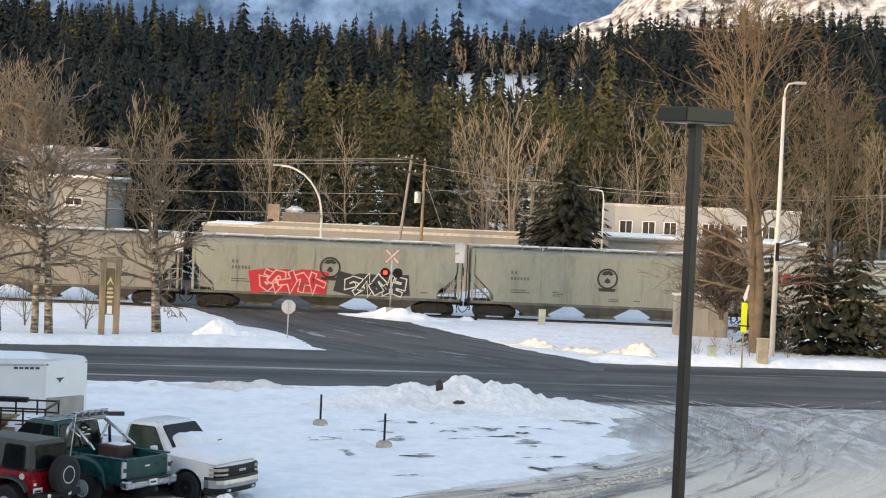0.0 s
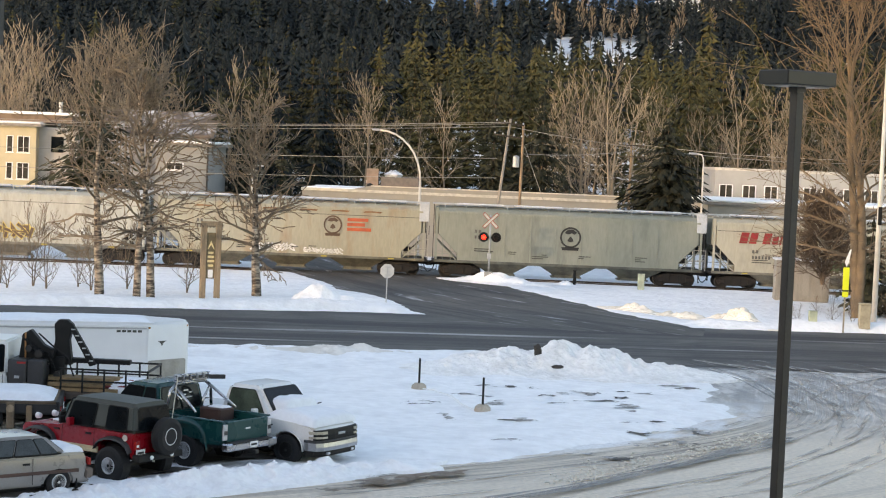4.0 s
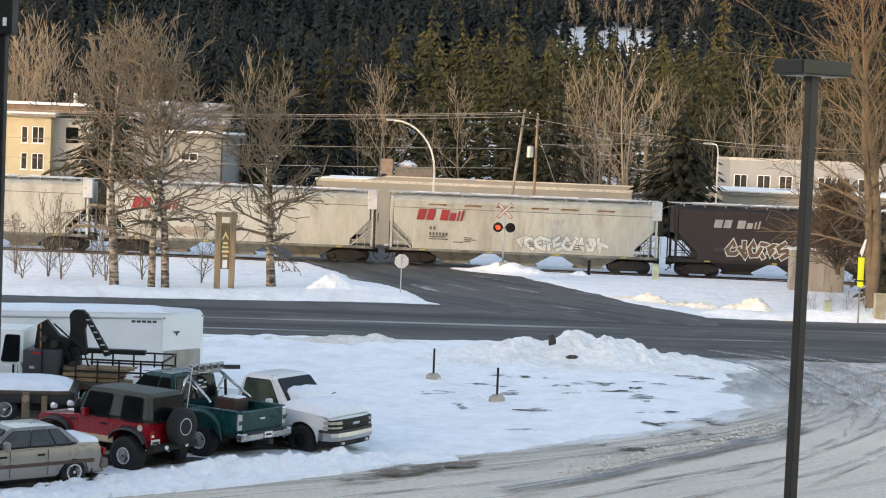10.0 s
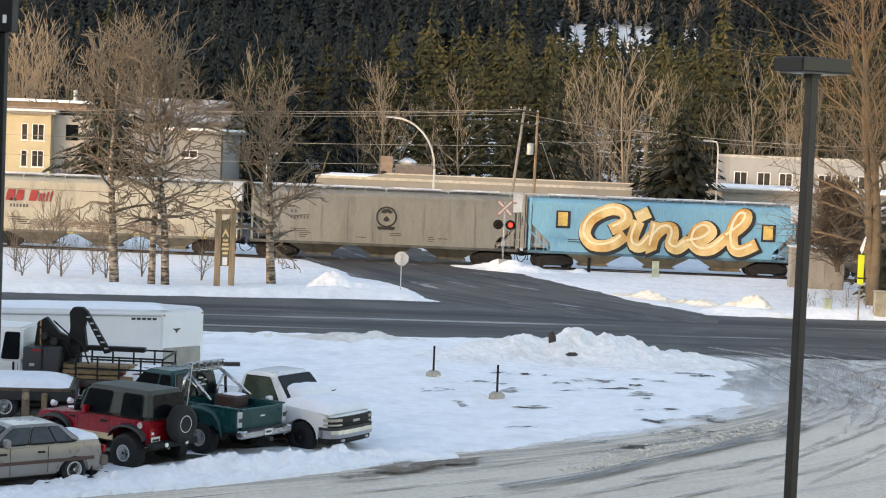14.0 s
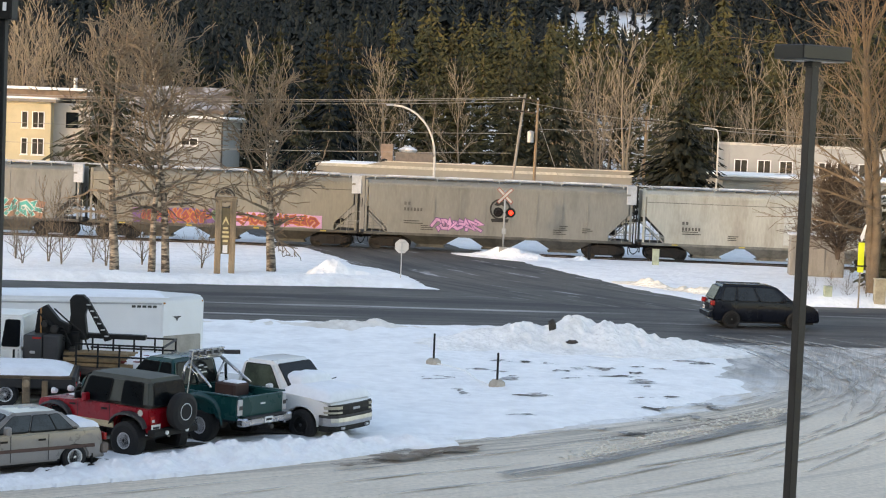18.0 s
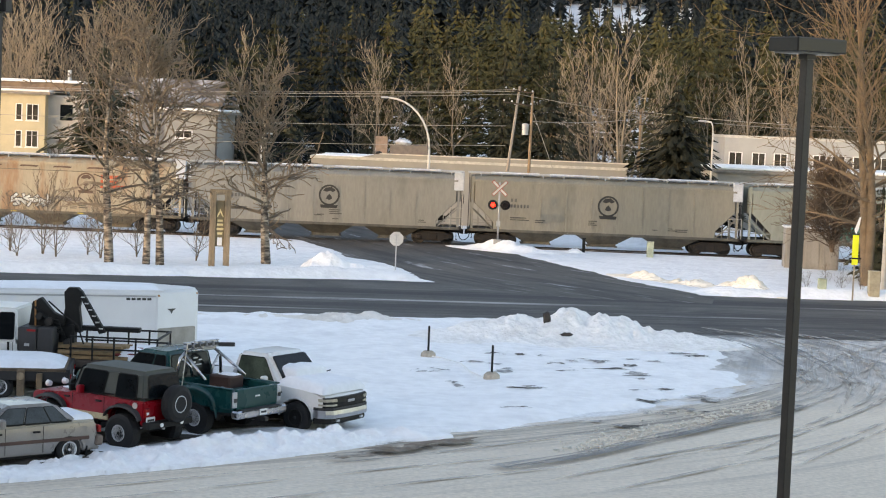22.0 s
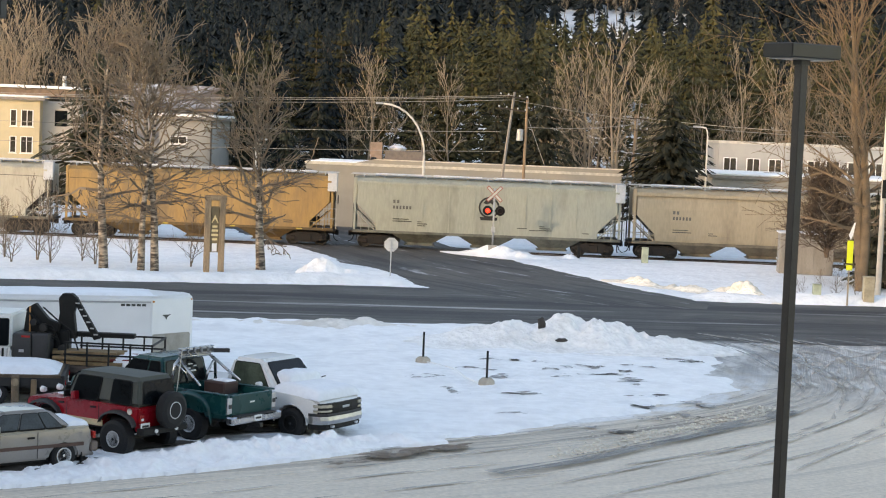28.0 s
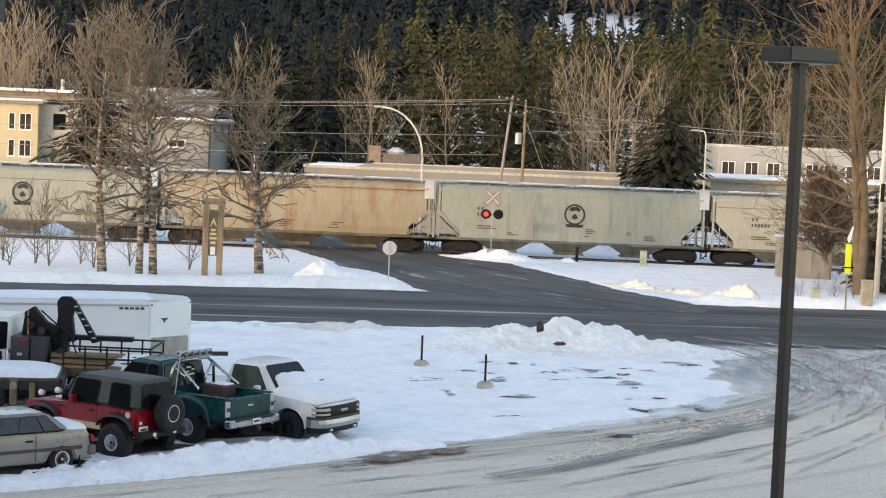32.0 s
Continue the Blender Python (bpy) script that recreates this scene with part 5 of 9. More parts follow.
def plant_trees():
    # four birches by the road
    for x, y, H, r, sd, kids in ((-16.2, 92.2, 11.2, 0.25, 11, (26, 5, 3)), (-14.35, 92.1, 10.4, 0.20, 12, (20, 5, 3)), (-13.7, 92.4, 12.4, 0.25, 13, (28, 5, 3)), (-8.75, 95.8, 9.2, 0.27, 14, (36, 5, 3))):
        segs = bare_segments(sd, H, r, 0.26, kids, 3, 0.36 if sd != 14 else 0.42, 0.34, 0.35, 1, 0.50, 1.0, fan=(1.5, 0.55))
        tree("birch_tree", pose(x, y, G(x, y), 0, 0, sd * 40), bare_meshes("birch%d" % sd, segs, BIRCH, TWIG, 0.023), "leafless birch tree with dark-ringed bark beside the road", "tree", "birches by the road")
    # the big cottonwood at the crossing's right
    segs = bare_segments(21, 18.6, 0.30, 0.14, (30, 6, 4), 3, 0.38, 0.20, 0.15, 2, 0.36, fan=(1.3, 0.5))
    tree("cottonwood_tree", pose(22.6, 97.5, G(22.6, 97.5)), bare_meshes("cottonwood", segs, GOLD_TWIG, GOLD_TWIG, 0.013), "tall leafless cottonwood tree glowing in low sun", "tree")
    segs = bare_segments(22, 15.0, 0.20, 0.12, (24, 6, 4), 3, 0.36, 0.17, 0.2, 2, fan=(1.25, 0.5))
    tree("cottonwood_tree", pose(27.5, 100.5, G(27.5, 100.5)), bare_meshes("cottonwood_small", segs, GOLD_TWIG, GOLD_TWIG, 0.012), "smaller leafless cottonwood tree among spruces", "tree")
    # saplings and shrubs
    shrub = [bare_meshes("sapling%d" % k, bare_segments(40 + k, 3.2 + 0.4 * k, 0.03, 0.05, (16, 4, 2), 2, 0.42, 0.16, 0.8, 2), TWIG, TWIG, 0.006) for k in range(3)]
    rs = random.Random(9)
    for k, (x, y) in enumerate(((-21.3, 94.5), (-20.4, 96.5), (-19.4, 95.0), (-18.2, 97.2), (-17.2, 95.4), (-15.6, 97.0), (-12.4, 96.2), (-22.3, 97.4))):
        tree("sapling", pose(x, y, G(x, y), 0, 0, rs.uniform(0, 360)) @ Matrix.Scale(rs.uniform(0.9, 1.45), 4), shrub[k % 3], "thin leafless sapling standing in snow", "sapling", "saplings by the road")
    for k, (x, y, s) in enumerate(((18.4, 92.0, 0.35), (19.1, 91.2, 0.42), (20.2, 92.4, 0.5), (17.8, 91.0, 0.3), (21.2, 92.5, 0.55), (23.4, 93.5, 0.6))):
        tree("roadside_shrub", pose(x, y, G(x, y), 0, 0, k * 70) @ Matrix.Scale(s, 4), shrub[k % 3], "small reddish leafless shrub in snow", "shrub", "shrubs at the verge")
    dense = bare_meshes("dense_shrub", bare_segments(60, 5.6, 0.10, 0.03, (46, 8, 4), 3, 0.50, 0.2, 0.2, 3), BRUSH, BRUSH, 0.012)
    tree("dense_shrub", pose(22.2, 104.5, G(22, 104.5) + 1.4), dense, "dense dark leafless thicket", "shrub")
    # spruces
    for k, (x, y, H, R, lv) in enumerate(((-25.4, 140, 12.2, 5.4, 32), (8.8, 150, 13.2, 3.3, 32), (5.0, 153, 13.2, 1.9, 30), (16.6, 132, 10.8, 5.0, 28), (26.0, 98.8, 6.8, 2.6, 26), (28.4, 99.6, 7.2, 2.7, 26), (31.0, 99.2, 6.6, 2.6, 24), (-15.5, 157, 12, 2.3, 26), (-10.0, 158, 11.0, 2.2, 26), (-18.4, 161, 12.6, 2.4, 28),
                                          (24.2, 101.5, 5.2, 1.9, 20), (33.6, 99, 7.0, 2.4, 24), (-12.0, 150, 9.5, 2.0, 24), (-36.5, 172, 12.5, 1.9, 26), (-6.6, 168, 11.5, 1.8, 24), (12.0, 166, 12.5, 2.0, 26))):
        va, fa = bough_conifer(70 + k, H, R, lv + (10 if k in (0, 3) else 0), 15 if k in (0, 3) else 11, 12, 0.24, 0.02, 0.66 if k in (0, 3) else 0.75, 0.72, 0.08, 0.55)
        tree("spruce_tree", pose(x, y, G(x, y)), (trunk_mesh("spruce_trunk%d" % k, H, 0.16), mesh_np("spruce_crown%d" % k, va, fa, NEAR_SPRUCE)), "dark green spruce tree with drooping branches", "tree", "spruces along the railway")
    # pale aspens behind the railway
    asp = [bare_meshes("aspen%d" % k, bare_segments(90 + k, 12.5, 0.15, 0.28, (12, 4, 2), 3, 0.32, 0.10, 0.6, 1 + (k % 3 == 2), 0.42, fan=(1.05, 0.5)), PALE_TWIG, PALE_TWIG, 0.017, 5) for k in range(7)]
    spots = []
    for k in range(72):
        y = rs.uniform(146, 192)
        a, b = ((-0.27, -0.13), (-0.25, -0.12), (-0.27, -0.16), (-0.06, 0.10), (0.06, 0.19), (0.12, 0.30))[k % 6]
        y = y if a < 0 else max(y, 160)
        x = rs.uniform(a, b) * y
        if -30 < x < -15 and y < 158 or 18 < x < 38 and y < 163 or -54 < x < -28 and y < 175:
            y += 26
        if not -0.145 < x / y < -0.075:
            spots.append((x, y))
    for x, y in [(-40, 178), (-37.5, 180), (-34, 179), (-33, 182), (-22, 168), (-19, 170), (-16, 172), (-27, 172), (1.5, 165), (17.4, 172), (25, 170), (26.5, 171), (28, 169)] + spots:
        s = rs.uniform(0.7, 1.2) * (1.22 if x < -0.16 * y else 1.0)
        tree("aspen_tree", pose(x, y, G(x, y), rs.uniform(-3, 3), rs.uniform(-3, 3), rs.uniform(0, 360)) @ Matrix.Scale(s, 4), asp[rs.randrange(7)], "pale leafless aspen tree at the forest edge", "tree", "aspens at the forest edge")
    # the brush between them
    bv, bf, off = [], [], 0
    lib = [seg_arrays([s for s in bare_segments(120 + k, 3.4, 0.03, 0.02, (9, 4, 2), 2, 0.55, 0.2, 0.6, 2)], 3, 0.020) for k in range(4)]
    for k in range(120):
        y = rs.uniform(141, 205)
        x = rs.uniform(-0.31, 0.36) * y
        if -32 < x < -15 and y < 152 or 18 < x < 36 and 132 < y < 160 or -13 < x < 17 and y < 147:
            continue
        v, f = lib[k % 4]
        a, s = rs.uniform(0, 6.28), rs.uniform(0.6, 1.5)
        ca, sa = math.cos(a) * s, math.sin(a) * s
        w = np.stack([v[:, 0] * ca - v[:, 1] * sa + x, v[:, 0] * sa + v[:, 1] * ca + y, v[:, 2] * s + G(x, y)], 1)
        bv.append(w)
        bf.append(f + off)
        off += len(v)
    tagged(new("brushwood", mesh_np("brushwood", np.concatenate(bv), np.concatenate(bf), BRUSH)), "tangled brown leafless brushwood under the trees", "brushwood", kind="stuff")


plant_trees()


def forest():
    """Pines and spruces up the valley side: the front ones as trees, the far woods as one."""
    rs = random.Random(77)
    pines = [bough_conifer(200 + k, 11.0, 1.9, 14, 7, 2, 0.05, 0.20, 0.55, 0.55, 0.15, 0.8) for k in range(6)]
    spruces = [bough_conifer(220 + k, 10.2, 2.1, 13, 8, 1, 0.25, 0.10, 0.5, 0.75, 0.0, 0.95) for k in range(6)]
    fine_pines = [bough_conifer(240 + k, 12.0, 2.7, 22, 9, 7, 0.0, 0.18, 0.7, 0.6, 0.2, 0.62) for k in range(6)]
    fine_spruces = [bough_conifer(260 + k, 12.0, 2.5, 26, 10, 6, 0.28, 0.06, 0.5, 0.85, 0.0, 0.65) for k in range(6)]
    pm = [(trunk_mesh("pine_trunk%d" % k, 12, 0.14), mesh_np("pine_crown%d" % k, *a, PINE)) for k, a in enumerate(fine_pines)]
    sm = [(trunk_mesh("forest_spruce_trunk%d" % k, 12, 0.14), mesh_np("forest_spruce_crown%d" % k, *a, SHADED_SPRUCE)) for k, a in enumerate(fine_spruces)]
    batches = {"pine": ([], [], [0]), "spruce": ([], [], [0])}
    near = 0
    y = 176.0
    while y < 560:
        gap = 5.3 if y < 285 else 4.0
        x = -0.27 * y - 8
        hi = 0.33 * y + 8
        while x < hi:
            px, py = x + rs.uniform(-0.45, 0.45) * gap, y + rs.uniform(-0.5, 0.5) * gap
            x += gap * rs.uniform(0.8, 1.35)
            q = px / py
            if 0.045 < q < 0.13 and 395 < py < 495 and rs.random() < 0.85:
                continue
            if -0.05 < q < 0.13 and 218 < py < 262 and rs.random() < 0.85:
                continue
            if py < 205 and rs.random() < 0.55:
                continue
            h = rs.choice((0.6, 0.8, 0.95, 1.05, 1.2)) * rs.uniform(0.9, 1.12) * (1.05 if py < 285 else 1.08)
            if rs.random() < 0.04:
                h *= 1.35
            # Lighter pines low, shade-coloured spruces high, in place of light on the slope.
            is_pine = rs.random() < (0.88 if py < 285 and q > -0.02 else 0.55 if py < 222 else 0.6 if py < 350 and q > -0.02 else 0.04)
            z = G(px, py)
            if near < 290 and py < 250:
                near += 1
                lib = pm if is_pine else sm
                tree("pine_tree" if is_pine else "spruce_tree", pose(px, py, z, rs.uniform(-2, 2), rs.uniform(-2, 2), rs.uniform(0, 360)) @ Matrix.Diagonal((h, h, h, 1)), lib[rs.randrange(6)],
                     "olive-green pine tree on the valley side" if is_pine else "spruce tree on the valley side, shade put into its green", "tree", "conifers of the valley side")
                continue
            V, F, off = batches["pine" if is_pine else "spruce"]
            v, f = (pines if is_pine else spruces)[rs.randrange(6)]
            a = rs.uniform(0, 6.28)
            wd = h * rs.uniform(0.85, 1.2)
            ca, sa = math.cos(a) * wd, math.sin(a) * wd
            V.append(np.stack([v[:, 0] * ca - v[:, 1] * sa + px, v[:, 0] * sa + v[:, 1] * ca + py, v[:, 2] * h + z], 1))
            F.append(f + off[0])
            off[0] += len(v)
        y += gap * 0.95
    for nm, mt, lab in (("pine", PINE, "olive-green pines covering the lower valley side"), ("spruce", SHADED_SPRUCE, "spruce forest covering the valley side, shade put into its green")):
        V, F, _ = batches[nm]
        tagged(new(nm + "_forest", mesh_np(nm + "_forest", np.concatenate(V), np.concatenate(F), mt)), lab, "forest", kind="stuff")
    # leafless trees by the snowy clearing high on the slope
    segs = bare_segments(300, 11, 0.13, 0.3, (16, 4, 2), 3, 0.25, 0.12, 1.2)
    v, f = seg_arrays(segs, 3, 0.03)
    V, F, off = [], [], 0
    for k in range(30):
        py = rs.uniform(455, 520)
        px = rs.uniform(0.0, 0.16) * py
        s, a = rs.uniform(0.8, 1.4), rs.uniform(0, 6.28)
        ca, sa = math.cos(a) * s, math.sin(a) * s
        V.append(np.stack([v[:, 0] * ca - v[:, 1] * sa + px, v[:, 0] * sa + v[:, 1] * ca + py, v[:, 2] * s + G(px, py)], 1))
        F.append(f + off)
        off += len(v)
    tagged(new("aspen_grove", mesh_np("aspen_grove", np.concatenate(V), np.concatenate(F), PALE_TWIG)), "pale leafless aspens round a snowy clearing", "grove", kind="stuff")


forest()


# ---------------------------------------------------------------- mountains
def mountain(name, cx, cy, top, rx, ry, seed, material, label):
    n = 90
    xs, ys = np.linspace(cx - rx, cx + rx, n), np.linspace(cy - ry, cy + ry, n)

    def shape(X, Y):
        d = np.sqrt(((X - cx) / rx) ** 2 + ((Y - cy) / ry) ** 2)
        h = top * np.clip(1 - d, 0, 1) ** 0.8
        rough = fractal(X, Y, seed, rx * 0.35, 6, 0.55)
        return h * (1 + 0.9 * rough) + 20 * rough * (d < 1) - 12 * (d >= 0.98)
    ob = sheet(name, xs, ys, shape, material, label, "mountain")
    for p in ob.data.polygons:
        p.use_smooth = False


# Blue of distance haze and shade is put into rock and snow colours.
HAZED_MOUNTAIN = mat("hazed_mountain_rock_and_snow", (0.15, 0.28, 0.52), 0.8, 0, 0.2, scale=0.012, bump=0.3, fine=0.09, second=(0.04, 0.095, 0.20), amount=0.49, spec=0.1)
SNOW_HILL = mat("snowy_hill", (0.60, 0.61, 0.64), 0.8, 0, 0.3, scale=0.10, bump=0.3, fine=0.25, second=(0.05, 0.055, 0.05), amount=0.45, spec=0.1)
mountain("mountain", 60, 3100, 960, 1500, 900, 51, HAZED_MOUNTAIN, "rocky mountain streaked with snow, haze and shade put into its blue")
mountain("snowy_hill", 470, 1500, 270, 520, 420, 61, SNOW_HILL, "sunlit snowy hill dotted with conifers")


# ---------------------------------------------------------------- snow heaps
def heap(name, cx, cy, lx, ly, top, rot, seed, rough, material, label, peaks=((0, 0, 1),), res=0.11, clods=0.0):
    nx, ny = max(8, int(2.3 * lx / res)), max(8, int(2.3 * ly / res))
    xs, ys = np.linspace(-1.15 * lx, 1.15 * lx, nx), np.linspace(-1.15 * ly, 1.15 * ly, ny)
    X, Y = np.meshgrid(xs, ys)
    d = np.sqrt((X / lx) ** 2 + (Y / ly) ** 2)
    d = d + 0.35 * fractal(X, Y, seed + 40, lx * 0.6, 3)
    base = smooth01(1 - d)
    body = 0
    for px, py, k in peaks:
        body = np.maximum(body, k * np.exp(-((X / lx - px) ** 2 * 6 + (Y / ly - py) ** 2 * 3)))
    Z = top * base * (0.35 + body) + base * rough * (1.5 * fractal(X, Y, seed, 1.1, 3) - 1.9 * np.abs(fractal(X, Y, seed + 3, 0.55, 3)) + 0.2)
    if clods:
        bits = np.maximum(0, fractal(X, Y, seed + 7, 0.42, 2)) + 0.7 * np.maximum(0, fractal(X, Y, seed + 9, 0.21, 2))
        Z = Z + clods * bits * smooth01(3 * (1 - d))
    Z = np.where(d > 1, -0.12, Z + 0.02)
    a, b = len(xs), len(ys)
    i = np.arange(a * b).reshape(b, a)
    f = np.stack([i[:-1, :-1], i[:-1, 1:], i[1:, 1:], i[1:, :-1]], -1).reshape(-1, 4)
    ob = new(name, mesh_np(name, np.stack([X, Y, Z], -1).reshape(-1, 3), f, material, True))
    ob.matrix_basis = pose(cx, cy, 0.06, 0, 0, rot)
    return tagged(ob, label, "snow bank")


heap("snow_bank", 4.95, 67.6, 7.5, 2.9, 0.84, 7, 401, 0.52, DIRTY_SNOW, "large ploughed snow bank beside the road", ((0.17, 0.1, 1.05), (-0.08, 0.1, 0.95), (-0.45, 0, 1.0), (0.62, 0, 0.8)), 0.07)
GRIT_SNOW = mat("road_grit_snow", (0.77, 0.745, 0.71), 0.8, 0, 0.14, scale=1.1, bump=0.9, fine=4.0, second=(0.66, 0.62, 0.57), amount=0.42, spec=0.2, depth=0.12)
heap("snow_bank", -3.4, 70.1, 6.2, 1.7, 0.36, 7, 481, 0.22, GRIT_SNOW, "low ploughed snow bank beside the road", ((0.0, 0, 0.8), (-0.6, 0, 0.8), (0.6, 0, 0.8)), 0.09)
heap("snow_bank", -5.3, 90.9, 3.7, 1.6, 0.86, 5, 411, 0.62, SNOW, "snow heap at the corner of the side road", ((-0.05, 0, 1.0), (-0.5, 0, 0.6), (0.4, 0, 0.5)), 0.08)
# Sand stains plus the low sun's warm tint, both put into the colour.
SANDY_SUNLIT_SNOW = mat("sandy_sunlit_ploughed_snow", (0.84, 0.785, 0.69), 0.8, 0, 0.12, scale=1.3, bump=0.9, fine=4.0, second=(0.74, 0.64, 0.50), amount=0.38, spec=0.2, depth=0.12)
heap("snow_bank", 15.3, 90.7, 2.9, 1.1, 0.50, -50, 421, 0.6, SANDY_SUNLIT_SNOW, "sand-stained, sun-tinted ploughed snow heap beside the side road", ((0.0, 0, 1.0), (-0.5, 0, 0.8), (0.5, 0, 0.6)), 0.08)
heap("snow_bank", 12.9, 93.6, 2.7, 0.9, 0.36, -52, 423, 0.55, SANDY_SUNLIT_SNOW, "low sand-stained, sun-tinted snow ridge beside the side road", ((0.1, 0, 1.0), (-0.5, 0, 0.8), (0.6, 0, 0.8)), 0.08)
heap("snow_bank", 10.7, 96.6, 2.6, 0.8, 0.26, -54, 425, 0.45, SANDY_SUNLIT_SNOW, "low sand-stained, sun-tinted snow ridge beside the side road", ((0.1, 0, 1.0), (-0.5, 0, 0.7), (0.6, 0, 0.8)), 0.08)
heap("snow_bank", 4.6, 112.9, 5.0, 1.4, 0.5, -38, 431, 0.3, SNOW, "rounded snow heap beside the crossing", ((-0.25, 0, 1.0), (0.25, 0, 0.6), (0.7, 0, 0.4)), 0.09)
CLOD_SNOW = mat("clodded_snow", (0.90, 0.905, 0.92), 0.7, 0, 0.10, scale=1.6, bump=0.8, fine=7.0, second=(0.82, 0.825, 0.845), amount=0.40, spec=0.3, depth=0.06)
heap("snow_bank", -4.3, 42.75, 7.0, 1.05, 0.13, 41, 441, 0.20, CLOD_SNOW, "low lumpy snow ridge before the parked cars", ((0, 0, 1.0), (0.5, 0, 1.0), (0.8, 0, 0.8), (-0.4, 0, 1.0), (-0.8, 0, 0.8)), 0.055, 0.42)
heap("snow_bank", -0.7, 45.5, 1.3, 0.6, 0.05, 20, 451, 0.14, SNOW, "trampled snow in front of the white pickup", ((0, 0, 1.0),), 0.06, 0.12)
heap("snow_bank", 14.5, 127.0, 13.5, 3.6, 1.55, 0, 491, 0.3, SNOW, "long snow bank behind the railway", ((0, 0, 1.0), (0.4, 0, 0.9), (0.75, 0, 1.0), (-0.4, 0, 1.0), (-0.75, 0, 0.9)), 0.3)
heap("snow_bank", -28.0, 127.5, 12.0, 3.6, 1.5, 0, 493, 0.3, SNOW, "long snow bank behind the railway", ((0, 0, 1.0), (0.4, 0, 0.9), (0.75, 0, 1.0), (-0.4, 0, 1.0), (-0.75, 0, 0.9)), 0.3)
heap("snow_bank", 8.4, 113.2, 1.2, 0.6, 0.25, 0, 461, 0.12, SNOW, "small snow heap beside the rails", ((0, 0, 1.0),), 0.08)
heap("snow_bank", -12.5, 69.2, 7.0, 1.6, 0.36, 6, 471, 0.2, GRIT_SNOW, "low ploughed snow bank beside the road", ((0.3, 0, 0.8), (-0.5, 0, 1.0)), 0.1)

# chunks of dirty ice on the big pile, dark bare patches in the lot's snow
DIRT = mat("gravelly_dirt", (0.055, 0.045, 0.038), 0.9, 0, 0.4, scale=4, bump=0.6)


def lump(name, x, y, z, s, seed, material, label, category, flat=1.0):
    bm = bmesh.new()
    bmesh.ops.create_icosphere(bm, subdivisions=2, radius=1)
    for v in bm.verts:
        k = 1 + 0.5 * noise.noise(v.co * 1.3 + Vector((seed, 0, 0)))
        v.co = Vector((v.co.x * s[0] * k, v.co.y * s[1] * k, v.co.z * s[2] * k * flat))
    ob = part(name, bm, material, m=pose(x, y, z))
    return tagged(ob, label, category)


lump("ice_block", 4.05, 66.5, 0.95, (0.15, 0.15, 0.22), 3, DIRT, "dark dirty ice block lodged in the snow pile", "ice block")
lump("ice_block", 4.7, 65.3, 0.50, (0.2, 0.12, 0.07), 5, DIRT, "dark dirty ice block lodged in the snow pile", "ice block")


def patch(x, y, lx, ly, seed, material, lift=0.012, turn=0.0):
    """A thin uneven streak of bare ground."""
    rs = random.Random(seed)
    bm = bmesh.new()
    n = 26
    ring = []
    for k in range(n):
        a = 2 * math.pi * k / n
        r = 1 + 0.75 * noise.noise(Vector((math.cos(a) * 1.6 + seed, math.sin(a) * 1.6, seed * 0.3))) + rs.uniform(-0.22, 0.22)
        ex, ey = lx * r * math.cos(a), ly * r * math.sin(a)
        px, py = x + ex * math.cos(turn) - ey * math.sin(turn), y + ex * math.sin(turn) + ey * math.cos(turn) + 0.25 * ex * (turn == 0)
        ring.append(bm.verts.new((px, py, max(G(px, py), 0.035) + lift)))
    mid = bm.verts.new((x, y, max(G(x, y), 0.035) + lift + 0.02))
    for k in range(n):
        bm.faces.new((ring[k], ring[(k + 1) % n], mid))
    tagged(part("bare_patch", bm, material), "grey gravel showing through thin snow", "bare patch")


GRITTY = mat("gritty_ice", (0.26, 0.245, 0.235), 0.7, 0, 0.4, scale=2.5, bump=0.6, second=(0.45, 0.44, 0.44), amount=0.45)


def ragged(m, scale, lo, hi):
    """Frays a thin patch at its edges so that the snow below shows through."""
    n, l = m.node_tree.nodes, m.node_tree.links
    tc, mp, nz, r = n.new("ShaderNodeTexCoord"), n.new("ShaderNodeMapping"), n.new("ShaderNodeTexNoise"), n.new("ShaderNodeMapRange")
    mp.inputs["Scale"].default_value = (scale * 0.7, scale * 0.45, scale)
    nz.inputs["Scale"].default_value, nz.inputs["Detail"].default_value = 1.0, 6
    r.inputs["From Min"].default_value, r.inputs["From Max"].default_value = lo, hi
    l.new(tc.outputs["Object"], mp.inputs["Vector"])
    l.new(mp.outputs["Vector"], nz.inputs["Vector"])
    l.new(nz.outputs["Fac"], r.inputs["Value"])
    l.new(r.outputs["Result"], n["Principled BSDF"].inputs["Alpha"])


THIN_DIRT = mat("thin_gravelly_dirt", (0.10, 0.088, 0.08), 0.9, 0, 0.4, scale=4, bump=0.6)
ragged(THIN_DIRT, 3.0, 0.42, 0.56)
ragged(GRITTY, 2.6, 0.46, 0.60)
rs4 = random.Random(4)
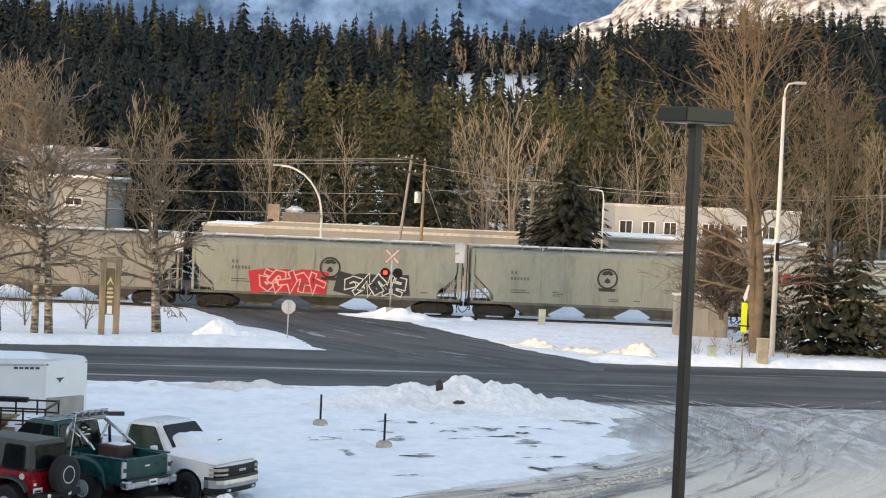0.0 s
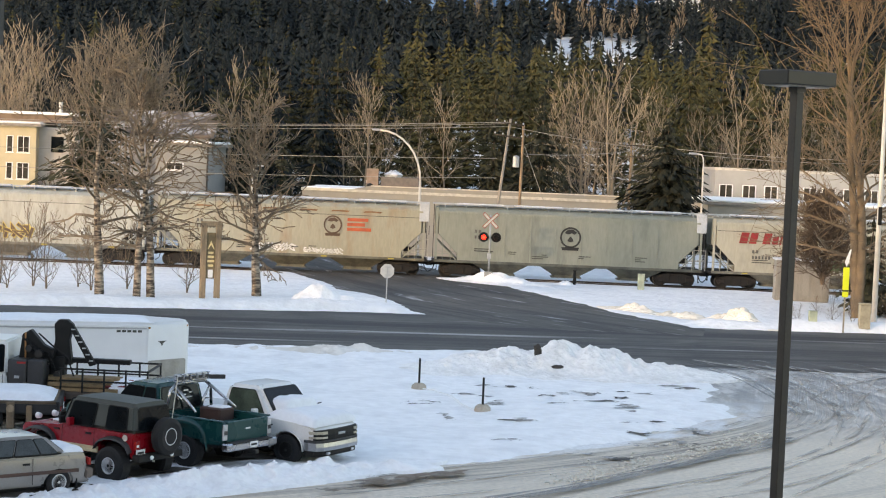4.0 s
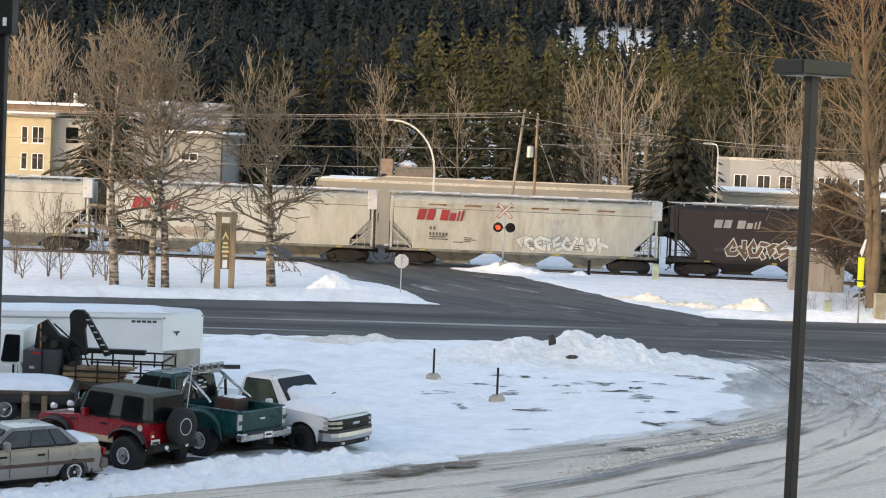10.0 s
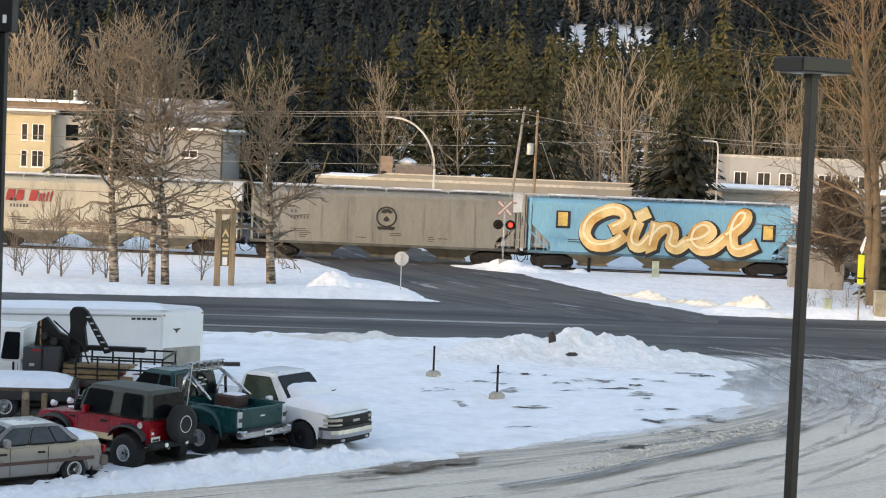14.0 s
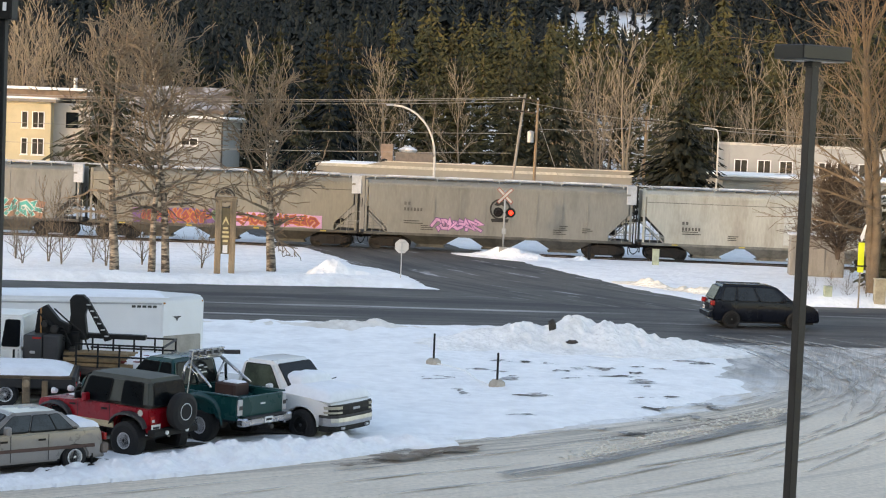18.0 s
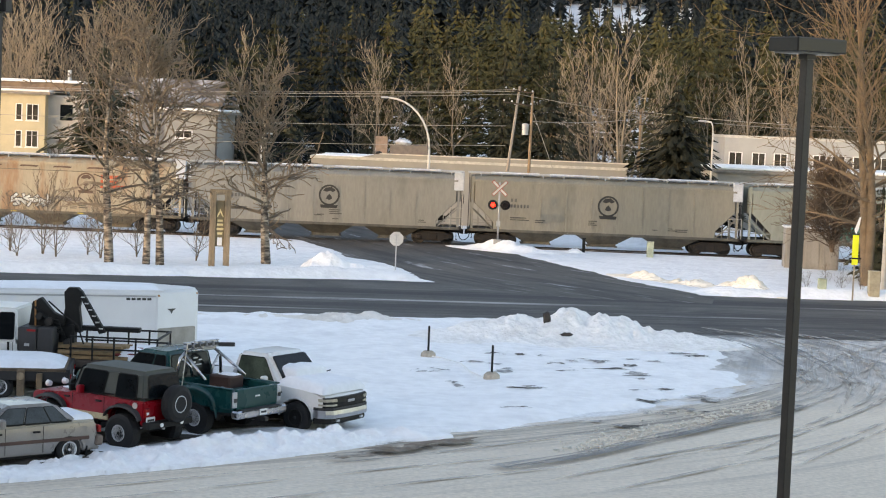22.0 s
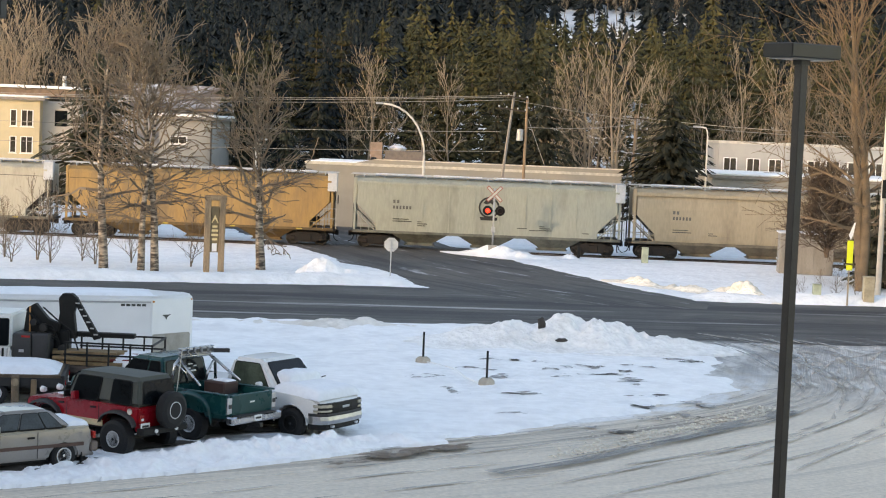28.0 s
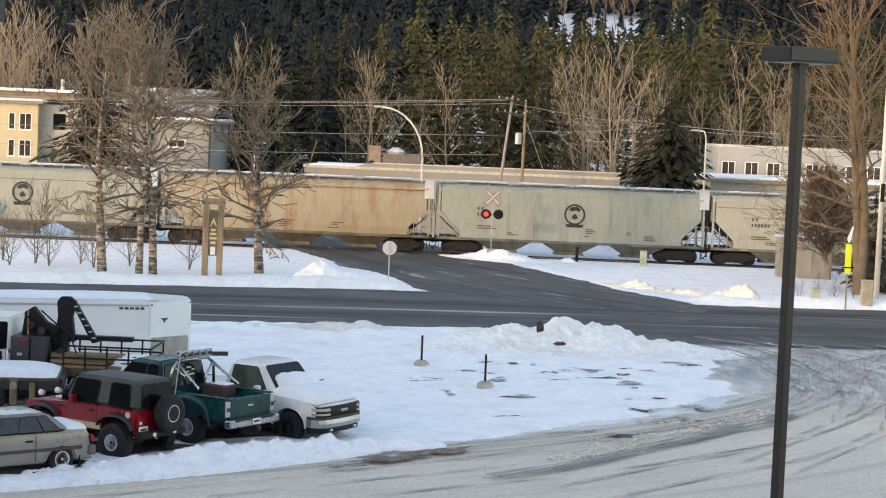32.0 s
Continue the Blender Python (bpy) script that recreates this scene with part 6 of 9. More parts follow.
for k, (x, y, lx) in enumerate(((-0.2, 57.4, 0.5), (0.8, 54.7, 0.22), (1.4, 60.0, 0.35), (3.0, 54.5, 0.35), (2.6, 50.5, 0.22), (8.3, 66.1, 0.45), (8.4, 64.6, 0.4), (5.7, 61.1, 0.4), (5.9, 59.5, 0.5), (6.5, 59.0, 0.35), (6.4, 57.1, 0.4),
                                (5.9, 51.2, 0.35), (4.6, 49.1, 0.45), (5.4, 61.6, 0.3), (6.5, 53.4, 0.35), (7.2, 51.9, 0.3), (4.4, 60.6, 0.25), (4.6, 58.6, 0.3), (7.4, 62.2, 0.3), (6.9, 55.2, 0.3), (8.2, 53.8, 0.3), (3.7, 62.3, 0.3), (2.0, 62.6, 0.3), (2.2, 57.9, 0.25))):
    for q in range(3):
        patch(x + rs4.gauss(0, 0.35) * (q > 0), y + rs4.gauss(0, 0.45) * (q > 0), lx * rs4.uniform(0.5, 1.2), rs4.uniform(0.08, 0.30), k * 1.7 + q * 0.31, (GRITTY, THIN_DIRT, GRITTY)[q], 0.012 + 0.004 * q)
GRAVEL = mat("brown_gravel", (0.16, 0.115, 0.08), 0.9, 0, 0.4, scale=3, bump=0.6, second=(0.24, 0.20, 0.17), amount=0.45)
ragged(GRAVEL, 2.0, 0.36, 0.50)
for x, y, lx, ly, sd in ((-0.5, 43.7, 1.3, 0.42, 301.0), (0.7, 44.9, 0.7, 0.25, 302.4), (-1.7, 42.5, 0.9, 0.30, 303.8)):
    patch(x, y, lx, ly, sd, GRAVEL, 0.06, 0.80)


# ---------------------------------------------------------------- posts, lamps and signs
def lot_post(x, y):
    t = thing("marker_post", pose(x, y, G(x, y)), "black steel marker post in a pale concrete foot", "post", "posts in the lot")
    bm = tube(bmesh.new(), (0, 0, 0.1), (0, 0, 1.02), 0.035, n=10)
    part("post", bm, BLACK, t, smooth=False)
    bm = lathe(bmesh.new(), [(-0.05, 0.0), (-0.05, 0.26), (0.12, 0.24), (0.2, 0.15), (0.2, 0.0)], 14, "z")
    part("foot", bm, mat("pale_concrete", (0.43, 0.385, 0.325), 0.85, 0, 0.25), t, "pale concrete foot")


lot_post(-0.13, 61.1)
lot_post(1.84, 56.4)
bm = bmesh.new()
pts = []
for k in range(15):
    f = k / 14
    x, y = -0.13 + 1.97 * f, 61.1 - 4.7 * f
    pts.append((x + 0.25 * math.sin(f * 5), y, G(x, y) + 0.04))
pipe(bm, pts, 0.02, 6)
tagged(part("cable", bm, WHITE), "pale cable lying on the snow between posts", "cable")


def shoebox_lamp(x, y, top):
    t = thing("parking_lamp", pose(x, y, 0, 0, 0, 34), "dark bronze shoebox lamp on a square steel pole", "street lamp")
    part("pole", bx(-0.045, -0.045, 0.0, 0.045, 0.045, top, bevel=0.006), BRONZE, t)
    part("base_plate", bx(-0.2, -0.2, 0.0, 0.2, 0.2, 0.03, bevel=0.01), BRONZE, t)
    head = part("lamp_head", bx(-0.31, -0.19, top, 0.31, 0.19, top + 0.13, bevel=0.01), mat("lamp_bronze", (0.014, 0.012, 0.011), 0.35, 0.1, 0.15, bump=0), t)
    part("lens", bx(-0.26, -0.15, top - 0.012, 0.26, 0.15, top + 0.002), mat("lamp_lens", (0.3, 0.3, 0.28), 0.3), head, "dull glass lens")
    part("neck", bx(-0.055, -0.055, top - 0.06, 0.055, 0.055, top - 0.013), BRONZE, t)


shoebox_lamp(3.29, 17.0, 8.60)

# the tall sign at the left edge
t = thing("pylon_sign", pose(-3.86, 16.0, 0), "black pylon with an orange sign box", "sign")
part("pylon", bx(-0.07, -0.07, 0.0, 0.07, 0.07, 8.62, bevel=0.01), BLACK, t)
part("sign_box", bx(-1.9, -0.12, 8.62, 0.135, 0.12, 9.9, bevel=0.01), BLACK, t)
part("sign_face", bx(-1.85, -0.135, 8.70, -0.02, -0.122, 9.85), mat("orange_panel", (0.55, 0.13, 0.05), 0.5), t, "orange panel")
part("small_plate", bx(0.06, -0.135, 8.69, 0.09, -0.122, 8.76), WHITE, t)


def street_lamp(x, y, top, reach, label, arc=False, base=0.0):
    t = thing("street_lamp", pose(x, y, base), label, "street lamp", "street lamps")
    bm = bmesh.new()
    if arc:
        tube(bm, (0, 0, 0), (0, 0, top * 0.62), 0.10, 0.085, 10)
        part("pole", bm, PALE_POLE, t, smooth=True)
        bm = bmesh.new()
        pts = [(-reach * (1 - math.cos(a)), 0, top * 0.62 + top * 0.38 * math.sin(a)) for a in [math.pi / 2 * k / 8 for k in range(9)]]
        pipe(bm, pts, 0.07, 8)
        part("arm", bm, PALE_POLE, t, smooth=True)
    else:
        tube(bm, (0, 0, 0), (0, 0, top - 0.7), 0.15 if top > 10 else 0.08, 0.08 if top > 10 else 0.06, 10)
        part("pole", bm, PALE_POLE, t, smooth=True)
        bm = bmesh.new()
        pipe(bm, [(0, 0, top - 0.7), (0.05, 0, top - 0.3), (0.2, 0, top - 0.05), (abs(reach), 0, top)] if reach > 0 else [(0, 0, top - 0.7), (-0.05, 0, top - 0.3), (-0.15, 0, top - 0.05), (reach, 0, top)], 0.05, 8)
        part("arm", bm, PALE_POLE, t, smooth=True)
    s = 1 if reach > 0 and not arc else -1
    x0 = -reach if arc else reach
    part("luminaire", bx(min(x0, x0 + s * 0.55), -0.13, top - 0.06, max(x0, x0 + s * 0.55), 0.13, top + 0.08, bevel=0.04), GALV, t)
    part("base_plate", bx(-0.22, -0.22, 0, 0.22, 0.22, 0.05), GALV, t)
    if top > 10:
        part("hand_hole", bx(-0.09, -0.17, 5.2, 0.09, -0.12, 6.1), BLACK, t)


street_lamp(21.95, 91.0, 14.0, 0.5, "tall pale steel highway lamp beside the road")
street_lamp(-0.8, 132.0, 9.25, 3.0, "pale curved-arm street lamp behind the railway", True)
street_lamp(18.9, 130.0, 8.5, -0.5, "pale street lamp with a short hooked arm")
street_lamp(-14.0, 146.0, 6.2, 0.3, "pale street lamp behind the railway")

# stop sign, seen from behind
t = thing("stop_sign", pose(-2.06, 95.0, G(-2.06, 95) - 0.14), "back of an octagonal stop sign on a steel post", "traffic sign")
part("post", bx(-0.03, -0.02, -0.2, 0.03, 0.02, 2.0), GALV, t)
bm = bmesh.new()
prism(bm, [(0.38 * math.cos(math.pi / 8 + k * math.pi / 4), 1.75 + 0.38 * math.sin(math.pi / 8 + k * math.pi / 4)) for k in range(8)], 0.02, 0.035)
part("sign_plate", bm, mat("bare_aluminium", (0.55, 0.55, 0.54), 0.5, 0.5, 0.1), t, "bare aluminium back")
for z in (1.55, 1.95):
    part("bracket", bx(-0.12, -0.03, z - 0.02, 0.12, 0.02, z + 0.02), GALV, t)

# trail sign of two timber posts
t = thing("trail_sign", pose(-10.8, 93.2, G(-10.8, 93.2), 0, 0, 12), "weathered timber trail sign with a carved plaque", "sign")
for x in (-0.44, 0.28):
    part("post", bx(x - 0.15, -0.13, -0.2, x + 0.15, 0.13, 3.75, bevel=0.03), WOOD, t)
part("cross_beam", bx(-0.62, -0.11, 3.6, 0.46, 0.11, 3.86, bevel=0.03), WOOD, t)
plq = part("plaque", bx(-0.29, -0.05, 1.0, 0.13, 0.05, 3.3, bevel=0.02), mat("dark_plaque", (0.19, 0.14, 0.075), 0.7), t)
GILT = mat("yellow_lettering", (0.72, 0.58, 0.30), 0.6)
part("peak_emblem", prism(bmesh.new(), [(-0.27, 2.45), (-0.08, 2.9), (0.11, 2.45), (0.03, 2.5), (-0.08, 2.7), (-0.19, 2.5)], -0.068, -0.052), GILT, plq)
for k, (z, w) in enumerate(((2.24, 0.26), (2.04, 0.32), (1.82, 0.36), (1.60, 0.26))):
    part("writing_bar", bx(-0.08 - w / 2, -0.068, z, -0.08 + w / 2, -0.052, z + 0.11), GILT, plq)
part("writing_bar", bx(-0.2, -0.068, 1.05, 0.04, -0.052, 1.45), WHITE, plq)


# ---------------------------------------------------------------- level crossing signals
RED_GLOW = mat("red_lamp_glow", (0.8, 0.05, 0.02), 0.4, vary=0.05, bump=0, emit=((1.0, 0.016, 0.010), 3.2))
CROSSBUCK = mat("crossbuck_red_edge", (0.34, 0.085, 0.065), 0.5)
FLASHERS = []


def crossing_signal(x, y, turn, base=0.0, label="railway crossing signal with red lamps and crossbuck"):
    t = thing("crossing_signal", pose(x, y, base, 0, 0, turn), label, "railway signal", "crossing signals")
    part("mast", tube(bmesh.new(), (0, 0, 0), (0, 0, 3.6), 0.055, n=10), GALV, t, smooth=True)
    part("foundation", bx(-0.25, -0.25, -0.3, 0.25, 0.25, 0.12, bevel=0.03), mat("concrete", (0.35, 0.34, 0.32), 0.85), t)
    for a in (45, -45):
        m = Matrix.Translation((0, -0.08 if a > 0 else -0.095, 3.24)) @ pose(0, 0, 0, 0, a, 0)
        arm = part("crossbuck_arm", bx(-0.62, -0.006, -0.105, 0.62, 0.006, 0.105, m=m), CROSSBUCK, t, "white crossbuck arm edged in red")
        part("white_face", bx(-0.57, -0.0115, -0.065, 0.57, -0.007, 0.065, m=m), mat("crossbuck_white", (0.50, 0.49, 0.46), 0.5), arm)
    part("cross_bar", bx(-0.5, -0.03, 2.18, 0.5, 0.03, 2.26), BLACK, t)
    for s in (-1, 1):
        hx = s * 0.38
        hood = lathe(bmesh.new(), [(0.0, 0.0), (0.0, 0.17), (-0.03, 0.17), (-0.26, 0.16), (-0.26, 0.15), (-0.02, 0.15), (-0.02, 0.0)], 20, "y")
        for v in hood.verts:
            v.co += Vector((hx, 0, 2.22))
        h = part("lamp_hood", hood, BLACK, t)
        bm = tube(bmesh.new(), (hx, 0.012, 2.22), (hx, 0.0, 2.22), 0.30, n=24)
        part("backing_disc", bm, BLACK, t)
        bm = bmesh.new()
        rings = [[bm.verts.new((0.14 * math.cos(2 * math.pi * i / 20), yy, 0.14 * math.sin(2 * math.pi * i / 20))) for i in range(20)] for yy in (-0.004, 0.004)]
        f1 = bm.faces.new(rings[0])
        f2 = bm.faces.new(rings[1][::-1])
        for i in range(20):
            bm.faces.new((rings[0][i], rings[1][i], rings[1][(i + 1) % 20], rings[0][(i + 1) % 20])).material_index = 1
        f2.material_index = 1
        d = part("flasher_disc", bm, [RED_GLOW, BLACK], t, "red flasher disc, dark on its back", m=pose(hx, -0.16, 2.22))
        FLASHERS.append((d, s, hx))
    part("relay_box", bx(-0.12, -0.1, 0.9, 0.12, 0.1, 1.25, bevel=0.02), GALV, t)


crossing_signal(3.7, 113.4, 0, 0.60)
crossing_signal(-14.0, 123.5, -8, 0.55)

# relay cabinet, marker, pedestals
t = thing("relay_cabinet", pose(21.9, 109.0, G(21.9, 109), 0, 0, -6), "grey ribbed steel relay cabinet beside the rails", "cabinet")
part("body", bx(-1.55, -0.9, 0, 1.55, 0.9, 2.35, bevel=0.03), mat("cabinet_grey", (0.30, 0.28, 0.25), 0.6, 0.1, 0.25, stretch=(1, 1, 0.2)), t)
part("roof", bx(-1.65, -1.0, 2.35, 1.65, 1.0, 2.45, bevel=0.02), ROOF_SNOW, t)
for k in range(9):
    part("rib", bx(-1.4 + k * 0.35 - 0.03, -0.93, 0.1, -1.4 + k * 0.35 + 0.03, -0.9, 2.3), MATS["cabinet_grey"], t)
part("door", bx(-0.42, -0.95, 0.15, 0.42, -0.932, 2.15, bevel=0.006), MATS["cabinet_grey"], t)
HIVIS = mat("fluorescent_yellow", (0.75, 0.80, 0.03), 0.5, vary=0.06)
t = thing("marker_sign", pose(20.0, 88.9, G(20, 88.9)), "fluorescent yellow marker post with a white arrow", "traffic sign")
part("post", bx(-0.035, -0.03, -0.2, 0.035, 0.03, 3.0), mat("grey_post", (0.30, 0.26, 0.20), 0.7), t)
part("sleeve", bx(-0.15, -0.05, 2.05, 0.15, -0.032, 3.15, bevel=0.01), HIVIS, t, "fluorescent yellow sleeve")
part("dark_bar", bx(-0.3, -0.06, 2.0, 0.3, -0.051, 2.06), BLACK, t)
part("lower_plate", bx(-0.15, -0.05, 1.72, 0.15, -0.032, 1.99, bevel=0.01), HIVIS, t)
part("arrow", prism(bmesh.new(), [(-0.1, 3.4), (0.0, 3.18), (0.1, 3.42), (0.2, 4.02), (0.12, 4.0)], -0.05, -0.035), WHITE, t)
GREENISH = mat("pale_green_steel", (0.40, 0.45, 0.34), 0.6)
for x, y, w, h, lab in ((12.9, 112.3, 0.2, 0.95, "pale green cable pedestal in the snow"), (18.7, 89.8, 0.2, 0.5, "pale green utility pedestal at the verge"), (21.15, 89.6, 0.27, 1.15, "pale beige utility box at the verge")):
    t = thing("utility_box", pose(x, y, G(x, y)), lab, "utility box", "utility boxes")
    mt = GREENISH if h < 1.1 else mat("beige_steel", (0.42, 0.37, 0.27), 0.6)
    part("body", bx(-w, -w * 0.7, -0.1, w, w * 0.7, h * 0.93, bevel=0.03), mt, t)
    part("lid", bx(-w * 1.06, -w * 0.78, h * 0.93, w * 1.06, w * 0.78, h, bevel=0.02), mt, t)
t = thing("signal_post", pose(9.0, 113.9, 0), "short black signal post beside the rails", "post")
part("post", bx(-0.09, -0.09, -0.1, 0.09, 0.09, 0.95, bevel=0.02), BLACK, t)
part("cap", bx(-0.12, -0.12, 0.95, 0.12, 0.12, 1.0), BLACK, t)


# ---------------------------------------------------------------- utility poles and wires
def utility_pole(x, y, top, lean, arm, can=False):
    t = thing("utility_pole", pose(x, y, 0, 0, lean, 0), "brown timber utility pole with cross-arm", "utility pole", "utility poles")
    part("pole", tube(bmesh.new(), (0, 0, -0.3), (0, 0, top), 0.13, 0.09, 12), POLE_WOOD if arm != 2 or x > 10 else mat("grey_pole_wood", (0.30, 0.26, 0.22), 0.85, 0, 0.35, stretch=(4, 4, 0.3), scale=4), t, smooth=True)
    for k in range(arm):
        z = top - 0.4 - 0.9 * k
        part("cross_arm", bx(-1.0, -0.15, z, 1.0, -0.06, z + 0.09, bevel=0.01), MATS["creosote_tie"], t)
        for i in (-0.95, -0.4, 0.4, 0.95):
            part("insulator", lathe(bmesh.new(), [(0, 0.0), (0, 0.05), (0.06, 0.07), (0.12, 0.04), (0.14, 0.0)], 8, "z"), GALV, t, m=pose(i, -0.11, z + 0.12))
    if can:
        bm = lathe(bmesh.new(), [(0, 0.0), (0, 0.24), (0.75, 0.24), (0.82, 0.18), (0.86, 0.0)], 16, "z")
        part("transformer", bm, GALV, t, "grey transformer can", m=pose(-0.42, -0.1, top - 3.1))


utility_pole(6.4, 135, 10.1, 0.5, 0, True)
utility_pole(4.35, 133, 10.5, 6.0, 2)
utility_pole(15.95, 150, 9.4, 0, 2)
utility_pole(-45, 134, 10.0, 0, 1)
utility_pole(44, 140, 9.6, 0, 1)
WIRE = mat("weathered_wire", (0.30, 0.28, 0.26), 0.5, 0.3)


def wire(a, b, sag, r=0.025):
    bm = bmesh.new()
    a, b = Vector(a), Vector(b)
    pts = []
    for k in range(25):
        f = k / 24
        p = a.lerp(b, f)
        p.z -= 4 * sag * f * (1 - f)
        pts.append(p)
    pipe(bm, pts, r, 4)
    tagged(part("overhead_wire", bm, WIRE), "sagging overhead power wire", "wire", "overhead wires")


for z, dy in ((10.2, -0.2), (10.1, 0.3), (9.9, 0.8)):
    wire((5.3, 133 + dy, z), (-45, 134 + dy, z - 1.2), 0.5)
wire((4.6, 133, 7.6), (-45, 134, 7.0), 0.3)
wire((4.6, 133, 6.2), (-45, 134, 5.6), 0.3)
wire((5.3, 133, 9.9), (44, 140, 9.2), 1.3)
wire((6.4, 135, 8.0), (15.9, 150, 8.6), 0.2)
wire((15.9, 150, 9.2), (44, 140, 9.3), 0.7)
wire((6.6, 135, 8.6), (8.2, 134.4, 4.5), 0.0)


# ---------------------------------------------------------------- buildings
def wall_mat(key, c):
    return mat("stucco_" + key, c, 0.85, 0, 0.1, scale=0.8, bump=0.2)


def building(name, x, y, turn, w, d, h, material, label, roof="flat", windows=(), eave=0.35, snow=True, base=None):
    """Walls, a roof with overhang, framed windows with panes on the front."""
    t = thing(name, pose(x, y, 0 if base is None else base, 0, 0, turn), label, "building")
    part("wall_body", bx(0, 0, -0.5, w, d, h), material, t)
    if roof == "flat":
        part("fascia", bx(-eave, -eave, h, w + eave, d + eave, h + 0.22), mat("roof_fascia", (0.25, 0.22, 0.19), 0.7), t)
        rf = part("roof", bx(-eave + 0.05, -eave + 0.05, h + 0.22, w + eave - 0.05, d + eave - 0.05, h + 0.42, bevel=0.08), SNOW if snow else material, t, "flat roof under snow" if snow else "")
    elif roof == "gable":
        bm = prism(bmesh.new(), [(-eave, h), (d / 2, h + d * 0.28), (d + eave, h), (d + eave, h + 0.25), (d / 2, h + d * 0.28 + 0.28), (-eave, h + 0.25)], -eave, w + eave, "x")
        part("roof", bm, mat("dark_shingle", (0.13, 0.105, 0.09), 0.85, 0, 0.3, scale=0.5, second=(0.60, 0.61, 0.64), amount=0.36), t)
        bm = prism(bmesh.new(), [(0, h - 0.01), (d, h - 0.01), (d / 2, h + d * 0.28 - 0.02)], 0.02, w - 0.02, "x")
        part("gable", bm, material, t)
    elif roof == "parapet":
        part("parapet", bx(-0.08, -0.08, h - 0.12, w + 0.08, d + 0.08, h + 0.08), mat("parapet_cap", (0.55, 0.52, 0.46), 0.7), t)
    for (wx, wz, ww, wh, n) in windows:
        win = part("window", bx(wx - ww / 2 - 0.05, -0.05, wz - 0.05, wx + ww / 2 + 0.05, -0.003, wz + wh + 0.05), WHITE, t, "white-framed window")
        for k in range(n):
            a = wx - ww / 2 + ww * k / n + 0.03
            part("pane", bx(a, -0.058, wz, a + ww / n - 0.06, -0.052, wz + wh), mat("house_window_glass", (0.055, 0.05, 0.042), 0.12, 0, 0.5, scale=0.9, bump=0, spec=0.3), win)
        part("sill", bx(wx - ww / 2 - 0.12, -0.13, wz - 0.14, wx + ww / 2 + 0.12, -0.004, wz - 0.075), WHITE, win)
    return t


YELLOW_WALL = wall_mat("yellow", (0.50, 0.435, 0.29))
WHITE_WALL = wall_mat("white", (0.30, 0.295, 0.28))
BEIGE_WALL = wall_mat("beige", (0.30, 0.28, 0.245))
t = building("apartment_house", -52, 165, 0, 17.0, 8, 8.6, YELLOW_WALL, "two-storey cream stucco apartment house in sun", "flat",
             [(w, z, 0.5 if w in (14.7, 10.7) else 1.0, 1.35, 1 if w in (14.7, 10.7) else 2) for z in (4.0, 6.35) for w in (2.5, 6.5, 10.7, 11.9, 14.7, 15.9)], 0.5)
part("upper_wall", bx(-0.1, 1.5, 9.02, 19.8, 8.0, 9.7), mat("brown_shingle_wall", (0.20, 0.14, 0.10), 0.85), t)
part("upper_roof", bx(-0.4, 1.2, 9.7, 20.1, 8.3, 9.95, bevel=0.06), SNOW, t)
# The house's right face, drawn square-on with its shade put into the grey.
part("annex_wall", bx(17.0, 1.2, -0.5, 20.4, 8.0, 8.6), wall_mat("grey", (0.42, 0.39, 0.35)), t)
part("annex_window", bx(18.1, 1.14, 6.4, 19.2, 1.2, 7.8), GLASS, t)
part("vent_pipe", tube(bmesh.new(), (18.5, 3, 9.9), (18.5, 3, 10.9), 0.18, n=10), GALV, t)
t = building("white_house", -22.2, 150, -6, 4.2, 7, 7.5, WHITE_WALL, "white stucco house with a snow-covered flat roof", "flat", [(1.6, 5.6, 1.3, 0.5, 2), (1.6, 2.6, 1.2, 0.9, 2)], 0.45)
part("side_board", bx(4.2, -0.12, -0.4, 4.32, 0.0, 7.5), mat("dark_trim", (0.06, 0.055, 0.05), 0.7), t)
t = building("gabled_house", -28.5, 160, -4, 9.5, 7, 8.2, wall_mat("grey_siding", (0.25, 0.255, 0.265)), "pale grey gabled house behind the birches", "gable", [(7.3, 5.8, 0.9, 0.7, 2), (8.5, 5.7, 0.9, 0.7, 2)], 0.4)
t = building("long_shed", -9.6, 139, -1.0, 23.5, 9, 4.75, BEIGE_WALL, "long low beige building behind the railway", "parapet")
part("raised_parapet", bx(5.2, -0.05, 4.7, 23.5, 0.18, 5.1), BEIGE_WALL, t)
part("raised_cap", bx(5.1, -0.1, 5.1, 23.6, 0.24, 5.18), mat("pale_coping", (0.62, 0.57, 0.48), 0.7), t)
part("slanted_parapet", prism(bmesh.new(), [(3.7, 4.83), (5.2, 4.83), (5.2, 5.18)], -0.05, 0.18), BEIGE_WALL, t)
part("roof_snow", bx(0.3, 0.4, 4.75, 23.2, 8.6, 4.9, bevel=0.05), SNOW, t)
part("chimney", bx(4.6, 3, 4.7, 5.5, 3.9, 6.4), mat("brick_red_brown", (0.28, 0.20, 0.15), 0.85), t)
part("roof_unit", bx(5.7, 3, 4.8, 8.6, 5, 5.8, bevel=0.05), mat("roof_unit_brown", (0.16, 0.13, 0.11), 0.7), t)
part("roof_cowl", lathe(bmesh.new(), [(6.1, 0.0), (6.1, 0.6), (6.3, 0.75), (6.55, 0.3), (6.6, 0.0)], 12, "z"), ROOF_SNOW, t, m=pose(6.6, 4, -0.3))
part("roof_ball", lathe(bmesh.new(), [(5.3, 0.0), (5.32, 0.2), (5.5, 0.26), (5.7, 0.2), (5.76, 0.0)], 12, "z"), BLACK, t, m=pose(5.0, 0.4, -0.42))
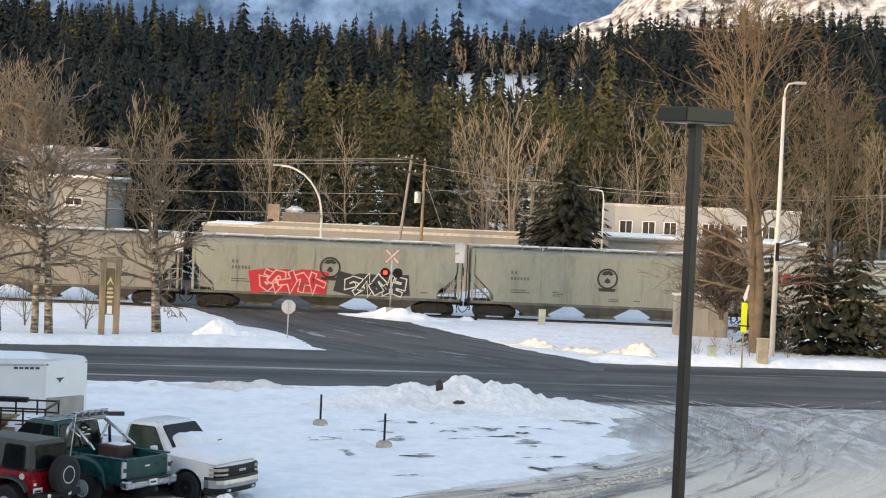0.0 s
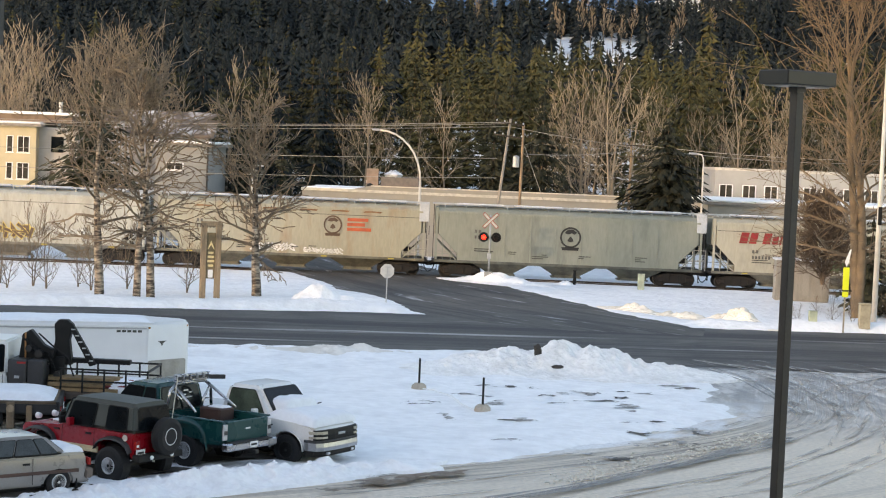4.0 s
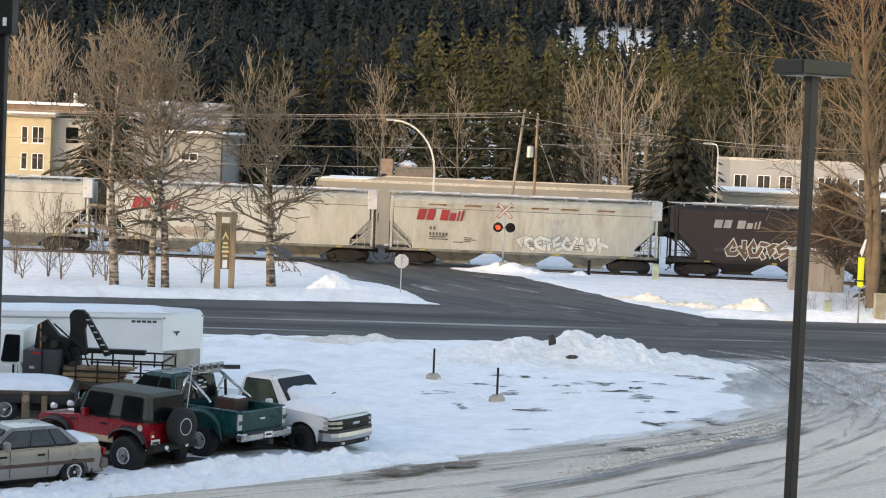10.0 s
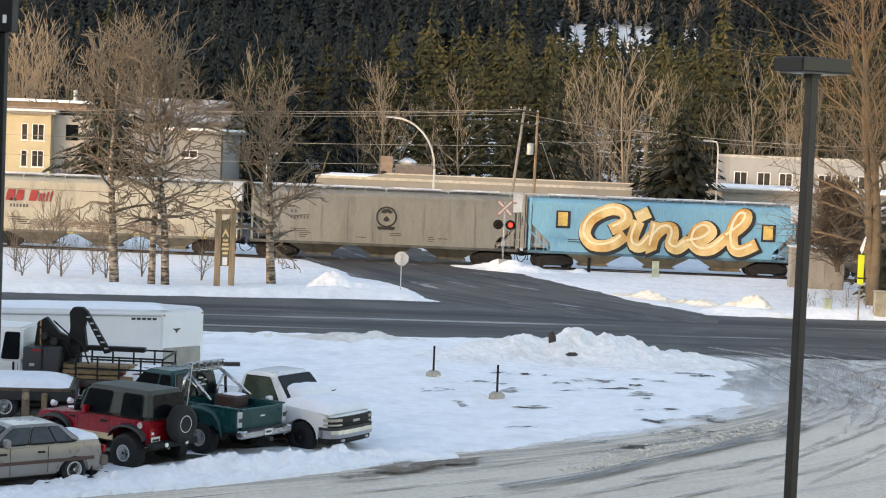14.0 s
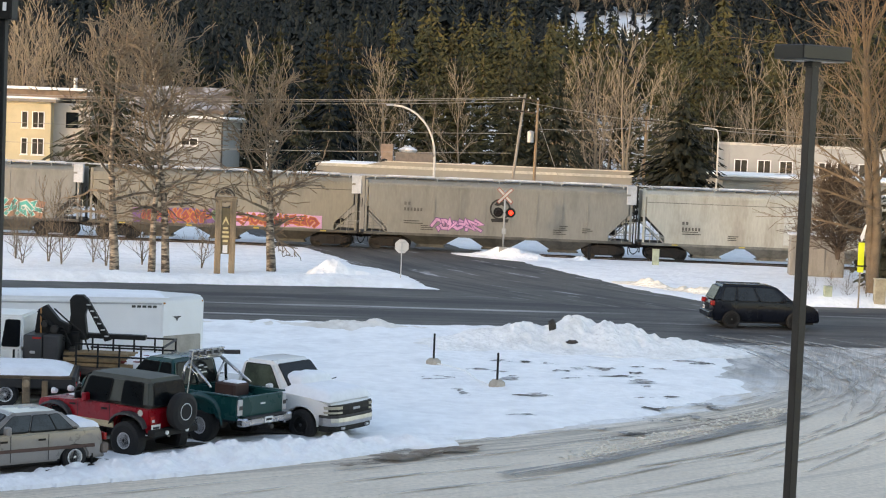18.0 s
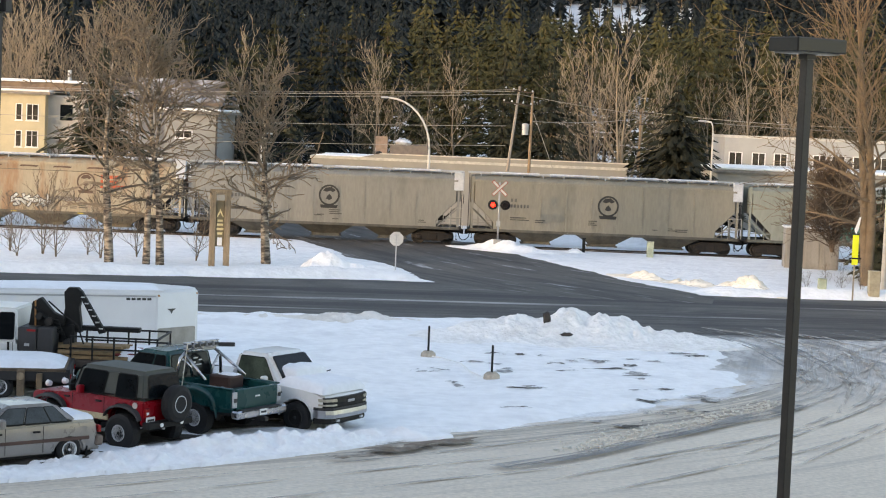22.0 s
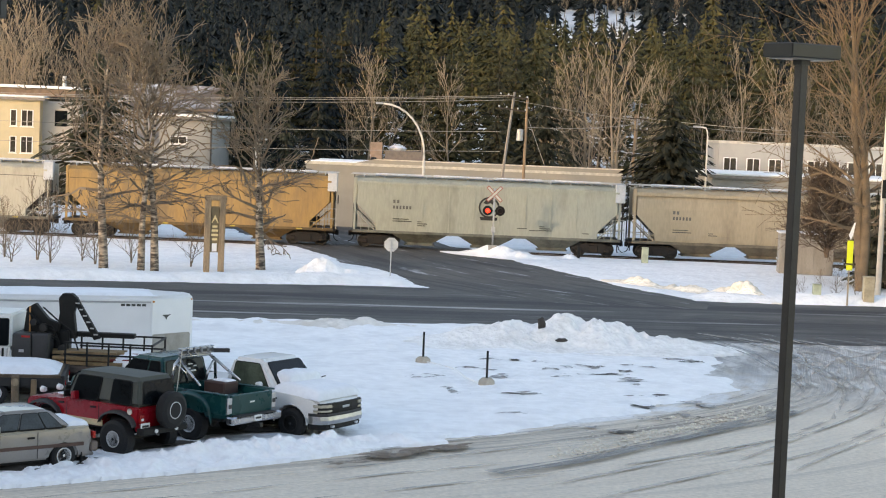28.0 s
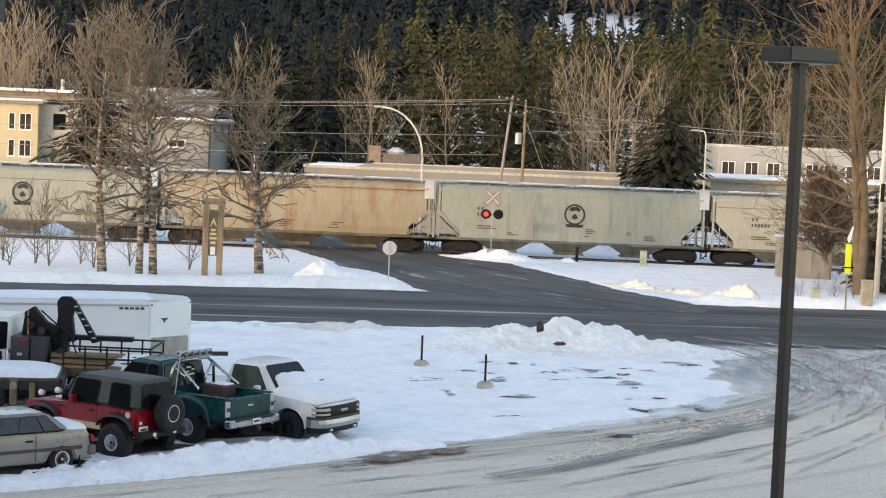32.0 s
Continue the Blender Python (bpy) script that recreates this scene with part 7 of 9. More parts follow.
building("office_building", 22.8, 150, -3, 15, 10, 7.5, wall_mat("pale_grey", (0.36, 0.36, 0.35)), "two-storey pale grey office building with white windows", "parapet", [(w, 5.2, 1.0, 1.0, 2) for w in (0.9, 2.75, 4.5, 6.15, 7.6, 9.1, 10.8, 12.5)])
building("snowy_annex", 20.4, 137, -2, 16, 12, 4.85, BEIGE_WALL, "low annex with a thick snow-covered roof", "flat", (), 0.3)

# the lodging house behind the camera, unseen and sized to shade the lot
t = thing("lodge_building", pose(-70, -13.5, 0), "plain rendered lodge wall behind the viewpoint with an added shading wing", "building", kind="structure")
part("wall_body", bx(0, 0, 0, 105, 12.8, 13.4), wall_mat("lodge", (0.22, 0.19, 0.16)), t)
part("roof", bx(-0.5, -0.5, 13.4, 105.5, 13.0, 13.7), SNOW, t)
# A wing out of view, added to keep the low sun off the lot.
part("side_wing", bx(0, 12.8, 0, 32, 60, 12.6), wall_mat("lodge", (0.22, 0.19, 0.16)), t)
part("wing_roof", bx(-0.5, 12.8, 12.6, 32.5, 60.5, 12.9), SNOW, t)


# ---------------------------------------------------------------- vehicles
CARSNOW = mat("settled_snow", (0.82, 0.84, 0.88), 0.75, 0, 0.06, scale=1.5, bump=0.5, fine=9, spec=0.2)
TAIL_RED = mat("tail_lamp_red", (0.35, 0.015, 0.012), 0.25, 0, 0.1)
LAMP_CLEAR = mat("headlamp_lens", (0.55, 0.55, 0.56), 0.15, 0.2, 0.1)
AMBER = mat("amber_lens", (0.5, 0.2, 0.02), 0.3)
PLASTIC = mat("grey_plastic", (0.035, 0.035, 0.037), 0.7)
ALLOY = mat("alloy_rim", (0.66, 0.66, 0.67), 0.4, 0.1, 0.2)
SEAT = mat("dark_interior", (0.02, 0.02, 0.022), 0.9)


def arc_outline(top, x_rear, x_front, sill, wheels, ar):
    """A side view: the top line from rear to front, then the bottom with arches cut for the wheels."""
    pts = list(top)
    pts.append((x_front, sill))
    for wx in sorted(wheels, reverse=True):
        for k in range(9):
            a = math.pi * k / 8
            pts.append((wx + ar * math.cos(a), sill + max(0.0, ar * math.sin(a)) * 0.93))
    pts.append((x_rear, sill))
    return pts


def quad_on(f, u0, u1, v0, v1, lift):
    """A panel lying lift above the bilinear patch of four corners."""
    a, b, c, d = [Vector(p) for p in f]
    n = (b - a).cross(d - a).normalized()
    at = lambda u, v: (a * (1 - u) + b * u) * (1 - v) + (d * (1 - u) + c * u) * v + n * lift
    lu, lv = (b - a).length * (u1 - u0), (d - a).length * (v1 - v0)
    r = min(0.075, 0.3 * lu, 0.3 * lv)
    ru, rv = r / lu * (u1 - u0), r / lv * (v1 - v0)
    ring = []
    for cu, cv, start in ((u1 - ru, v1 - rv, 0), (u0 + ru, v1 - rv, 90), (u0 + ru, v0 + rv, 180), (u1 - ru, v0 + rv, 270)):
        for k in range(4):
            g = radians(start + 30 * k)
            ring.append((cu + ru * math.cos(g), cv + rv * math.sin(g)))
    bm = bmesh.new()
    lo = [bm.verts.new(at(u, v) - n * (lift + 0.01)) for u, v in ring]
    hi = [bm.verts.new(at(u, v)) for u, v in ring]
    bm.faces.new(hi)
    for i in range(len(ring)):
        k = (i + 1) % len(ring)
        bm.faces.new((lo[i], lo[k], hi[k], hi[i]))
    bm.faces.new(lo[::-1])
    return bm


def window(name, f, u0, u1, v0, v1, material, parent, seal=0.025):
    """A pane with rounded corners in a black rubber seal."""
    lu, lv = (Vector(f[1]) - Vector(f[0])).length, (Vector(f[3]) - Vector(f[0])).length
    w = part(name, quad_on(f, u0, u1, v0, v1, 0.016), material, parent)
    part("window_seal", quad_on(f, u0 - seal / lu, u1 + seal / lu, v0 - seal / lv, v1 + seal / lv, 0.009), BLACK, w)
    return w


def wheel_part(t, x, y, r, w, rim_r, rim=ALLOY, name="wheel", edge=None):
    s = 1 if y > 0 else -1
    bm = lathe(bmesh.new(), [(-w / 2, rim_r * 0.95), (-w / 2 - 0.01, r * 0.8), (-w / 2 + 0.03, r * 0.98), (0, r), (w / 2 - 0.03, r * 0.98), (w / 2 + 0.01, r * 0.8), (w / 2, rim_r * 0.95)], 26)
    ty = part(name, bm, RUBBER, t, m=pose(x, y, r), smooth=False)
    o = s * w / 2
    bm = lathe(bmesh.new(), [(o * 0.2, 0.0), (o * 0.3, rim_r * 0.9), (o * 0.98, rim_r * 0.97), (o * 1.03, rim_r), (o * 0.92, rim_r * 0.84), (o * 0.80, rim_r * 0.74), (o * 0.86, rim_r * 0.3), (o * 0.98, rim_r * 0.22), (o * 0.98, 0.0)], 20)
    rm = part("rim", bm, rim, ty)
    part("rim_edge", lathe(bmesh.new(), [(o * 1.0, rim_r * 0.86), (o * 1.06, rim_r * 0.88), (o * 1.06, rim_r * 0.98), (o * 1.0, rim_r)], 20), edge or ALLOY, rm)
    part("hub_cap", lathe(bmesh.new(), [(o * 0.9, rim_r * 0.2), (o * 1.05, rim_r * 0.17), (o * 1.1, 0.0)], 12), rim, rm)
    for k in range(6):
        a = math.radians(k * 60)
        part("rim_slot", bx(-rim_r * 0.15, min(o * 0.84, o * 0.90), rim_r * 0.40, rim_r * 0.15, max(o * 0.84, o * 0.90), rim_r * 0.70, m=pose(0, 0, 0, 0, k * 60, 0)), SEAT, rm)
    return ty


def cut(bm, co, no):
    bmesh.ops.bisect_plane(bm, geom=bm.verts[:] + bm.edges[:] + bm.faces[:], plane_co=co, plane_no=no)


def crown(bm, L, W, sill, high, swell):
    """Rounds a straight-sided body: ends drawn in on plan, flanks swelling at the waist."""
    ends, waist = swell
    for k in range(1, 16):
        cut(bm, (-L / 2 + L * k / 16, 0, 0), (1, 0, 0))
    for k in range(1, 5):
        cut(bm, (0, 0, sill + (high - sill) * k / 5), (0, 0, 1))
    for y in (-0.3, 0, 0.3):
        cut(bm, (0, y * W, 0), (0, 1, 0))
    for v in bm.verts:
        a = max(0.0, (abs(v.co.x) - L * 0.30) / (L * 0.20))
        h = (v.co.z - sill) / (high - sill)
        v.co.x *= 1 - ends * 0.35 * a * (2 * v.co.y / W) ** 2
        v.co.y *= 1 - ends * a * a - waist * (2 * h - 1.1) ** 2


def sharp(ob, angle=38):
    ob.data.set_sharp_from_angle(angle=radians(angle))
    return ob


def vehicle(name, label, m, body, L, W, top, sill, wheels, r, tw, rim_r, cabin, belt_w=None, group="", bevel=0.05, arch=1.18, track=None, rim=ALLOY, roof_mat=None, swell=(0.10, 0.05), glass=None, roof_in=0.20, edge=None):
    """Lower body with wheel arches, glazed cabin, wheels. cabin: rear and front at the belt, belt height, rear and front at the roof, roof height, and the door splits."""
    t = thing(name, m, label, "vehicle", group)
    bm = prism(bmesh.new(), arc_outline(top, -L / 2, L / 2, sill, wheels, r * arch), -W / 2, W / 2)
    bev(bm, bevel, 2, 35)
    zs = [z for _, z in top]
    crown(bm, L, W, sill, max(zs), swell)
    sharp(part("body", bm, body, t, smooth=True))
    part("underbody", bx(-L / 2 + 0.3, -W / 2 + 0.22, sill - 0.08, L / 2 - 0.3, W / 2 - 0.22, sill + 0.25), SEAT, t)
    tr = track or (W / 2 - tw / 2 - 0.01)
    for wx in wheels:
        for s in (-1, 1):
            wheel_part(t, wx, s * tr, r, tw, rim_r, rim, edge=edge)
    if cabin:
        xb0, xb1, zb, xt0, xt1, zt, splits = cabin
        wb, wt = (belt_w or W) / 2 - 0.04, (belt_w or W) / 2 - roof_in
        lo = [(xb0, -wb, zb), (xb1, -wb, zb), (xb1, wb, zb), (xb0, wb, zb)]
        hi = [(xt0, -wt, zt), (xt1, -wt, zt), (xt1, wt, zt), (xt0, wt, zt)]
        bm = loft(bmesh.new(), [lo, hi])
        bev(bm, 0.09, 3)
        for k in range(1, 6):
            cut(bm, (xb0 + (xb1 - xb0) * k / 6, 0, 0), (1, 0, 0))
            cut(bm, (0, -wb + 2 * wb * k / 6, 0), (0, 1, 0))
        for v in bm.verts:
            if v.co.z > zt - 0.08:
                v.co.z += 0.035 * (1 - (v.co.y / wt) ** 2) * max(0.0, 1 - ((v.co.x - (xt0 + xt1) / 2) / ((xt1 - xt0) / 2 + 0.1)) ** 2)
        cab = sharp(part("cabin", bm, roof_mat or body, t, smooth=True))
        sides = {"side": (lo[0], lo[1], hi[1], hi[0]), "far": (lo[2], lo[3], hi[3], hi[2]), "front": (lo[1], lo[2], hi[2], hi[1]), "rear": (lo[3], lo[0], hi[0], hi[3])}
        for key in ("side", "far"):
            for u0, u1 in splits:
                a, b = (u0, u1) if key == "side" else (1 - u1, 1 - u0)
                window("side_window", sides[key], a, b, 0.06, 0.86, glass or GLASS, cab)
        window("windscreen", sides["front"], 0.07, 0.93, 0.04, 0.90, GLASS, cab)
        window("rear_window", sides["rear"], 0.09, 0.91, 0.10, 0.86, GLASS, cab)
        for s in (-1, 1):
            part("wing_mirror", bx(xb1 - 0.55, s * (W / 2 + 0.12) - 0.1, zb + 0.02, xb1 - 0.42, s * (W / 2 + 0.12) + 0.1, zb + 0.22, bevel=0.03), body, t)
    return t


def door_lines(t, W, xs, z0, z1, handle_z):
    for s in (-1, 1):
        for x in xs:
            part("door_gap", bx(x - 0.006, s * W / 2 - 0.004, z0, x + 0.006, s * W / 2 + 0.003, z1), BLACK, t)
            part("door_handle", bx(x + 0.08, s * W / 2 - 0.004, handle_z, x + 0.26, s * W / 2 + 0.025, handle_z + 0.045, bevel=0.008), BLACK, t)


def snow_cover(parent, x0, x1, w, z, h, seed, name="snow_cover", slope=0.0, y0=0.0):
    nx, ny = 26, 18
    xs, ys = np.linspace(x0, x1, nx), np.linspace(-w / 2, w / 2, ny)
    X, Y = np.meshgrid(xs, ys)
    u, v = (X - x0) / (x1 - x0) * 2 - 1, Y / (w / 2)
    edge = (1 - np.abs(u) ** 5) * (1 - np.abs(v) ** 5)
    Z = z + slope * (X - x0) + np.where(edge > 0, h * np.clip(edge, 0, 1) ** 0.35, 0) * (1 + 0.5 * fractal(X + 9, Y, seed, 0.9, 3)) - 0.01
    i = np.arange(nx * ny).reshape(ny, nx)
    f = np.stack([i[:-1, :-1], i[:-1, 1:], i[1:, 1:], i[1:, :-1]], -1).reshape(-1, 4)
    ob = new(name, mesh_np(name, np.stack([X, Y + y0, Z], -1).reshape(-1, 3), f, CARSNOW, True))
    ob.parent = parent
    return tagged(ob, "settled snow")


def plate(t, x, y, z, face):
    part("number_plate", bx(min(x, x + face * 0.012), y - 0.15, z, max(x, x + face * 0.012), y + 0.15, z + 0.15), WHITE, t)
    part("plate_bar", bx(min(x + face * 0.013, x + face * 0.016), y - 0.11, z + 0.05, max(x + face * 0.013, x + face * 0.016), y + 0.11, z + 0.1), PLASTIC, t)


WPX, WPY = -4.47, 47.5


def white_pickup():
    P = mat("white_car_paint", (0.68, 0.68, 0.675), 0.3, 0, 0.08, scale=1.5, bump=0.02, second=(0.60, 0.59, 0.57), amount=0.3, coat=0.4)
    top = [(-2.9, 0.55), (-2.9, 1.12), (-0.75, 1.14), (1.0, 1.19), (1.5, 1.18), (2.2, 1.13), (2.62, 1.06), (2.80, 0.97), (2.88, 0.84), (2.9, 0.6), (2.9, 0.48)]
    # Shade inside the wheel arches is put into the rim colour.
    t = vehicle("pickup_truck", "white pickup truck with snow on its bonnet", pose(WPX, WPY, G(WPX, WPY) - 0.12, 0, 0, -31), P, 5.8, 1.96, top, 0.42, (-1.75, 1.92), 0.39, 0.26, 0.22,
                (-0.20, 1.52, 1.12, -0.02, 0.92, 1.84, ((0.14, 0.84),)), group="parked vehicles", roof_in=0.20, rim=mat("shaded_steel_rim", (0.05, 0.052, 0.055), 0.5, 0.3), edge=STEEL, glass=mat("greenish_car_glass", (0.075, 0.095, 0.07), 0.1, 0, 0.4, scale=3.0, bump=0, spec=0.2))
    door_lines(t, 1.95, (0.05, 1.25), 0.5, 1.12, 0.95)
    part("bed_floor", bx(-2.85, -0.85, 0.8, -0.9, 0.85, 1.13), SEAT, t)
    nose = ((2.50, -0.965), (2.70, -0.915), (2.82, -0.74), (2.86, -0.3), (2.86, 0.3), (2.82, 0.74), (2.70, 0.915), (2.50, 0.965))

    def band(z0, z1, out, depth, lo=0, hi=8):
        return loft(bmesh.new(), [[(x0 - depth, y * 0.97, z0), (x0 + out, y, z0), (x0 + out + 0.015, y, (z0 + z1) / 2), (x0 + out, y, z1), (x0 - depth, y * 0.97, z1)] for x0, y in nose[lo:hi]])
    part("grille", band(0.70, 0.945, 0.045, 0.05, 1, 7), BLACK, t, "black grille")
    part("bumper_cap", band(0.635, 0.70, 0.075, 0.06), PLASTIC, t)
    part("bumper", band(0.44, 0.635, 0.085, 0.06), mat("dull_chrome", (0.42, 0.43, 0.45), 0.32, 0.9, 0.2), t, "dull chrome bumper")
    part("air_dam", band(0.30, 0.44, 0.02, 0.06), BLACK, t)
    part("badge_bar", bx(2.915, -0.15, 0.80, 2.935, 0.15, 0.865, bevel=0.015), MATS["dull_chrome"], t)
    for s in (-1, 1):
        arc = [(x0, y) for x0, y in ((2.885, s * 0.58), (2.855, s * 0.74), (2.76, s * 0.895), (2.60, s * 0.955))]
        for nm, z0, z1 in (("headlamp", 0.85, 0.92), ("side_lamp", 0.745, 0.79)):
            bm = loft(bmesh.new(), [[(x0, y, z0), (x0 + 0.03, y * 1.01, z0), (x0 + 0.02, y * 1.01, z1), (x0 - 0.02, y, z1)] for x0, y in arc])
            part(nm, bm, mat("hazy_lamp_lens", (0.40, 0.37, 0.30), 0.25, 0, 0.2), t)
        part("fog_lamp", bx(2.85, s * 0.52 - 0.06, 0.34, 2.93, s * 0.52 + 0.06, 0.40, bevel=0.015), LAMP_CLEAR, t)
        rings = []
        for k in range(11):
            a = math.pi * k / 10
            x, z = 1.92 + 0.50 * math.cos(a), 0.42 + 0.46 * math.sin(a)
            rings.append([(x, s * 0.90, z + 0.03), (x, s * 0.985, z + 0.02), (x, s * 0.985, z - 0.02), (x, s * 0.90, z - 0.03)])
        part("wheel_arch_lip", loft(bmesh.new(), rings), P, t)
    snow_cover(t, 1.30, 2.74, 1.88, 1.15, 0.25, 5, slope=-0.085)
    ob = snow_cover(t, 0.98, 1.72, 1.45, 1.18, 0.44, 6, "screen_snow", y0=0.02)
    part("mirror_flag", bx(1.05, 1.00, 1.22, 1.11, 1.18, 1.40, bevel=0.01), TAIL_RED, t, "red mirror cover")
    part("wiper", tube(bmesh.new(), (1.35, 0.75, 1.25), (1.5, 1.15, 1.33), 0.014, n=5), BLACK, t)


def teal_pickup():
    P = mat("teal_car_paint", (0.001, 0.052, 0.053), 0.28, 0.0, 0.12, scale=2, bump=0.01, spec=0.3, coat=0.3)
    top = [(-2.8, 0.70), (-2.8, 0.92), (-0.66, 0.92), (-0.64, 1.27), (1.0, 1.30), (2.45, 1.25), (2.72, 1.2), (2.8, 1.05), (2.8, 0.7)]
    t = vehicle("pickup_truck", "lifted teal pickup truck with chrome roll bar", pose(-6.38, 46.0, G(-6.2, 46.2) - 0.08, 0, 0, 146) @ Matrix.Scale(0.95, 4), P, 5.6, 1.94, top, 0.66, (-1.55, 1.85), 0.44, 0.32, 0.22,
                (-0.62, 1.15, 1.26, -0.46, 0.50, 1.98, ((0.06, 0.34), (0.40, 0.92))), group="parked vehicles", arch=1.15, roof_in=0.17)
    door_lines(t, 1.94, (-0.5, 0.95), 0.72, 1.3, 1.12)
    # bed, open from above
    part("bed_floor", bx(-2.74, -0.86, 0.955, -0.68, 0.86, 0.985), BLACK, t)
    for s in (-1, 1):
        bm = bx(-2.79, min(s * 0.97, s * 0.88), 0.76, -0.62, max(s * 0.97, s * 0.88), 1.28, bevel=0.03)
        crown(bm, 5.6, 1.94, 0.66, 1.36, (0.06, 0.05))
        sharp(part("bed_side", bm, P, t, smooth=True))
    for s in (-1, 1):
        part("bed_rail", bx(-2.78, s * 0.91 - 0.06, 1.265, -0.66, s * 0.91 + 0.06, 1.31, bevel=0.02), P, t)
        bm = bmesh.new()
        rings = []
        for k in range(11):
            a = math.pi * k / 10
            x, z, o = -1.55 + 0.72 * math.cos(a), 0.66 + 0.62 * math.sin(a) ** 0.7, 0.10 * math.sin(a) ** 0.5
            rings.append([(x, s * 0.90, z - 0.12), (x, s * (0.94 + o), z - 0.16), (x, s * (0.95 + o), z - 0.08), (x, s * (0.93 + o * 0.6), z), (x, s * 0.90, z + 0.03)])
        sharp(part("step_side_fender", loft(bm, rings), P, t, "swelling rear fender", smooth=True), 50)
        tl = part("tail_lamp", bx(-2.83, s * 0.86 - 0.08, 0.82, -2.77, s * 0.86 + 0.08, 1.22, bevel=0.015), LAMP_CLEAR, t, "clear tail lamp with dark lenses")
        part("dark_lens", bx(-2.838, s * 0.86 - 0.06, 0.96, -2.83, s * 0.86 + 0.06, 1.06), PLASTIC, tl)
        bm = bmesh.new()
        pipe(bm, [(-0.85, s * 0.86, 1.36), (-0.88, s * 0.78, 1.86), (-0.88, s * 0.55, 2.03)], 0.04, 10)
        part("roll_bar_leg", bm, CHROME, t, "chrome tube", smooth=True)
        bm = bmesh.new()
        pipe(bm, [(-0.9, s * 0.62, 1.98), (-1.75, s * 0.78, 1.40)], 0.038, 10)
        part("roll_bar_brace", bm, CHROME, t, "chrome tube", smooth=True)
        bm = bmesh.new()
        pipe(bm, [(-0.95, s * 0.35, 1.36), (-0.95, s * 0.45, 1.62), (-0.9, s * 0.7, 1.84)], 0.035, 10)
        part("inner_tube", bm, CHROME, t, "chrome tube", smooth=True)
    part("roll_bar_top", tube(bmesh.new(), (-0.88, -0.56, 2.03), (-0.88, 0.56, 2.03), 0.04, n=10), CHROME, t, "chrome tube", smooth=True)
    for z in (2.07, 2.23):
        part("light_bar", bx(-0.96, -0.64, z, -0.84, 0.64, z + 0.03, bevel=0.008), CHROME, t)
    for k in range(5):
        y = -0.52 + k * 0.26
        lm = part("roof_lamp", bx(-0.97, y - 0.11, 2.10, -0.83, y + 0.11, 2.23, bevel=0.03), CHROME, t)
        part("lens_cover", bx(-0.978, y - 0.075, 2.125, -0.969, y + 0.075, 2.205), PLASTIC, lm)
    part("tailgate_badge", bx(-2.835, -0.09, 1.04, -2.815, 0.09, 1.08), WHITE, t)
    part("tailgate", bx(-2.825, -0.80, 0.76, -2.74, 0.80, 1.28, bevel=0.02), P, t)
    part("rear_bumper", bx(-3.02, -0.98, 0.56, -2.78, 0.98, 0.76, bevel=0.04), CHROME, t, "chrome step bumper")
    part("bumper_pad", bx(-3.03, -0.75, 0.745, -2.82, 0.75, 0.775), PLASTIC, t)
    plate(t, -3.03, 0.0, 0.60, -1)
    part("tow_hitch", bx(-3.15, -0.06, 0.45, -2.7, 0.06, 0.55), STEEL, t)
    part("axle", tube(bmesh.new(), (-1.55, -0.8, 0.44), (-1.55, 0.8, 0.44), 0.08, n=10), STEEL, t)
    part("differential", lathe(bmesh.new(), [(-0.16, 0.0), (-0.1, 0.16), (0.1, 0.16), (0.16, 0.0)], 12, "x"), STEEL, t, m=pose(-1.55, 0.1, 0.44))
    part("cargo_box", bx(-1.75, -0.75, 0.99, -1.05, -0.15, 1.40, bevel=0.04), mat("brown_cargo", (0.06, 0.03, 0.025), 0.7), t)
    snow_cover(t, -1.72, -1.2, 0.4, 1.39, 0.06, 8, "bed_snow", y0=-0.5)
    for q, (y, z, w) in enumerate(((-0.28, 1.72, 0.10), (-0.10, 1.78, 0.16), (0.12, 1.74, 0.12), (-0.22, 1.60, 0.2), (0.10, 1.58, 0.18), (-0.05, 1.67, 0.1))):
        part("window_decal", bx(-0.645, y - w / 2, z - 0.016, -0.62, y + w / 2, z + 0.016, m=pose(0, 0, 0)), WHITE, t, "white abstract window decal")


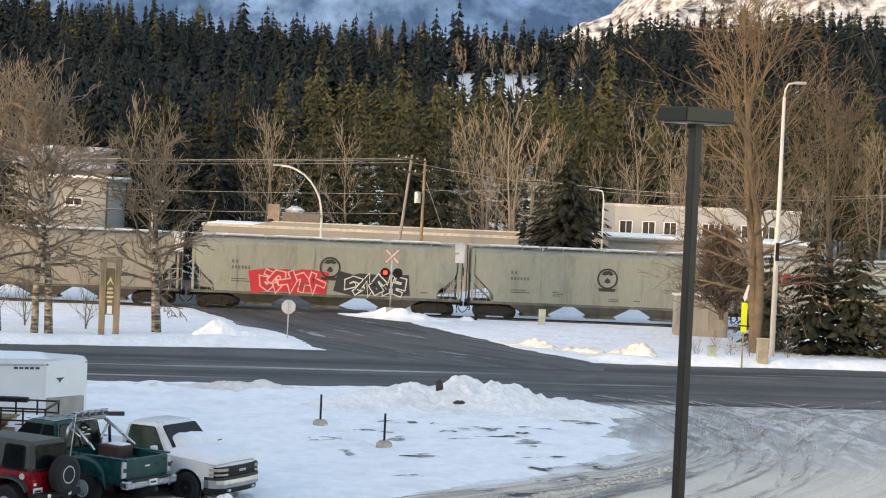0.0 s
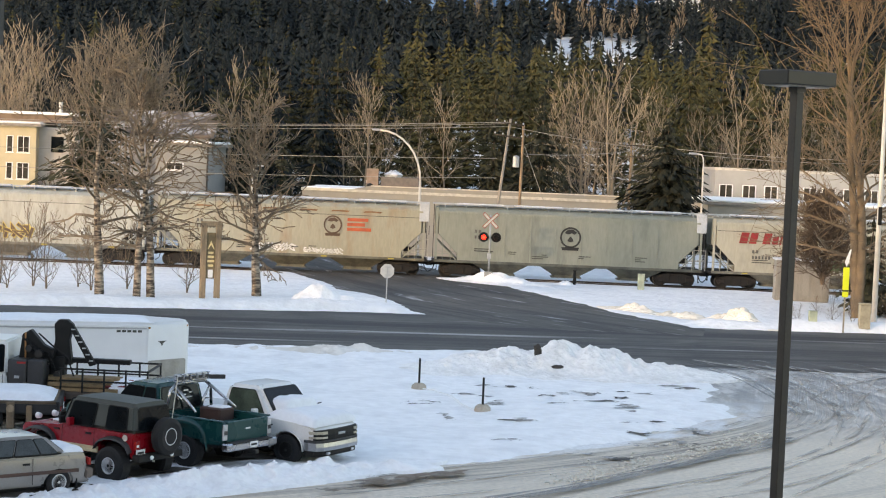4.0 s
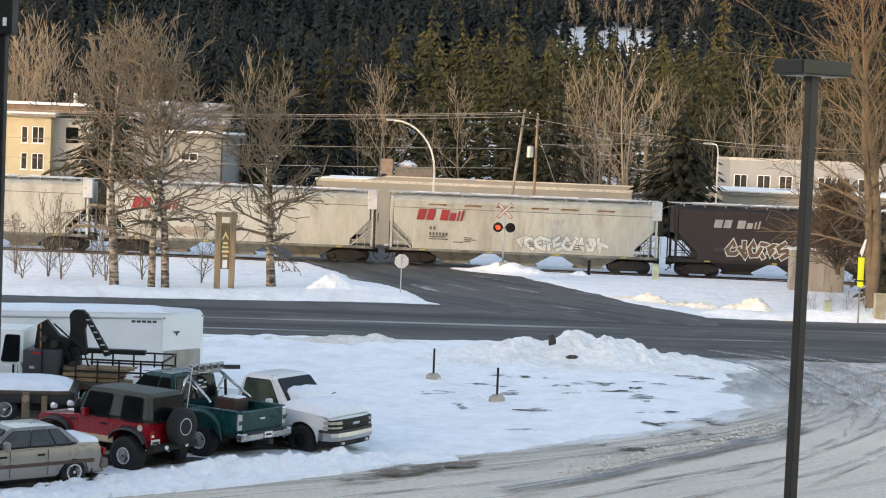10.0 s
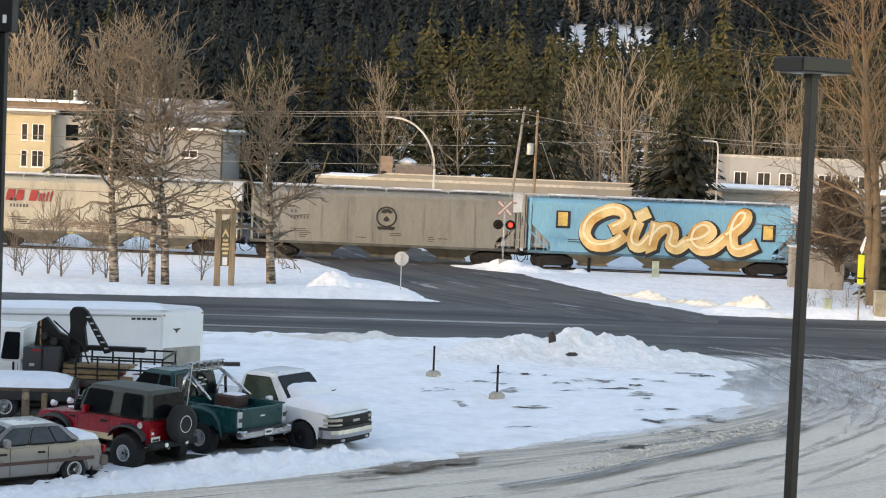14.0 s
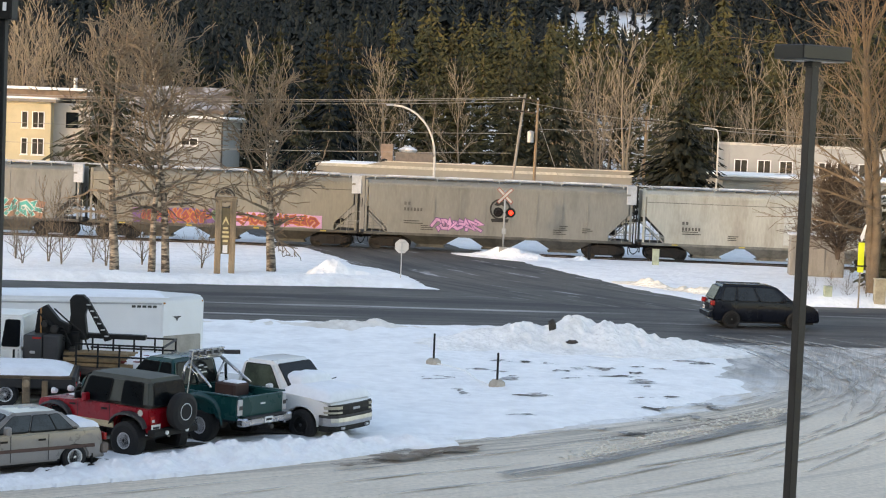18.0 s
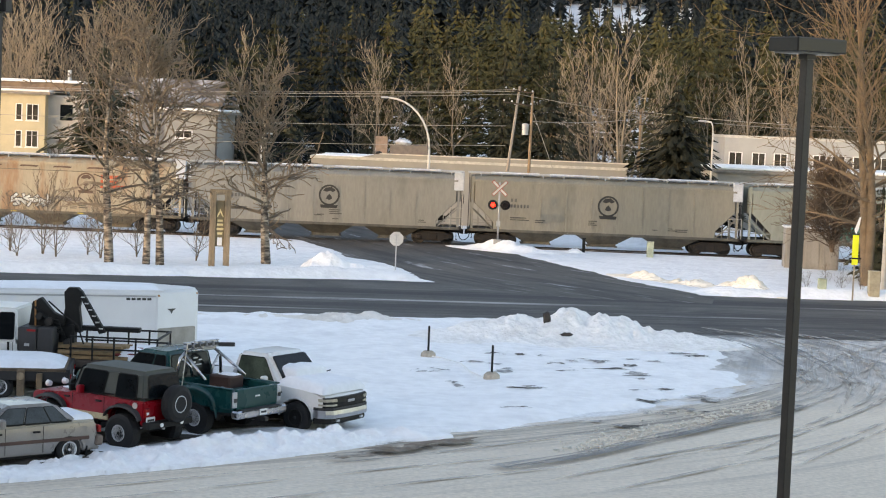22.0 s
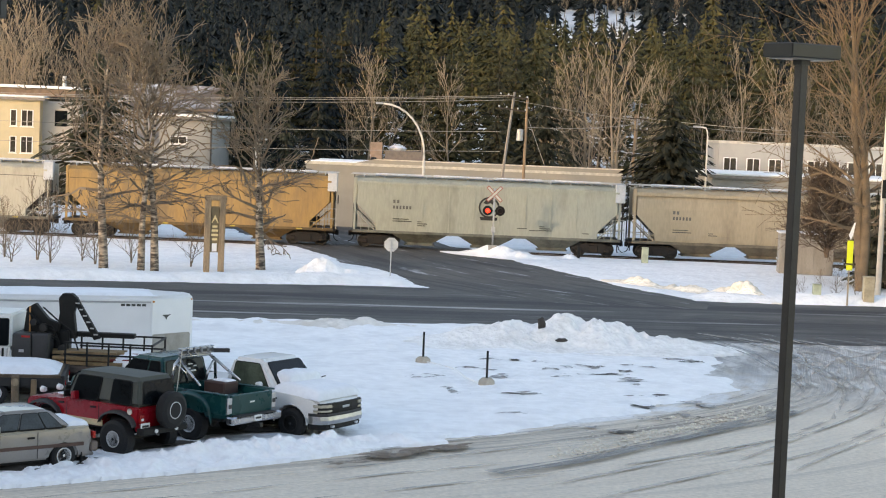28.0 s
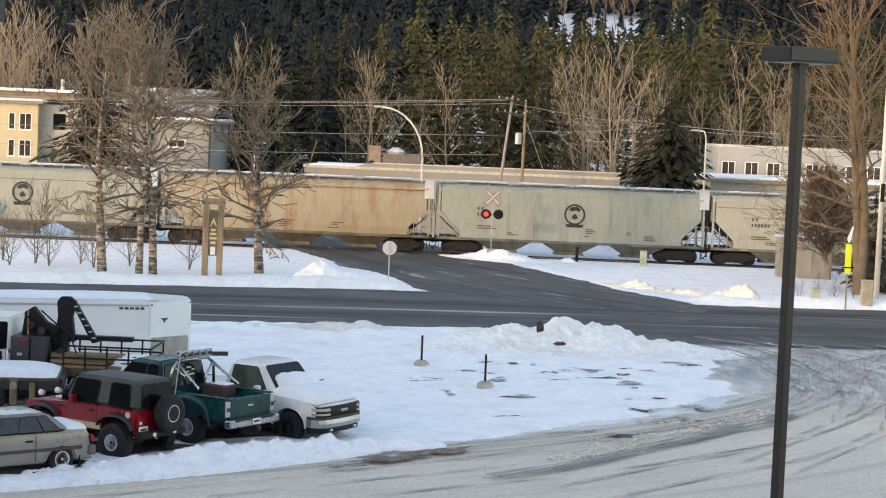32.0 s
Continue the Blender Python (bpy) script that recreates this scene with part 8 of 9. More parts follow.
def red_jeep():
    P = mat("red_car_paint", (0.28, 0.005, 0.012), 0.28, 0, 0.15, scale=2, bump=0.01, spec=0.3, coat=0.3)
    HT = mat("grey_green_hardtop", (0.075, 0.082, 0.074), 0.6, 0, 0.15, spec=0.25)
    top = [(-1.75, 0.72), (-1.75, 1.22), (0.55, 1.24), (0.6, 1.20), (1.75, 1.13), (1.85, 1.05), (1.85, 0.72)]
    t = vehicle("jeep", "lifted red off-road jeep with grey hardtop", pose(-7.55, 43.5, G(-7.7, 43.8) - 0.12, 0, 0, 147) @ Matrix.Scale(0.98, 4), P, 3.7, 1.45, top, 0.66, (-1.15, 1.2), 0.45, 0.32, 0.20,
                (-1.75, 0.62, 1.22, -1.68, 0.35, 1.90, ()), group="parked vehicles", track=0.74, arch=1.12, roof_mat=HT, rim=mat("black_steel_rim", (0.02, 0.02, 0.021), 0.55, 0.1), swell=(0.03, 0.01), roof_in=0.13)
    cab = [c for c in t.children if c.name.startswith("cabin")][0]
    for s in (-1, 1):
        w = 0.70
        f = ((-1.75, -w, 1.22), (0.62, -w, 1.22), (0.35, -0.62, 1.90), (-1.68, -0.62, 1.90)) if s < 0 else ((0.62, w, 1.22), (-1.75, w, 1.22), (-1.68, 0.62, 1.90), (0.35, 0.62, 1.90))
        sp = ((0.11, 0.38), (0.56, 0.91)) if s < 0 else ((0.62, 0.89), (0.09, 0.44))
        for a, b in sp:
            window("side_window", f, a, b, 0.08, 0.86, GLASS, cab)
        for wx in (-1.15, 1.2):
            rings = []
            for k in range(9):
                a = math.pi * (0.08 + 0.84 * k / 8)
                x, z = wx + 0.56 * math.cos(a), 0.62 + 0.50 * math.sin(a) ** 0.6
                rings.append([(x, s * 0.70, z), (x, s * 0.84, z - 0.02), (x, s * 0.86, z - 0.07), (x, s * 0.83, z - 0.06), (x, s * 0.70, z - 0.05)])
            sharp(part("fender_flare", loft(bmesh.new(), rings), PLASTIC, t, "black fender flare", smooth=True), 40)
        part("rocker_panel", bx(-0.66, s * 0.73 - 0.01, 0.68, 0.70, s * 0.73 + 0.012, 0.82), mat("cream_rocker", (0.55, 0.45, 0.28), 0.5), t, "cream rocker panel")
        tl = part("tail_lamp", bx(-1.80, s * 0.62 - 0.07, 0.86, -1.745, s * 0.62 + 0.07, 1.06, bevel=0.01), TAIL_RED, t)
        part("reverse_lens", bx(-1.806, s * 0.62 - 0.04, 0.92, -1.80, s * 0.62 + 0.04, 0.98), WHITE, tl)
        part("round_badge", lathe(bmesh.new(), [(0, 0.0), (0, 0.075), (0.015, 0.075), (0.015, 0.0)], 14, "y"), PALE_POLE, t, m=pose(-1.5, s * 0.73 - (0.015 if s < 0 else 0), 1.12))
        part("headlamp", lathe(bmesh.new(), [(0, 0.0), (0, 0.09), (0.05, 0.09), (0.06, 0.0)], 14, "x"), LAMP_CLEAR, t, m=pose(1.83, s * 0.45, 0.95))
        part("door_mirror", bx(0.35, s * 0.86 - 0.09, 1.28, 0.42, s * 0.86 + 0.09, 1.45, bevel=0.02), BLACK, t)
        part("shock_absorber", tube(bmesh.new(), (-1.3, s * 0.5, 0.4), (-1.4, s * 0.55, 0.85), 0.035, n=8), WHITE, t)
    door_lines(t, 1.45, (-0.52, 0.5), 0.7, 1.2, 1.08)
    sp = part("spare_carrier", bx(-1.86, -0.06, 0.85, -1.75, 0.06, 1.25), BLACK, t)
    bm = lathe(bmesh.new(), [(0.0, 0.2), (-0.02, 0.33), (0.03, 0.43), (0.14, 0.445), (0.24, 0.43), (0.29, 0.33), (0.27, 0.2)], 28, "x")
    sw = part("spare_wheel", bm, RUBBER, t, m=pose(-2.16, -0.12, 1.14))
    part("spare_rim", lathe(bmesh.new(), [(0.05, 0.0), (0.08, 0.10), (0.06, 0.16), (0.0, 0.205), (-0.01, 0.19), (0.05, 0.14), (0.02, 0.0)], 22, "x"), ALLOY, sw)
    part("rear_bumper", bx(-1.98, -0.78, 0.60, -1.76, 0.78, 0.76, bevel=0.025), BLACK, t)
    for y in (-0.35, 0.35):
        part("bumper_lamp", lathe(bmesh.new(), [(-0.03, 0.0), (-0.03, 0.05), (0.0, 0.05), (0.0, 0.0)], 12, "x"), WHITE, t, m=pose(-1.985, y, 0.68))
    plate(t, -1.82, 0.55, 0.72, -1)
    part("rear_axle", tube(bmesh.new(), (-1.15, -0.65, 0.41), (-1.15, 0.65, 0.41), 0.06, n=10), STEEL, t)
    part("whip_aerial", tube(bmesh.new(), (-1.6, -0.74, 1.2), (-1.72, -0.80, 2.45), 0.014, n=5), PALE_POLE, t)
    part("front_bumper", bx(1.85, -0.7, 0.62, 2.05, 0.7, 0.76, bevel=0.02), BLACK, t)
    part("bonnet_snow", bx(0.75, -0.3, 1.2, 1.2, 0.35, 1.24, bevel=0.02), CARSNOW, t)
    for s in (-1, 1):
        part("cowl_lamp", lathe(bmesh.new(), [(-0.05, 0.0), (-0.05, 0.06), (0.06, 0.08), (0.06, 0.0)], 12, "x"), WHITE, t, m=pose(1.7, s * 0.28, 1.25))


def beige_sedan():
    P = mat("champagne_car_paint", (0.26, 0.24, 0.225), 0.3, 0.15, 0.12, scale=2, bump=0.02, coat=0.5)
    top = [(-2.06, 0.42), (-2.10, 0.62), (-2.06, 0.90), (-1.98, 0.96), (-1.2, 0.97), (0.75, 0.93), (2.0, 0.83), (2.22, 0.74), (2.25, 0.45)]
    t = vehicle("sedan_car", "champagne beige sedan with snow on its boot", pose(-9.32, 40.35, G(-9.4, 40.8) - 0.16, 0, 0, 219) @ Matrix.Scale(0.95, 4), P, 4.5, 1.68, top, 0.24, (-1.3, 1.3), 0.31, 0.20, 0.19,
                (-1.55, 0.95, 0.93, -1.0, 0.25, 1.38, ((0.10, 0.27), (0.29, 0.55), (0.58, 0.90))), group="parked vehicles", glass=mat("clear_car_glass", (0.07, 0.08, 0.085), 0.1, 0, 0.3, scale=2.5, bump=0, spec=0.2))
    door_lines(t, 1.68, (-0.62, 0.32), 0.3, 0.9, 0.76)
    for s in (-1, 1):
        part("rub_strip", bx(-1.8, s * 0.82 - 0.02, 0.52, 1.7, s * 0.82 + 0.03, 0.60, bevel=0.008), mat("brown_rub_strip", (0.09, 0.045, 0.035), 0.6), t, "brown rubbing strip")
        part("tail_lamp", bx(-2.12, s * 0.60 - 0.2, 0.66, -2.05, s * 0.62 + 0.2, 0.82, bevel=0.01), TAIL_RED, t)
    part("rear_bumper", bx(-2.20, -0.80, 0.34, -2.00, 0.80, 0.58, bevel=0.04), mat("dull_brown_bumper", (0.16, 0.12, 0.10), 0.6), t)
    part("front_bumper", bx(2.15, -0.84, 0.32, 2.36, 0.84, 0.54, bevel=0.04), MATS["dull_brown_bumper"], t)
    snow_cover(t, -2.0, -1.4, 1.40, 0.96, 0.13, 15, "boot_snow")
    for s in (-1, 1):
        part("window_trim", bx(-1.35, s * 0.795 - 0.012, 0.955, 0.80, s * 0.795 + 0.012, 0.985), BLACK, t)
        part("fuel_flap" if s > 0 else "side_badge", bx(-1.75, s * 0.81 - 0.004, 0.70, -1.55, s * 0.81 + 0.012, 0.84, bevel=0.004), P, t)
        part("mud_flap", bx(-1.78, s * 0.70 - 0.1, 0.12, -1.75, s * 0.70 + 0.1, 0.36), BLACK, t)
    part("boot_seam", bx(-1.96, -0.6, 0.968, -1.95, 0.6, 0.974), BLACK, t)


def moving_suv():
    P = mat("black_car_paint", (0.005, 0.007, 0.013), 0.24, 0, 0.1, scale=2, bump=0.01, spec=0.2, coat=0.15)
    top = [(-2.28, 0.42), (-2.36, 0.72), (-2.33, 0.98), (-2.2, 1.14), (0.0, 1.13), (0.95, 1.11), (1.55, 1.06), (2.0, 0.96), (2.26, 0.78), (2.33, 0.45)]
    t = vehicle("sport_utility_car", "dark navy sport utility car driving past", pose(0, 76, 0.05, 0, 0, 6.7), P, 4.68, 1.86, top, 0.30, (-1.47, 1.21), 0.37, 0.24, 0.25,
                (-2.26, 1.18, 1.10, -1.92, 0.34, 1.77, ((0.09, 0.26), (0.30, 0.55), (0.59, 0.89))), group="", glass=mat("tinted_car_glass", (0.012, 0.016, 0.022), 0.08, 0, 0.4, scale=2.0, bump=0, spec=0.4), rim=mat("dark_rim", (0.10, 0.10, 0.105), 0.45, 0.4), edge=RUBBER)
    for s in (-1, 1):
        part("roof_rail", tube(bmesh.new(), (-1.85, s * 0.62, 1.79), (0.05, s * 0.62, 1.79), 0.02, n=6), BLACK, t)
        part("headlamp", bx(1.98, s * 0.64 - 0.14, 0.76, 2.20, s * 0.64 + 0.14, 0.86, bevel=0.03), LAMP_CLEAR, t)
        part("tail_lamp", bx(-2.36, s * 0.78 - 0.12, 0.92, -2.2, s * 0.78 + 0.14, 1.12, bevel=0.02), TAIL_RED, t)
    part("rear_bumper", bx(-2.44, -0.88, 0.42, -2.25, 0.88, 0.66, bevel=0.04), P, t)
    part("roof_panel", bx(-1.7, -0.45, 1.74, -0.1, 0.45, 1.785, bevel=0.02), P, t)
    door_lines(t, 1.86, (-0.4, 0.75), 0.45, 1.02, 0.92)
    plate(t, -2.45, 0.0, 0.72, -1)
    return t


def enclosed_trailer():
    """A box with a wedge nose; the origin lies at the corner where its side meets the nose."""
    P = mat("white_trailer_skin", (0.68, 0.69, 0.70), 0.4, 0, 0.06, scale=0.9)
    t = thing("enclosed_trailer", pose(-8.45, 56.75, 0.05, 0, 0, 15), "white enclosed cargo trailer with wedge nose and snowy roof", "trailer", "parked vehicles")
    plan = ((-7.0, 0.0), (0.0, 0.0), (1.30, 0.92), (1.40, 1.2), (1.30, 1.48), (0.0, 2.4), (-7.0, 2.4))

    def level(z, k):
        return [(-2.8 + (x + 2.8) * (1 - k / 4.2), 1.2 + (y - 1.2) * (1 - k / 1.2), z) for x, y in plan]
    sharp(part("box_body", loft(bmesh.new(), [level(0.5, 0), level(2.05, 0), level(2.15, 0.03), level(2.21, 0.10)]), P, t, smooth=True), 25)
    part("roof_cap", loft(bmesh.new(), [level(2.21, 0.09), level(2.24, 0.11), level(2.26, 0.20)]), P, t)
    part("corner_trim", bx(-0.04, -0.015, 0.5, 0.03, 0.03, 2.05, bevel=0.01), P, t)
    part("top_trim", bx(-7.0, -0.013, 2.04, -0.04, -0.001, 2.09), GALV, t)
    nose = ((0, 0, 0.5), (1.30, 0.92, 0.5), (1.30, 0.92, 2.05), (0, 0, 2.05))
    part("stone_guard", quad_on(nose, 0.01, 0.99, 0.0, 0.37, 0.012), mat("chequer_grey", (0.30, 0.29, 0.27), 0.5, 0.5), t, "grey stone guard")
    snow_cover(t, -6.9, 0.2, 2.2, 2.25, 0.07, 25, "roof_snow", y0=1.2)
    for k in range(5):
        part("brand_bar", bx(-0.95 + k * 0.16, -0.013, 1.94, -0.83 + k * 0.16, -0.003, 2.01), MARK, t)
    part("front_emblem", prism(bmesh.new(), [(-0.18, 1.66), (0.18, 1.66), (0.05, 1.59), (0.0, 1.50), (-0.05, 1.59)], -0.014, -0.004), MARK, t, m=pose(0.47, 0.333, 0, 0, 0, 35.3))
    part("chassis", bx(-6.9, 0.2, 0.38, 0.6, 2.2, 0.5), STEEL, t)
    for x in (-4.0, -3.1):
        for y in (0.12, 2.28):
            wheel_part(t, x, y, 0.34, 0.2, 0.2)
    part("draw_bar", bx(0.9, 1.12, 0.4, 2.6, 1.28, 0.52), STEEL, t)
    for x, y in ((0.04, 0.0), (1.32, 1.0)):
        part("marker_lamp", bx(x - 0.03, y - 0.03, 2.06, x + 0.03, y + 0.03, 2.11), AMBER, t)
    part("side_vent", bx(-3.6, -0.012, 1.0, -3.3, -0.002, 1.35), GALV, t)


def crane_truck():
    P = mat("white_truck_paint", (0.72, 0.72, 0.70), 0.35, 0, 0.08, scale=1.5)
    t = thing("crane_truck", pose(-11.6, 52.0, -0.12, 0, 0, 178) @ Matrix.Diagonal((0.92, 0.95, 0.93, 1)), "white crew-cab work truck with folded black crane", "truck", "parked vehicles")
    bm = prism(bmesh.new(), [(-0.22, 0.7), (-0.22, 1.5), (2.6, 1.5), (4.0, 1.4), (4.3, 1.2), (4.3, 0.6)], -1.05, 1.05)
    part("cab_body", bev(bm, 0.05, 2), P, t)
    lo = [(-0.22, -1.0, 1.5), (2.7, -1.0, 1.5), (2.7, 1.0, 1.5), (-0.22, 1.0, 1.5)]
    hi = [(-0.18, -0.88, 2.50), (2.05, -0.88, 2.50), (2.05, 0.88, 2.50), (-0.18, 0.88, 2.50)]
    cab = part("cab_roof", bev(loft(bmesh.new(), [lo, hi]), 0.06, 2), P, t)
    for a, b in ((0.78, 0.96), (0.40, 0.70)):
        window("side_window", (lo[2], lo[3], hi[3], hi[2]), a, b, 0.08, 0.85, GLASS, cab)
        window("side_window", (lo[0], lo[1], hi[1], hi[0]), 1 - b, 1 - a, 0.08, 0.85, GLASS, cab)
    window("windscreen", (lo[1], lo[2], hi[2], hi[1]), 0.06, 0.94, 0.05, 0.92, GLASS, cab)
    for s in (-1, 1):
        for x in (-0.1, 1.15):
            part("door_gap", bx(x - 0.008, s * 1.05 - 0.004, 0.75, x + 0.008, s * 1.05 + 0.004, 1.5), BLACK, t)
            part("door_handle", bx(x + 0.1, s * 1.05 - 0.004, 1.25, x + 0.16, s * 1.05 + 0.03, 1.5), BLACK, t)
    TB = mat("tool_box_black", (0.03, 0.03, 0.032), 0.5)
    part("tool_box", bx(-0.80, -1.02, 0.85, -0.24, 1.05, 1.95, bevel=0.03), TB, t)
    part("grey_cabinet", bx(-1.30, -0.2, 0.9, -0.82, 1.02, 1.95, bevel=0.03), PLASTIC, t)
    part("deck", bx(-4.5, -1.1, 0.85, -0.1, 1.1, 1.05, bevel=0.02), mat("deck_brown", (0.07, 0.05, 0.04), 0.8), t)
    part("box_handle", bx(-0.60, 1.05, 1.40, -0.45, 1.07, 1.48), GALV, t)
    part("box_lamp", bx(-0.78, 1.05, 1.84, -0.52, 1.065, 1.90), TAIL_RED, t)
    for x, z, r in ((-1.45, 1.25, 0.14), (-1.62, 1.5, 0.10), (-1.05, 2.1, 0.12), (-0.75, 2.25, 0.10)):
        part("hydraulic_valve", lathe(bmesh.new(), [(0.35, 0.0), (0.35, r), (0.65, r), (0.65, 0.0)], 12, "y"), STEEL, t, m=pose(x, 0, z))
    for k in range(5):
        part("hydraulic_hose", pipe(bmesh.new(), [(-0.5 - 0.12 * k, 0.47, 2.6 - 0.08 * k), (-0.9 - 0.1 * k, 0.52, 2.2 - 0.1 * k), (-1.3 - 0.06 * k, 0.5, 2.15 - 0.12 * k), (-1.55, 0.45, 1.6 - 0.1 * k)], 0.022, 6), BLACK, t)
    for k in range(6):
        part("boom_rung", bx(-2.02 - k * 0.115, 0.10, 2.80 - k * 0.185, -1.90 - k * 0.115, 0.125, 2.84 - k * 0.185), GALV, t)
    part("chassis_beam", bx(-4.8, -0.45, 0.5, 4.0, 0.45, 0.85), STEEL, t)
    for x, y in ((3.1, 0.92), (3.1, -0.92), (-3.1, 0.85), (-3.1, -0.85)):
        wheel_part(t, x, y, 0.42, 0.35, 0.25)
    # stake rails
    for s in (-1.05, 1.05):
        n = 5
        for k in range(n):
            x = -4.45 + k * 0.65
            part("stake", bx(x - 0.025, s - 0.025, 1.05, x + 0.025, s + 0.025, 1.78), BLACK, t)
        for z in (1.4, 1.75):
            part("side_rail", bx(-4.48, s - 0.022, z - 0.025, -1.8, s + 0.022, z + 0.025), BLACK, t)
    for z in (1.4, 1.75):
        part("tail_rail", bx(-4.49, -1.05, z - 0.025, -4.43, 1.05, z + 0.025), BLACK, t)
    # folded knuckle crane
    part("crane_column", bx(-1.75, -0.2, 1.05, -1.3, 0.25, 2.0, bevel=0.05), BLACK, t)
    for nm, pl, y0, y1 in (("crane_boom", [(-1.30, 1.75), (-1.42, 2.5), (-1.38, 2.95), (-1.5, 3.1), (-1.78, 3.1), (-1.95, 2.95), (-1.85, 2.5), (-1.95, 1.75)], -0.16, 0.12),
                           ("crane_outer_boom", [(-1.72, 3.08), (-1.92, 3.0), (-2.68, 1.78), (-2.48, 1.72)], -0.10, 0.10),
                           ("crane_jib", [(-0.4, 1.9), (-0.5, 2.65), (-0.75, 2.8), (-1.15, 2.35), (-1.5, 2.2), (-1.45, 1.95), (-0.9, 1.9)], 0.14, 0.42)):
        part(nm, bev(prism(bmesh.new(), pl, y0, y1), 0.02), BLACK, t, "black folded crane arm")
    part("crane_ram", tube(bmesh.new(), (-1.5, -0.2, 2.0), (-1.85, -0.2, 2.85), 0.05, n=10), CHROME, t)
    part("crane_base_beam", bx(-3.7, -0.3, 1.80, -1.1, 0.0, 1.94, bevel=0.02), BLACK, t)
    part("hose", pipe(bmesh.new(), [(-1.0, 0.45, 2.7), (-1.5, 0.5, 2.3), (-1.9, 0.45, 2.0), (-2.1, 0.4, 1.4)], 0.025, 6), BLACK, t)
    part("crane_rope", pipe(bmesh.new(), [(-0.6, 0.45, 2.7), (-0.62, 0.46, 1.9)], 0.03, 6), mat("orange_strap", (0.45, 0.22, 0.08), 0.8), t)
    TIMBER = mat("bundled_timber", (0.28, 0.19, 0.10), 0.8, 0, 0.35)
    rs = random.Random(31)
    for k in range(14):
        y, z = 0.0 + (k % 5) * 0.19, 1.07 + (k // 5) * 0.14
        part("timber_plank", bx(-3.3 + rs.uniform(-0.3, 0.2), y, z, -1.35 + rs.uniform(-0.2, 0.1), y + 0.16, z + 0.1), TIMBER, t)
    for k in range(3):
        part("red_pole", tube(bmesh.new(), (-3.9, 0.75 - k * 0.2, 1.25 + k * 0.06), (-2.6, 0.7 - k * 0.2, 1.2 + k * 0.06), 0.045, n=8), mat("red_steel", (0.22, 0.03, 0.03), 0.6), t)
    snow_cover(t, -4.35, -3.2, 1.7, 1.05, 0.35, 35, "deck_snow")


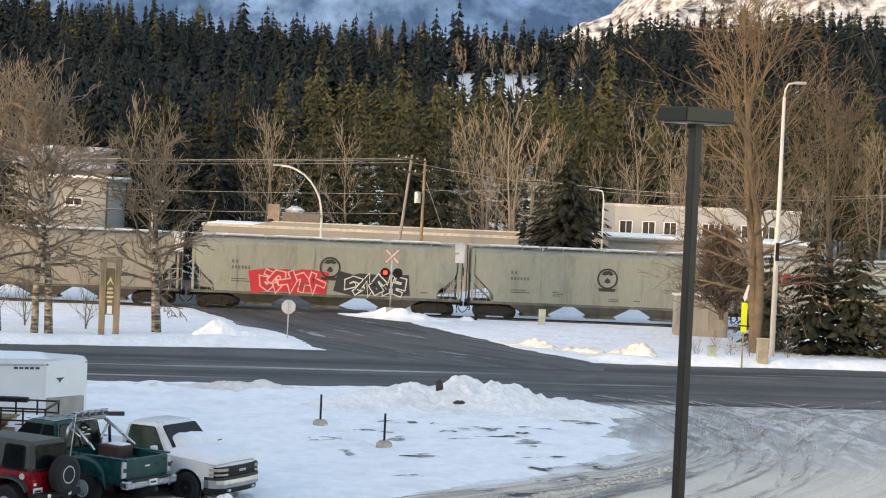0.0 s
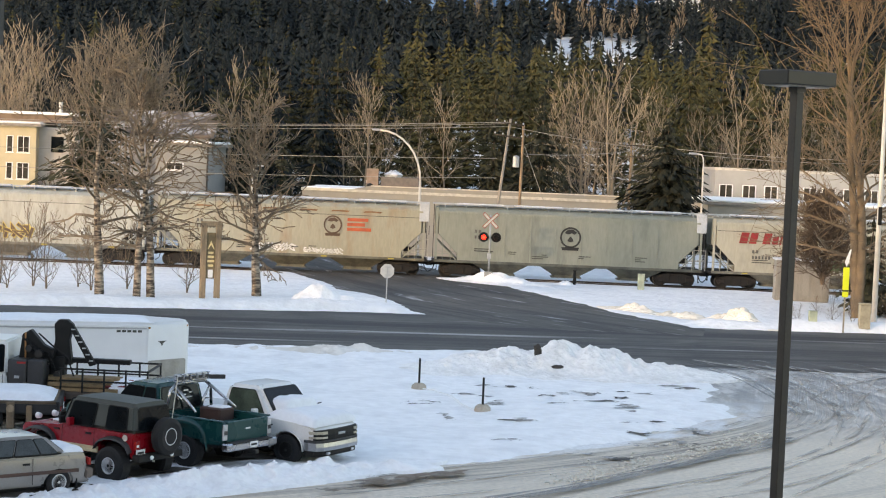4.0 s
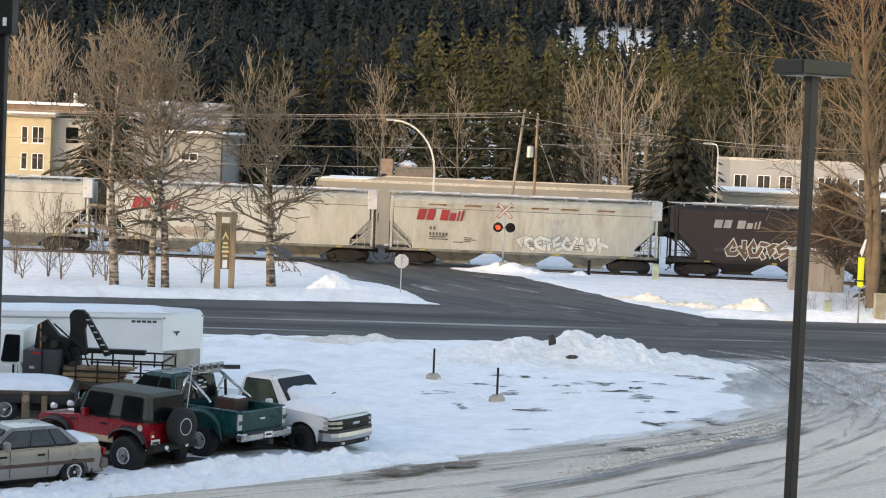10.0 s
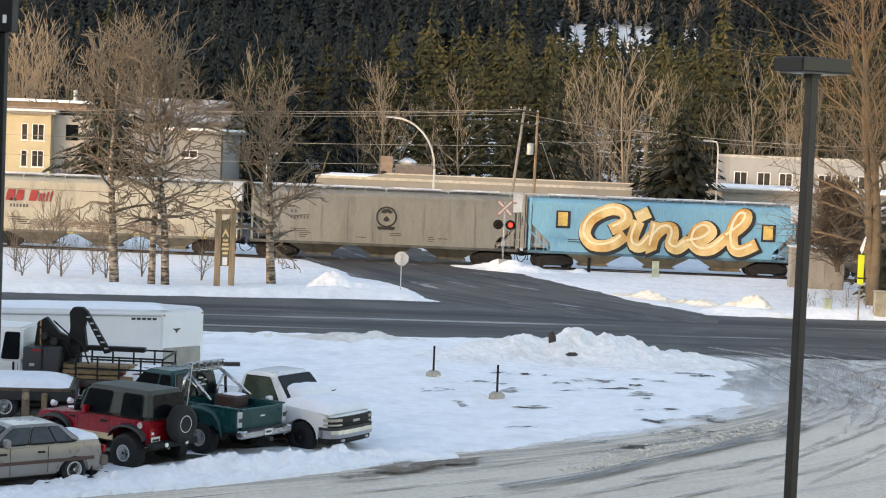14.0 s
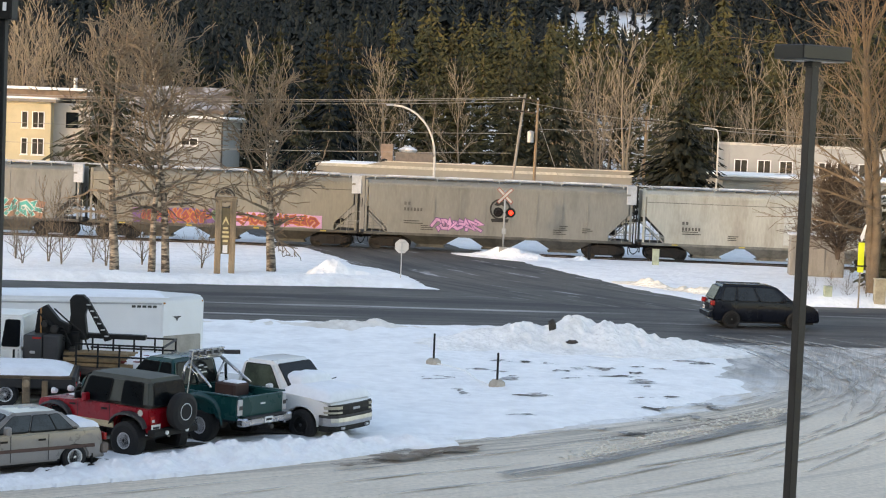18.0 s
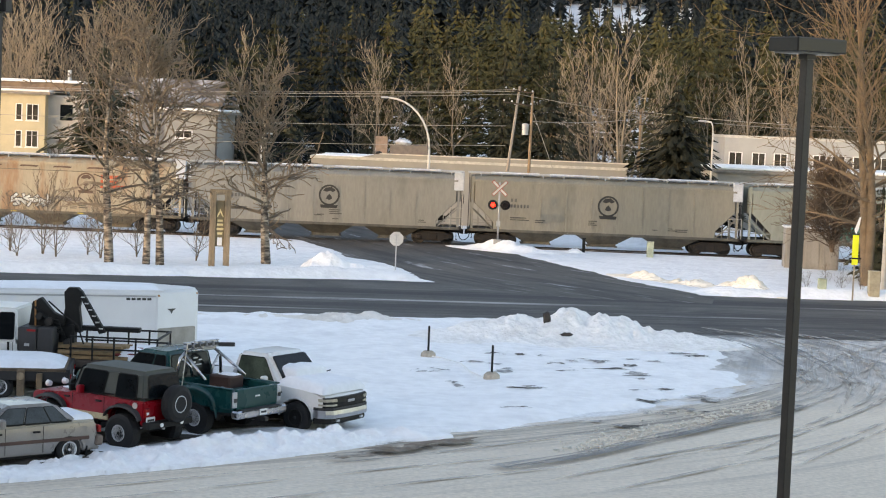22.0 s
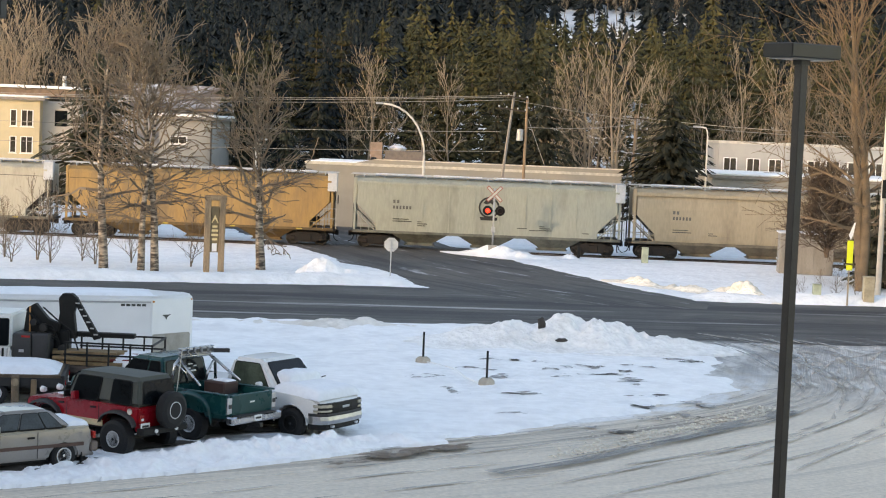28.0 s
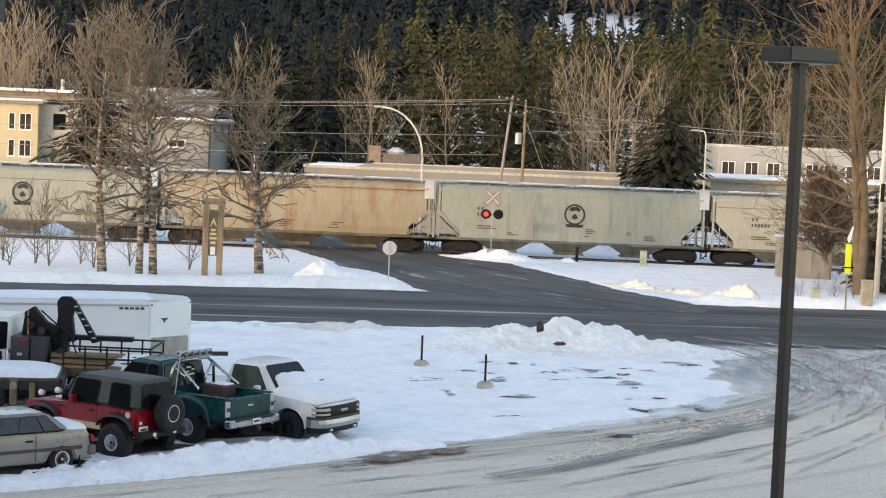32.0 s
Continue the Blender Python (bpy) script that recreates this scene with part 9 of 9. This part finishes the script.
def flat_trailer():
    t = thing("flatbed_trailer", pose(-12.5, 49.3, 0.08, 0, 0, 8), "dark flatbed trailer under a layer of snow", "trailer", "parked vehicles")
    D = mat("old_deck_timber", (0.12, 0.085, 0.055), 0.85, 0, 0.35)
    part("deck", bx(-3.0, -1.2, 0.72, 2.8, 1.2, 0.86, bevel=0.02), D, t)
    snow_cover(t, -3.0, 2.75, 2.35, 0.86, 0.22, 41, "deck_snow")
    part("side_beam", bx(-3.0, -1.24, 0.55, 2.82, -1.18, 0.78), STEEL, t)
    part("rear_beam", bx(2.80, -1.2, 0.45, 2.9, 1.2, 0.84, bevel=0.01), STEEL, t)
    part("chassis_beam", bx(-2.9, -0.5, 0.4, 2.8, 0.5, 0.72), STEEL, t)
    for s in (-1, 1):
        part("tail_lamp", bx(2.9, s * 0.95 - 0.08, 0.58, 2.93, s * 0.95 + 0.08, 0.7), TAIL_RED, t)
        for x in (0.2, 1.1):
            wheel_part(t, x, s * 1.05, 0.35, 0.22, 0.2)
    part("timber_post", bx(1.55, -1.36, 0.15, 1.75, -1.25, 0.84, bevel=0.02), mat("weathered_stake", (0.17, 0.12, 0.075), 0.85, 0, 0.35), t)
    part("timber_post", bx(2.05, -1.40, 0.1, 2.2, -1.25, 0.75, bevel=0.02), mat("ochre_board", (0.20, 0.13, 0.07), 0.7), t)
    part("ramp_latch", lathe(bmesh.new(), [(-0.03, 0.0), (-0.03, 0.1), (0.03, 0.1), (0.03, 0.0)], 12, "y"), WOOD, t, m=pose(1.65, -1.40, 0.68))
    plate(t, 2.92, 0.2, 0.5, 1)


# Bare dirt whose dark colour also stands in for shade beneath each vehicle.
for x, y, lx, ly, sd in ((-4.7, 47.2, 1.3, 0.8, 201.3), (-6.0, 45.7, 2.1, 1.1, 202.7), (-7.3, 43.3, 1.7, 0.9, 203.1), (-9.3, 40.5, 1.8, 0.8, 204.9), (-11.5, 51.3, 3.5, 1.0, 205.2)):
    patch(x, y, lx, ly, sd, DIRT, 0.05)
white_pickup()
teal_pickup()
red_jeep()
beige_sedan()
enclosed_trailer()
crane_truck()
flat_trailer()
SUV = moving_suv()


# ---------------------------------------------------------------- what moves
def motions():
    for car, x in WAGONS:
        walk(car, [(t, pose(x + train_shift(t), TRACK_Y, 0.02)) for t in range(0, 33, 4)])

    def drive(t):
        x = -2.05 + 15.5 * (t - 17.0)
        return x, 76.25 + 0.092 * (x + 2.3)
    walk(SUV, [(t, pose(*drive(t), 0.06, 0, 0, 5.25)) for t in range(0, 33, 4)])
    wheels = [w for w in SUV.children if w.name.startswith("wheel")]
    for w in wheels:
        p = w.matrix_basis.translation.copy()
        rows = [(0.0, Matrix.Translation(p))]
        for k in range(0, 128):
            t = 15.2 + k / FPS
            rows.append((t, Matrix.Translation(p) @ pose(0, 0, 0, 0, (15.56 * k / FPS / 0.37) * 180 / math.pi, 0)))
        rows.append((32.0, rows[-1][1]))
        walk(w, rows)
    # the crossing's lamps flash by turns
    half, first = 0.6102, 9.0
    for disc, side, hx in FLASHERS:
        rows, ang = [], 0.0
        k = math.floor((0 - first) / half)
        lit_right = k % 2 == 0
        ang = 0.0 if (side > 0) == lit_right else 180.0
        put = lambda t, a: rows.append((t, pose(hx, -0.16, 2.22, 0, 0, a)))
        put(0.0, ang)
        k += 1
        while first + k * half < 31.9:
            t = first + k * half
            if t > 0.1:
                for j in range(4):
                    put(t + j / FPS, ang + 60 * j)
                ang += 180
            k += 1
        put(32.0, ang)
        walk(disc, rows)


motions()
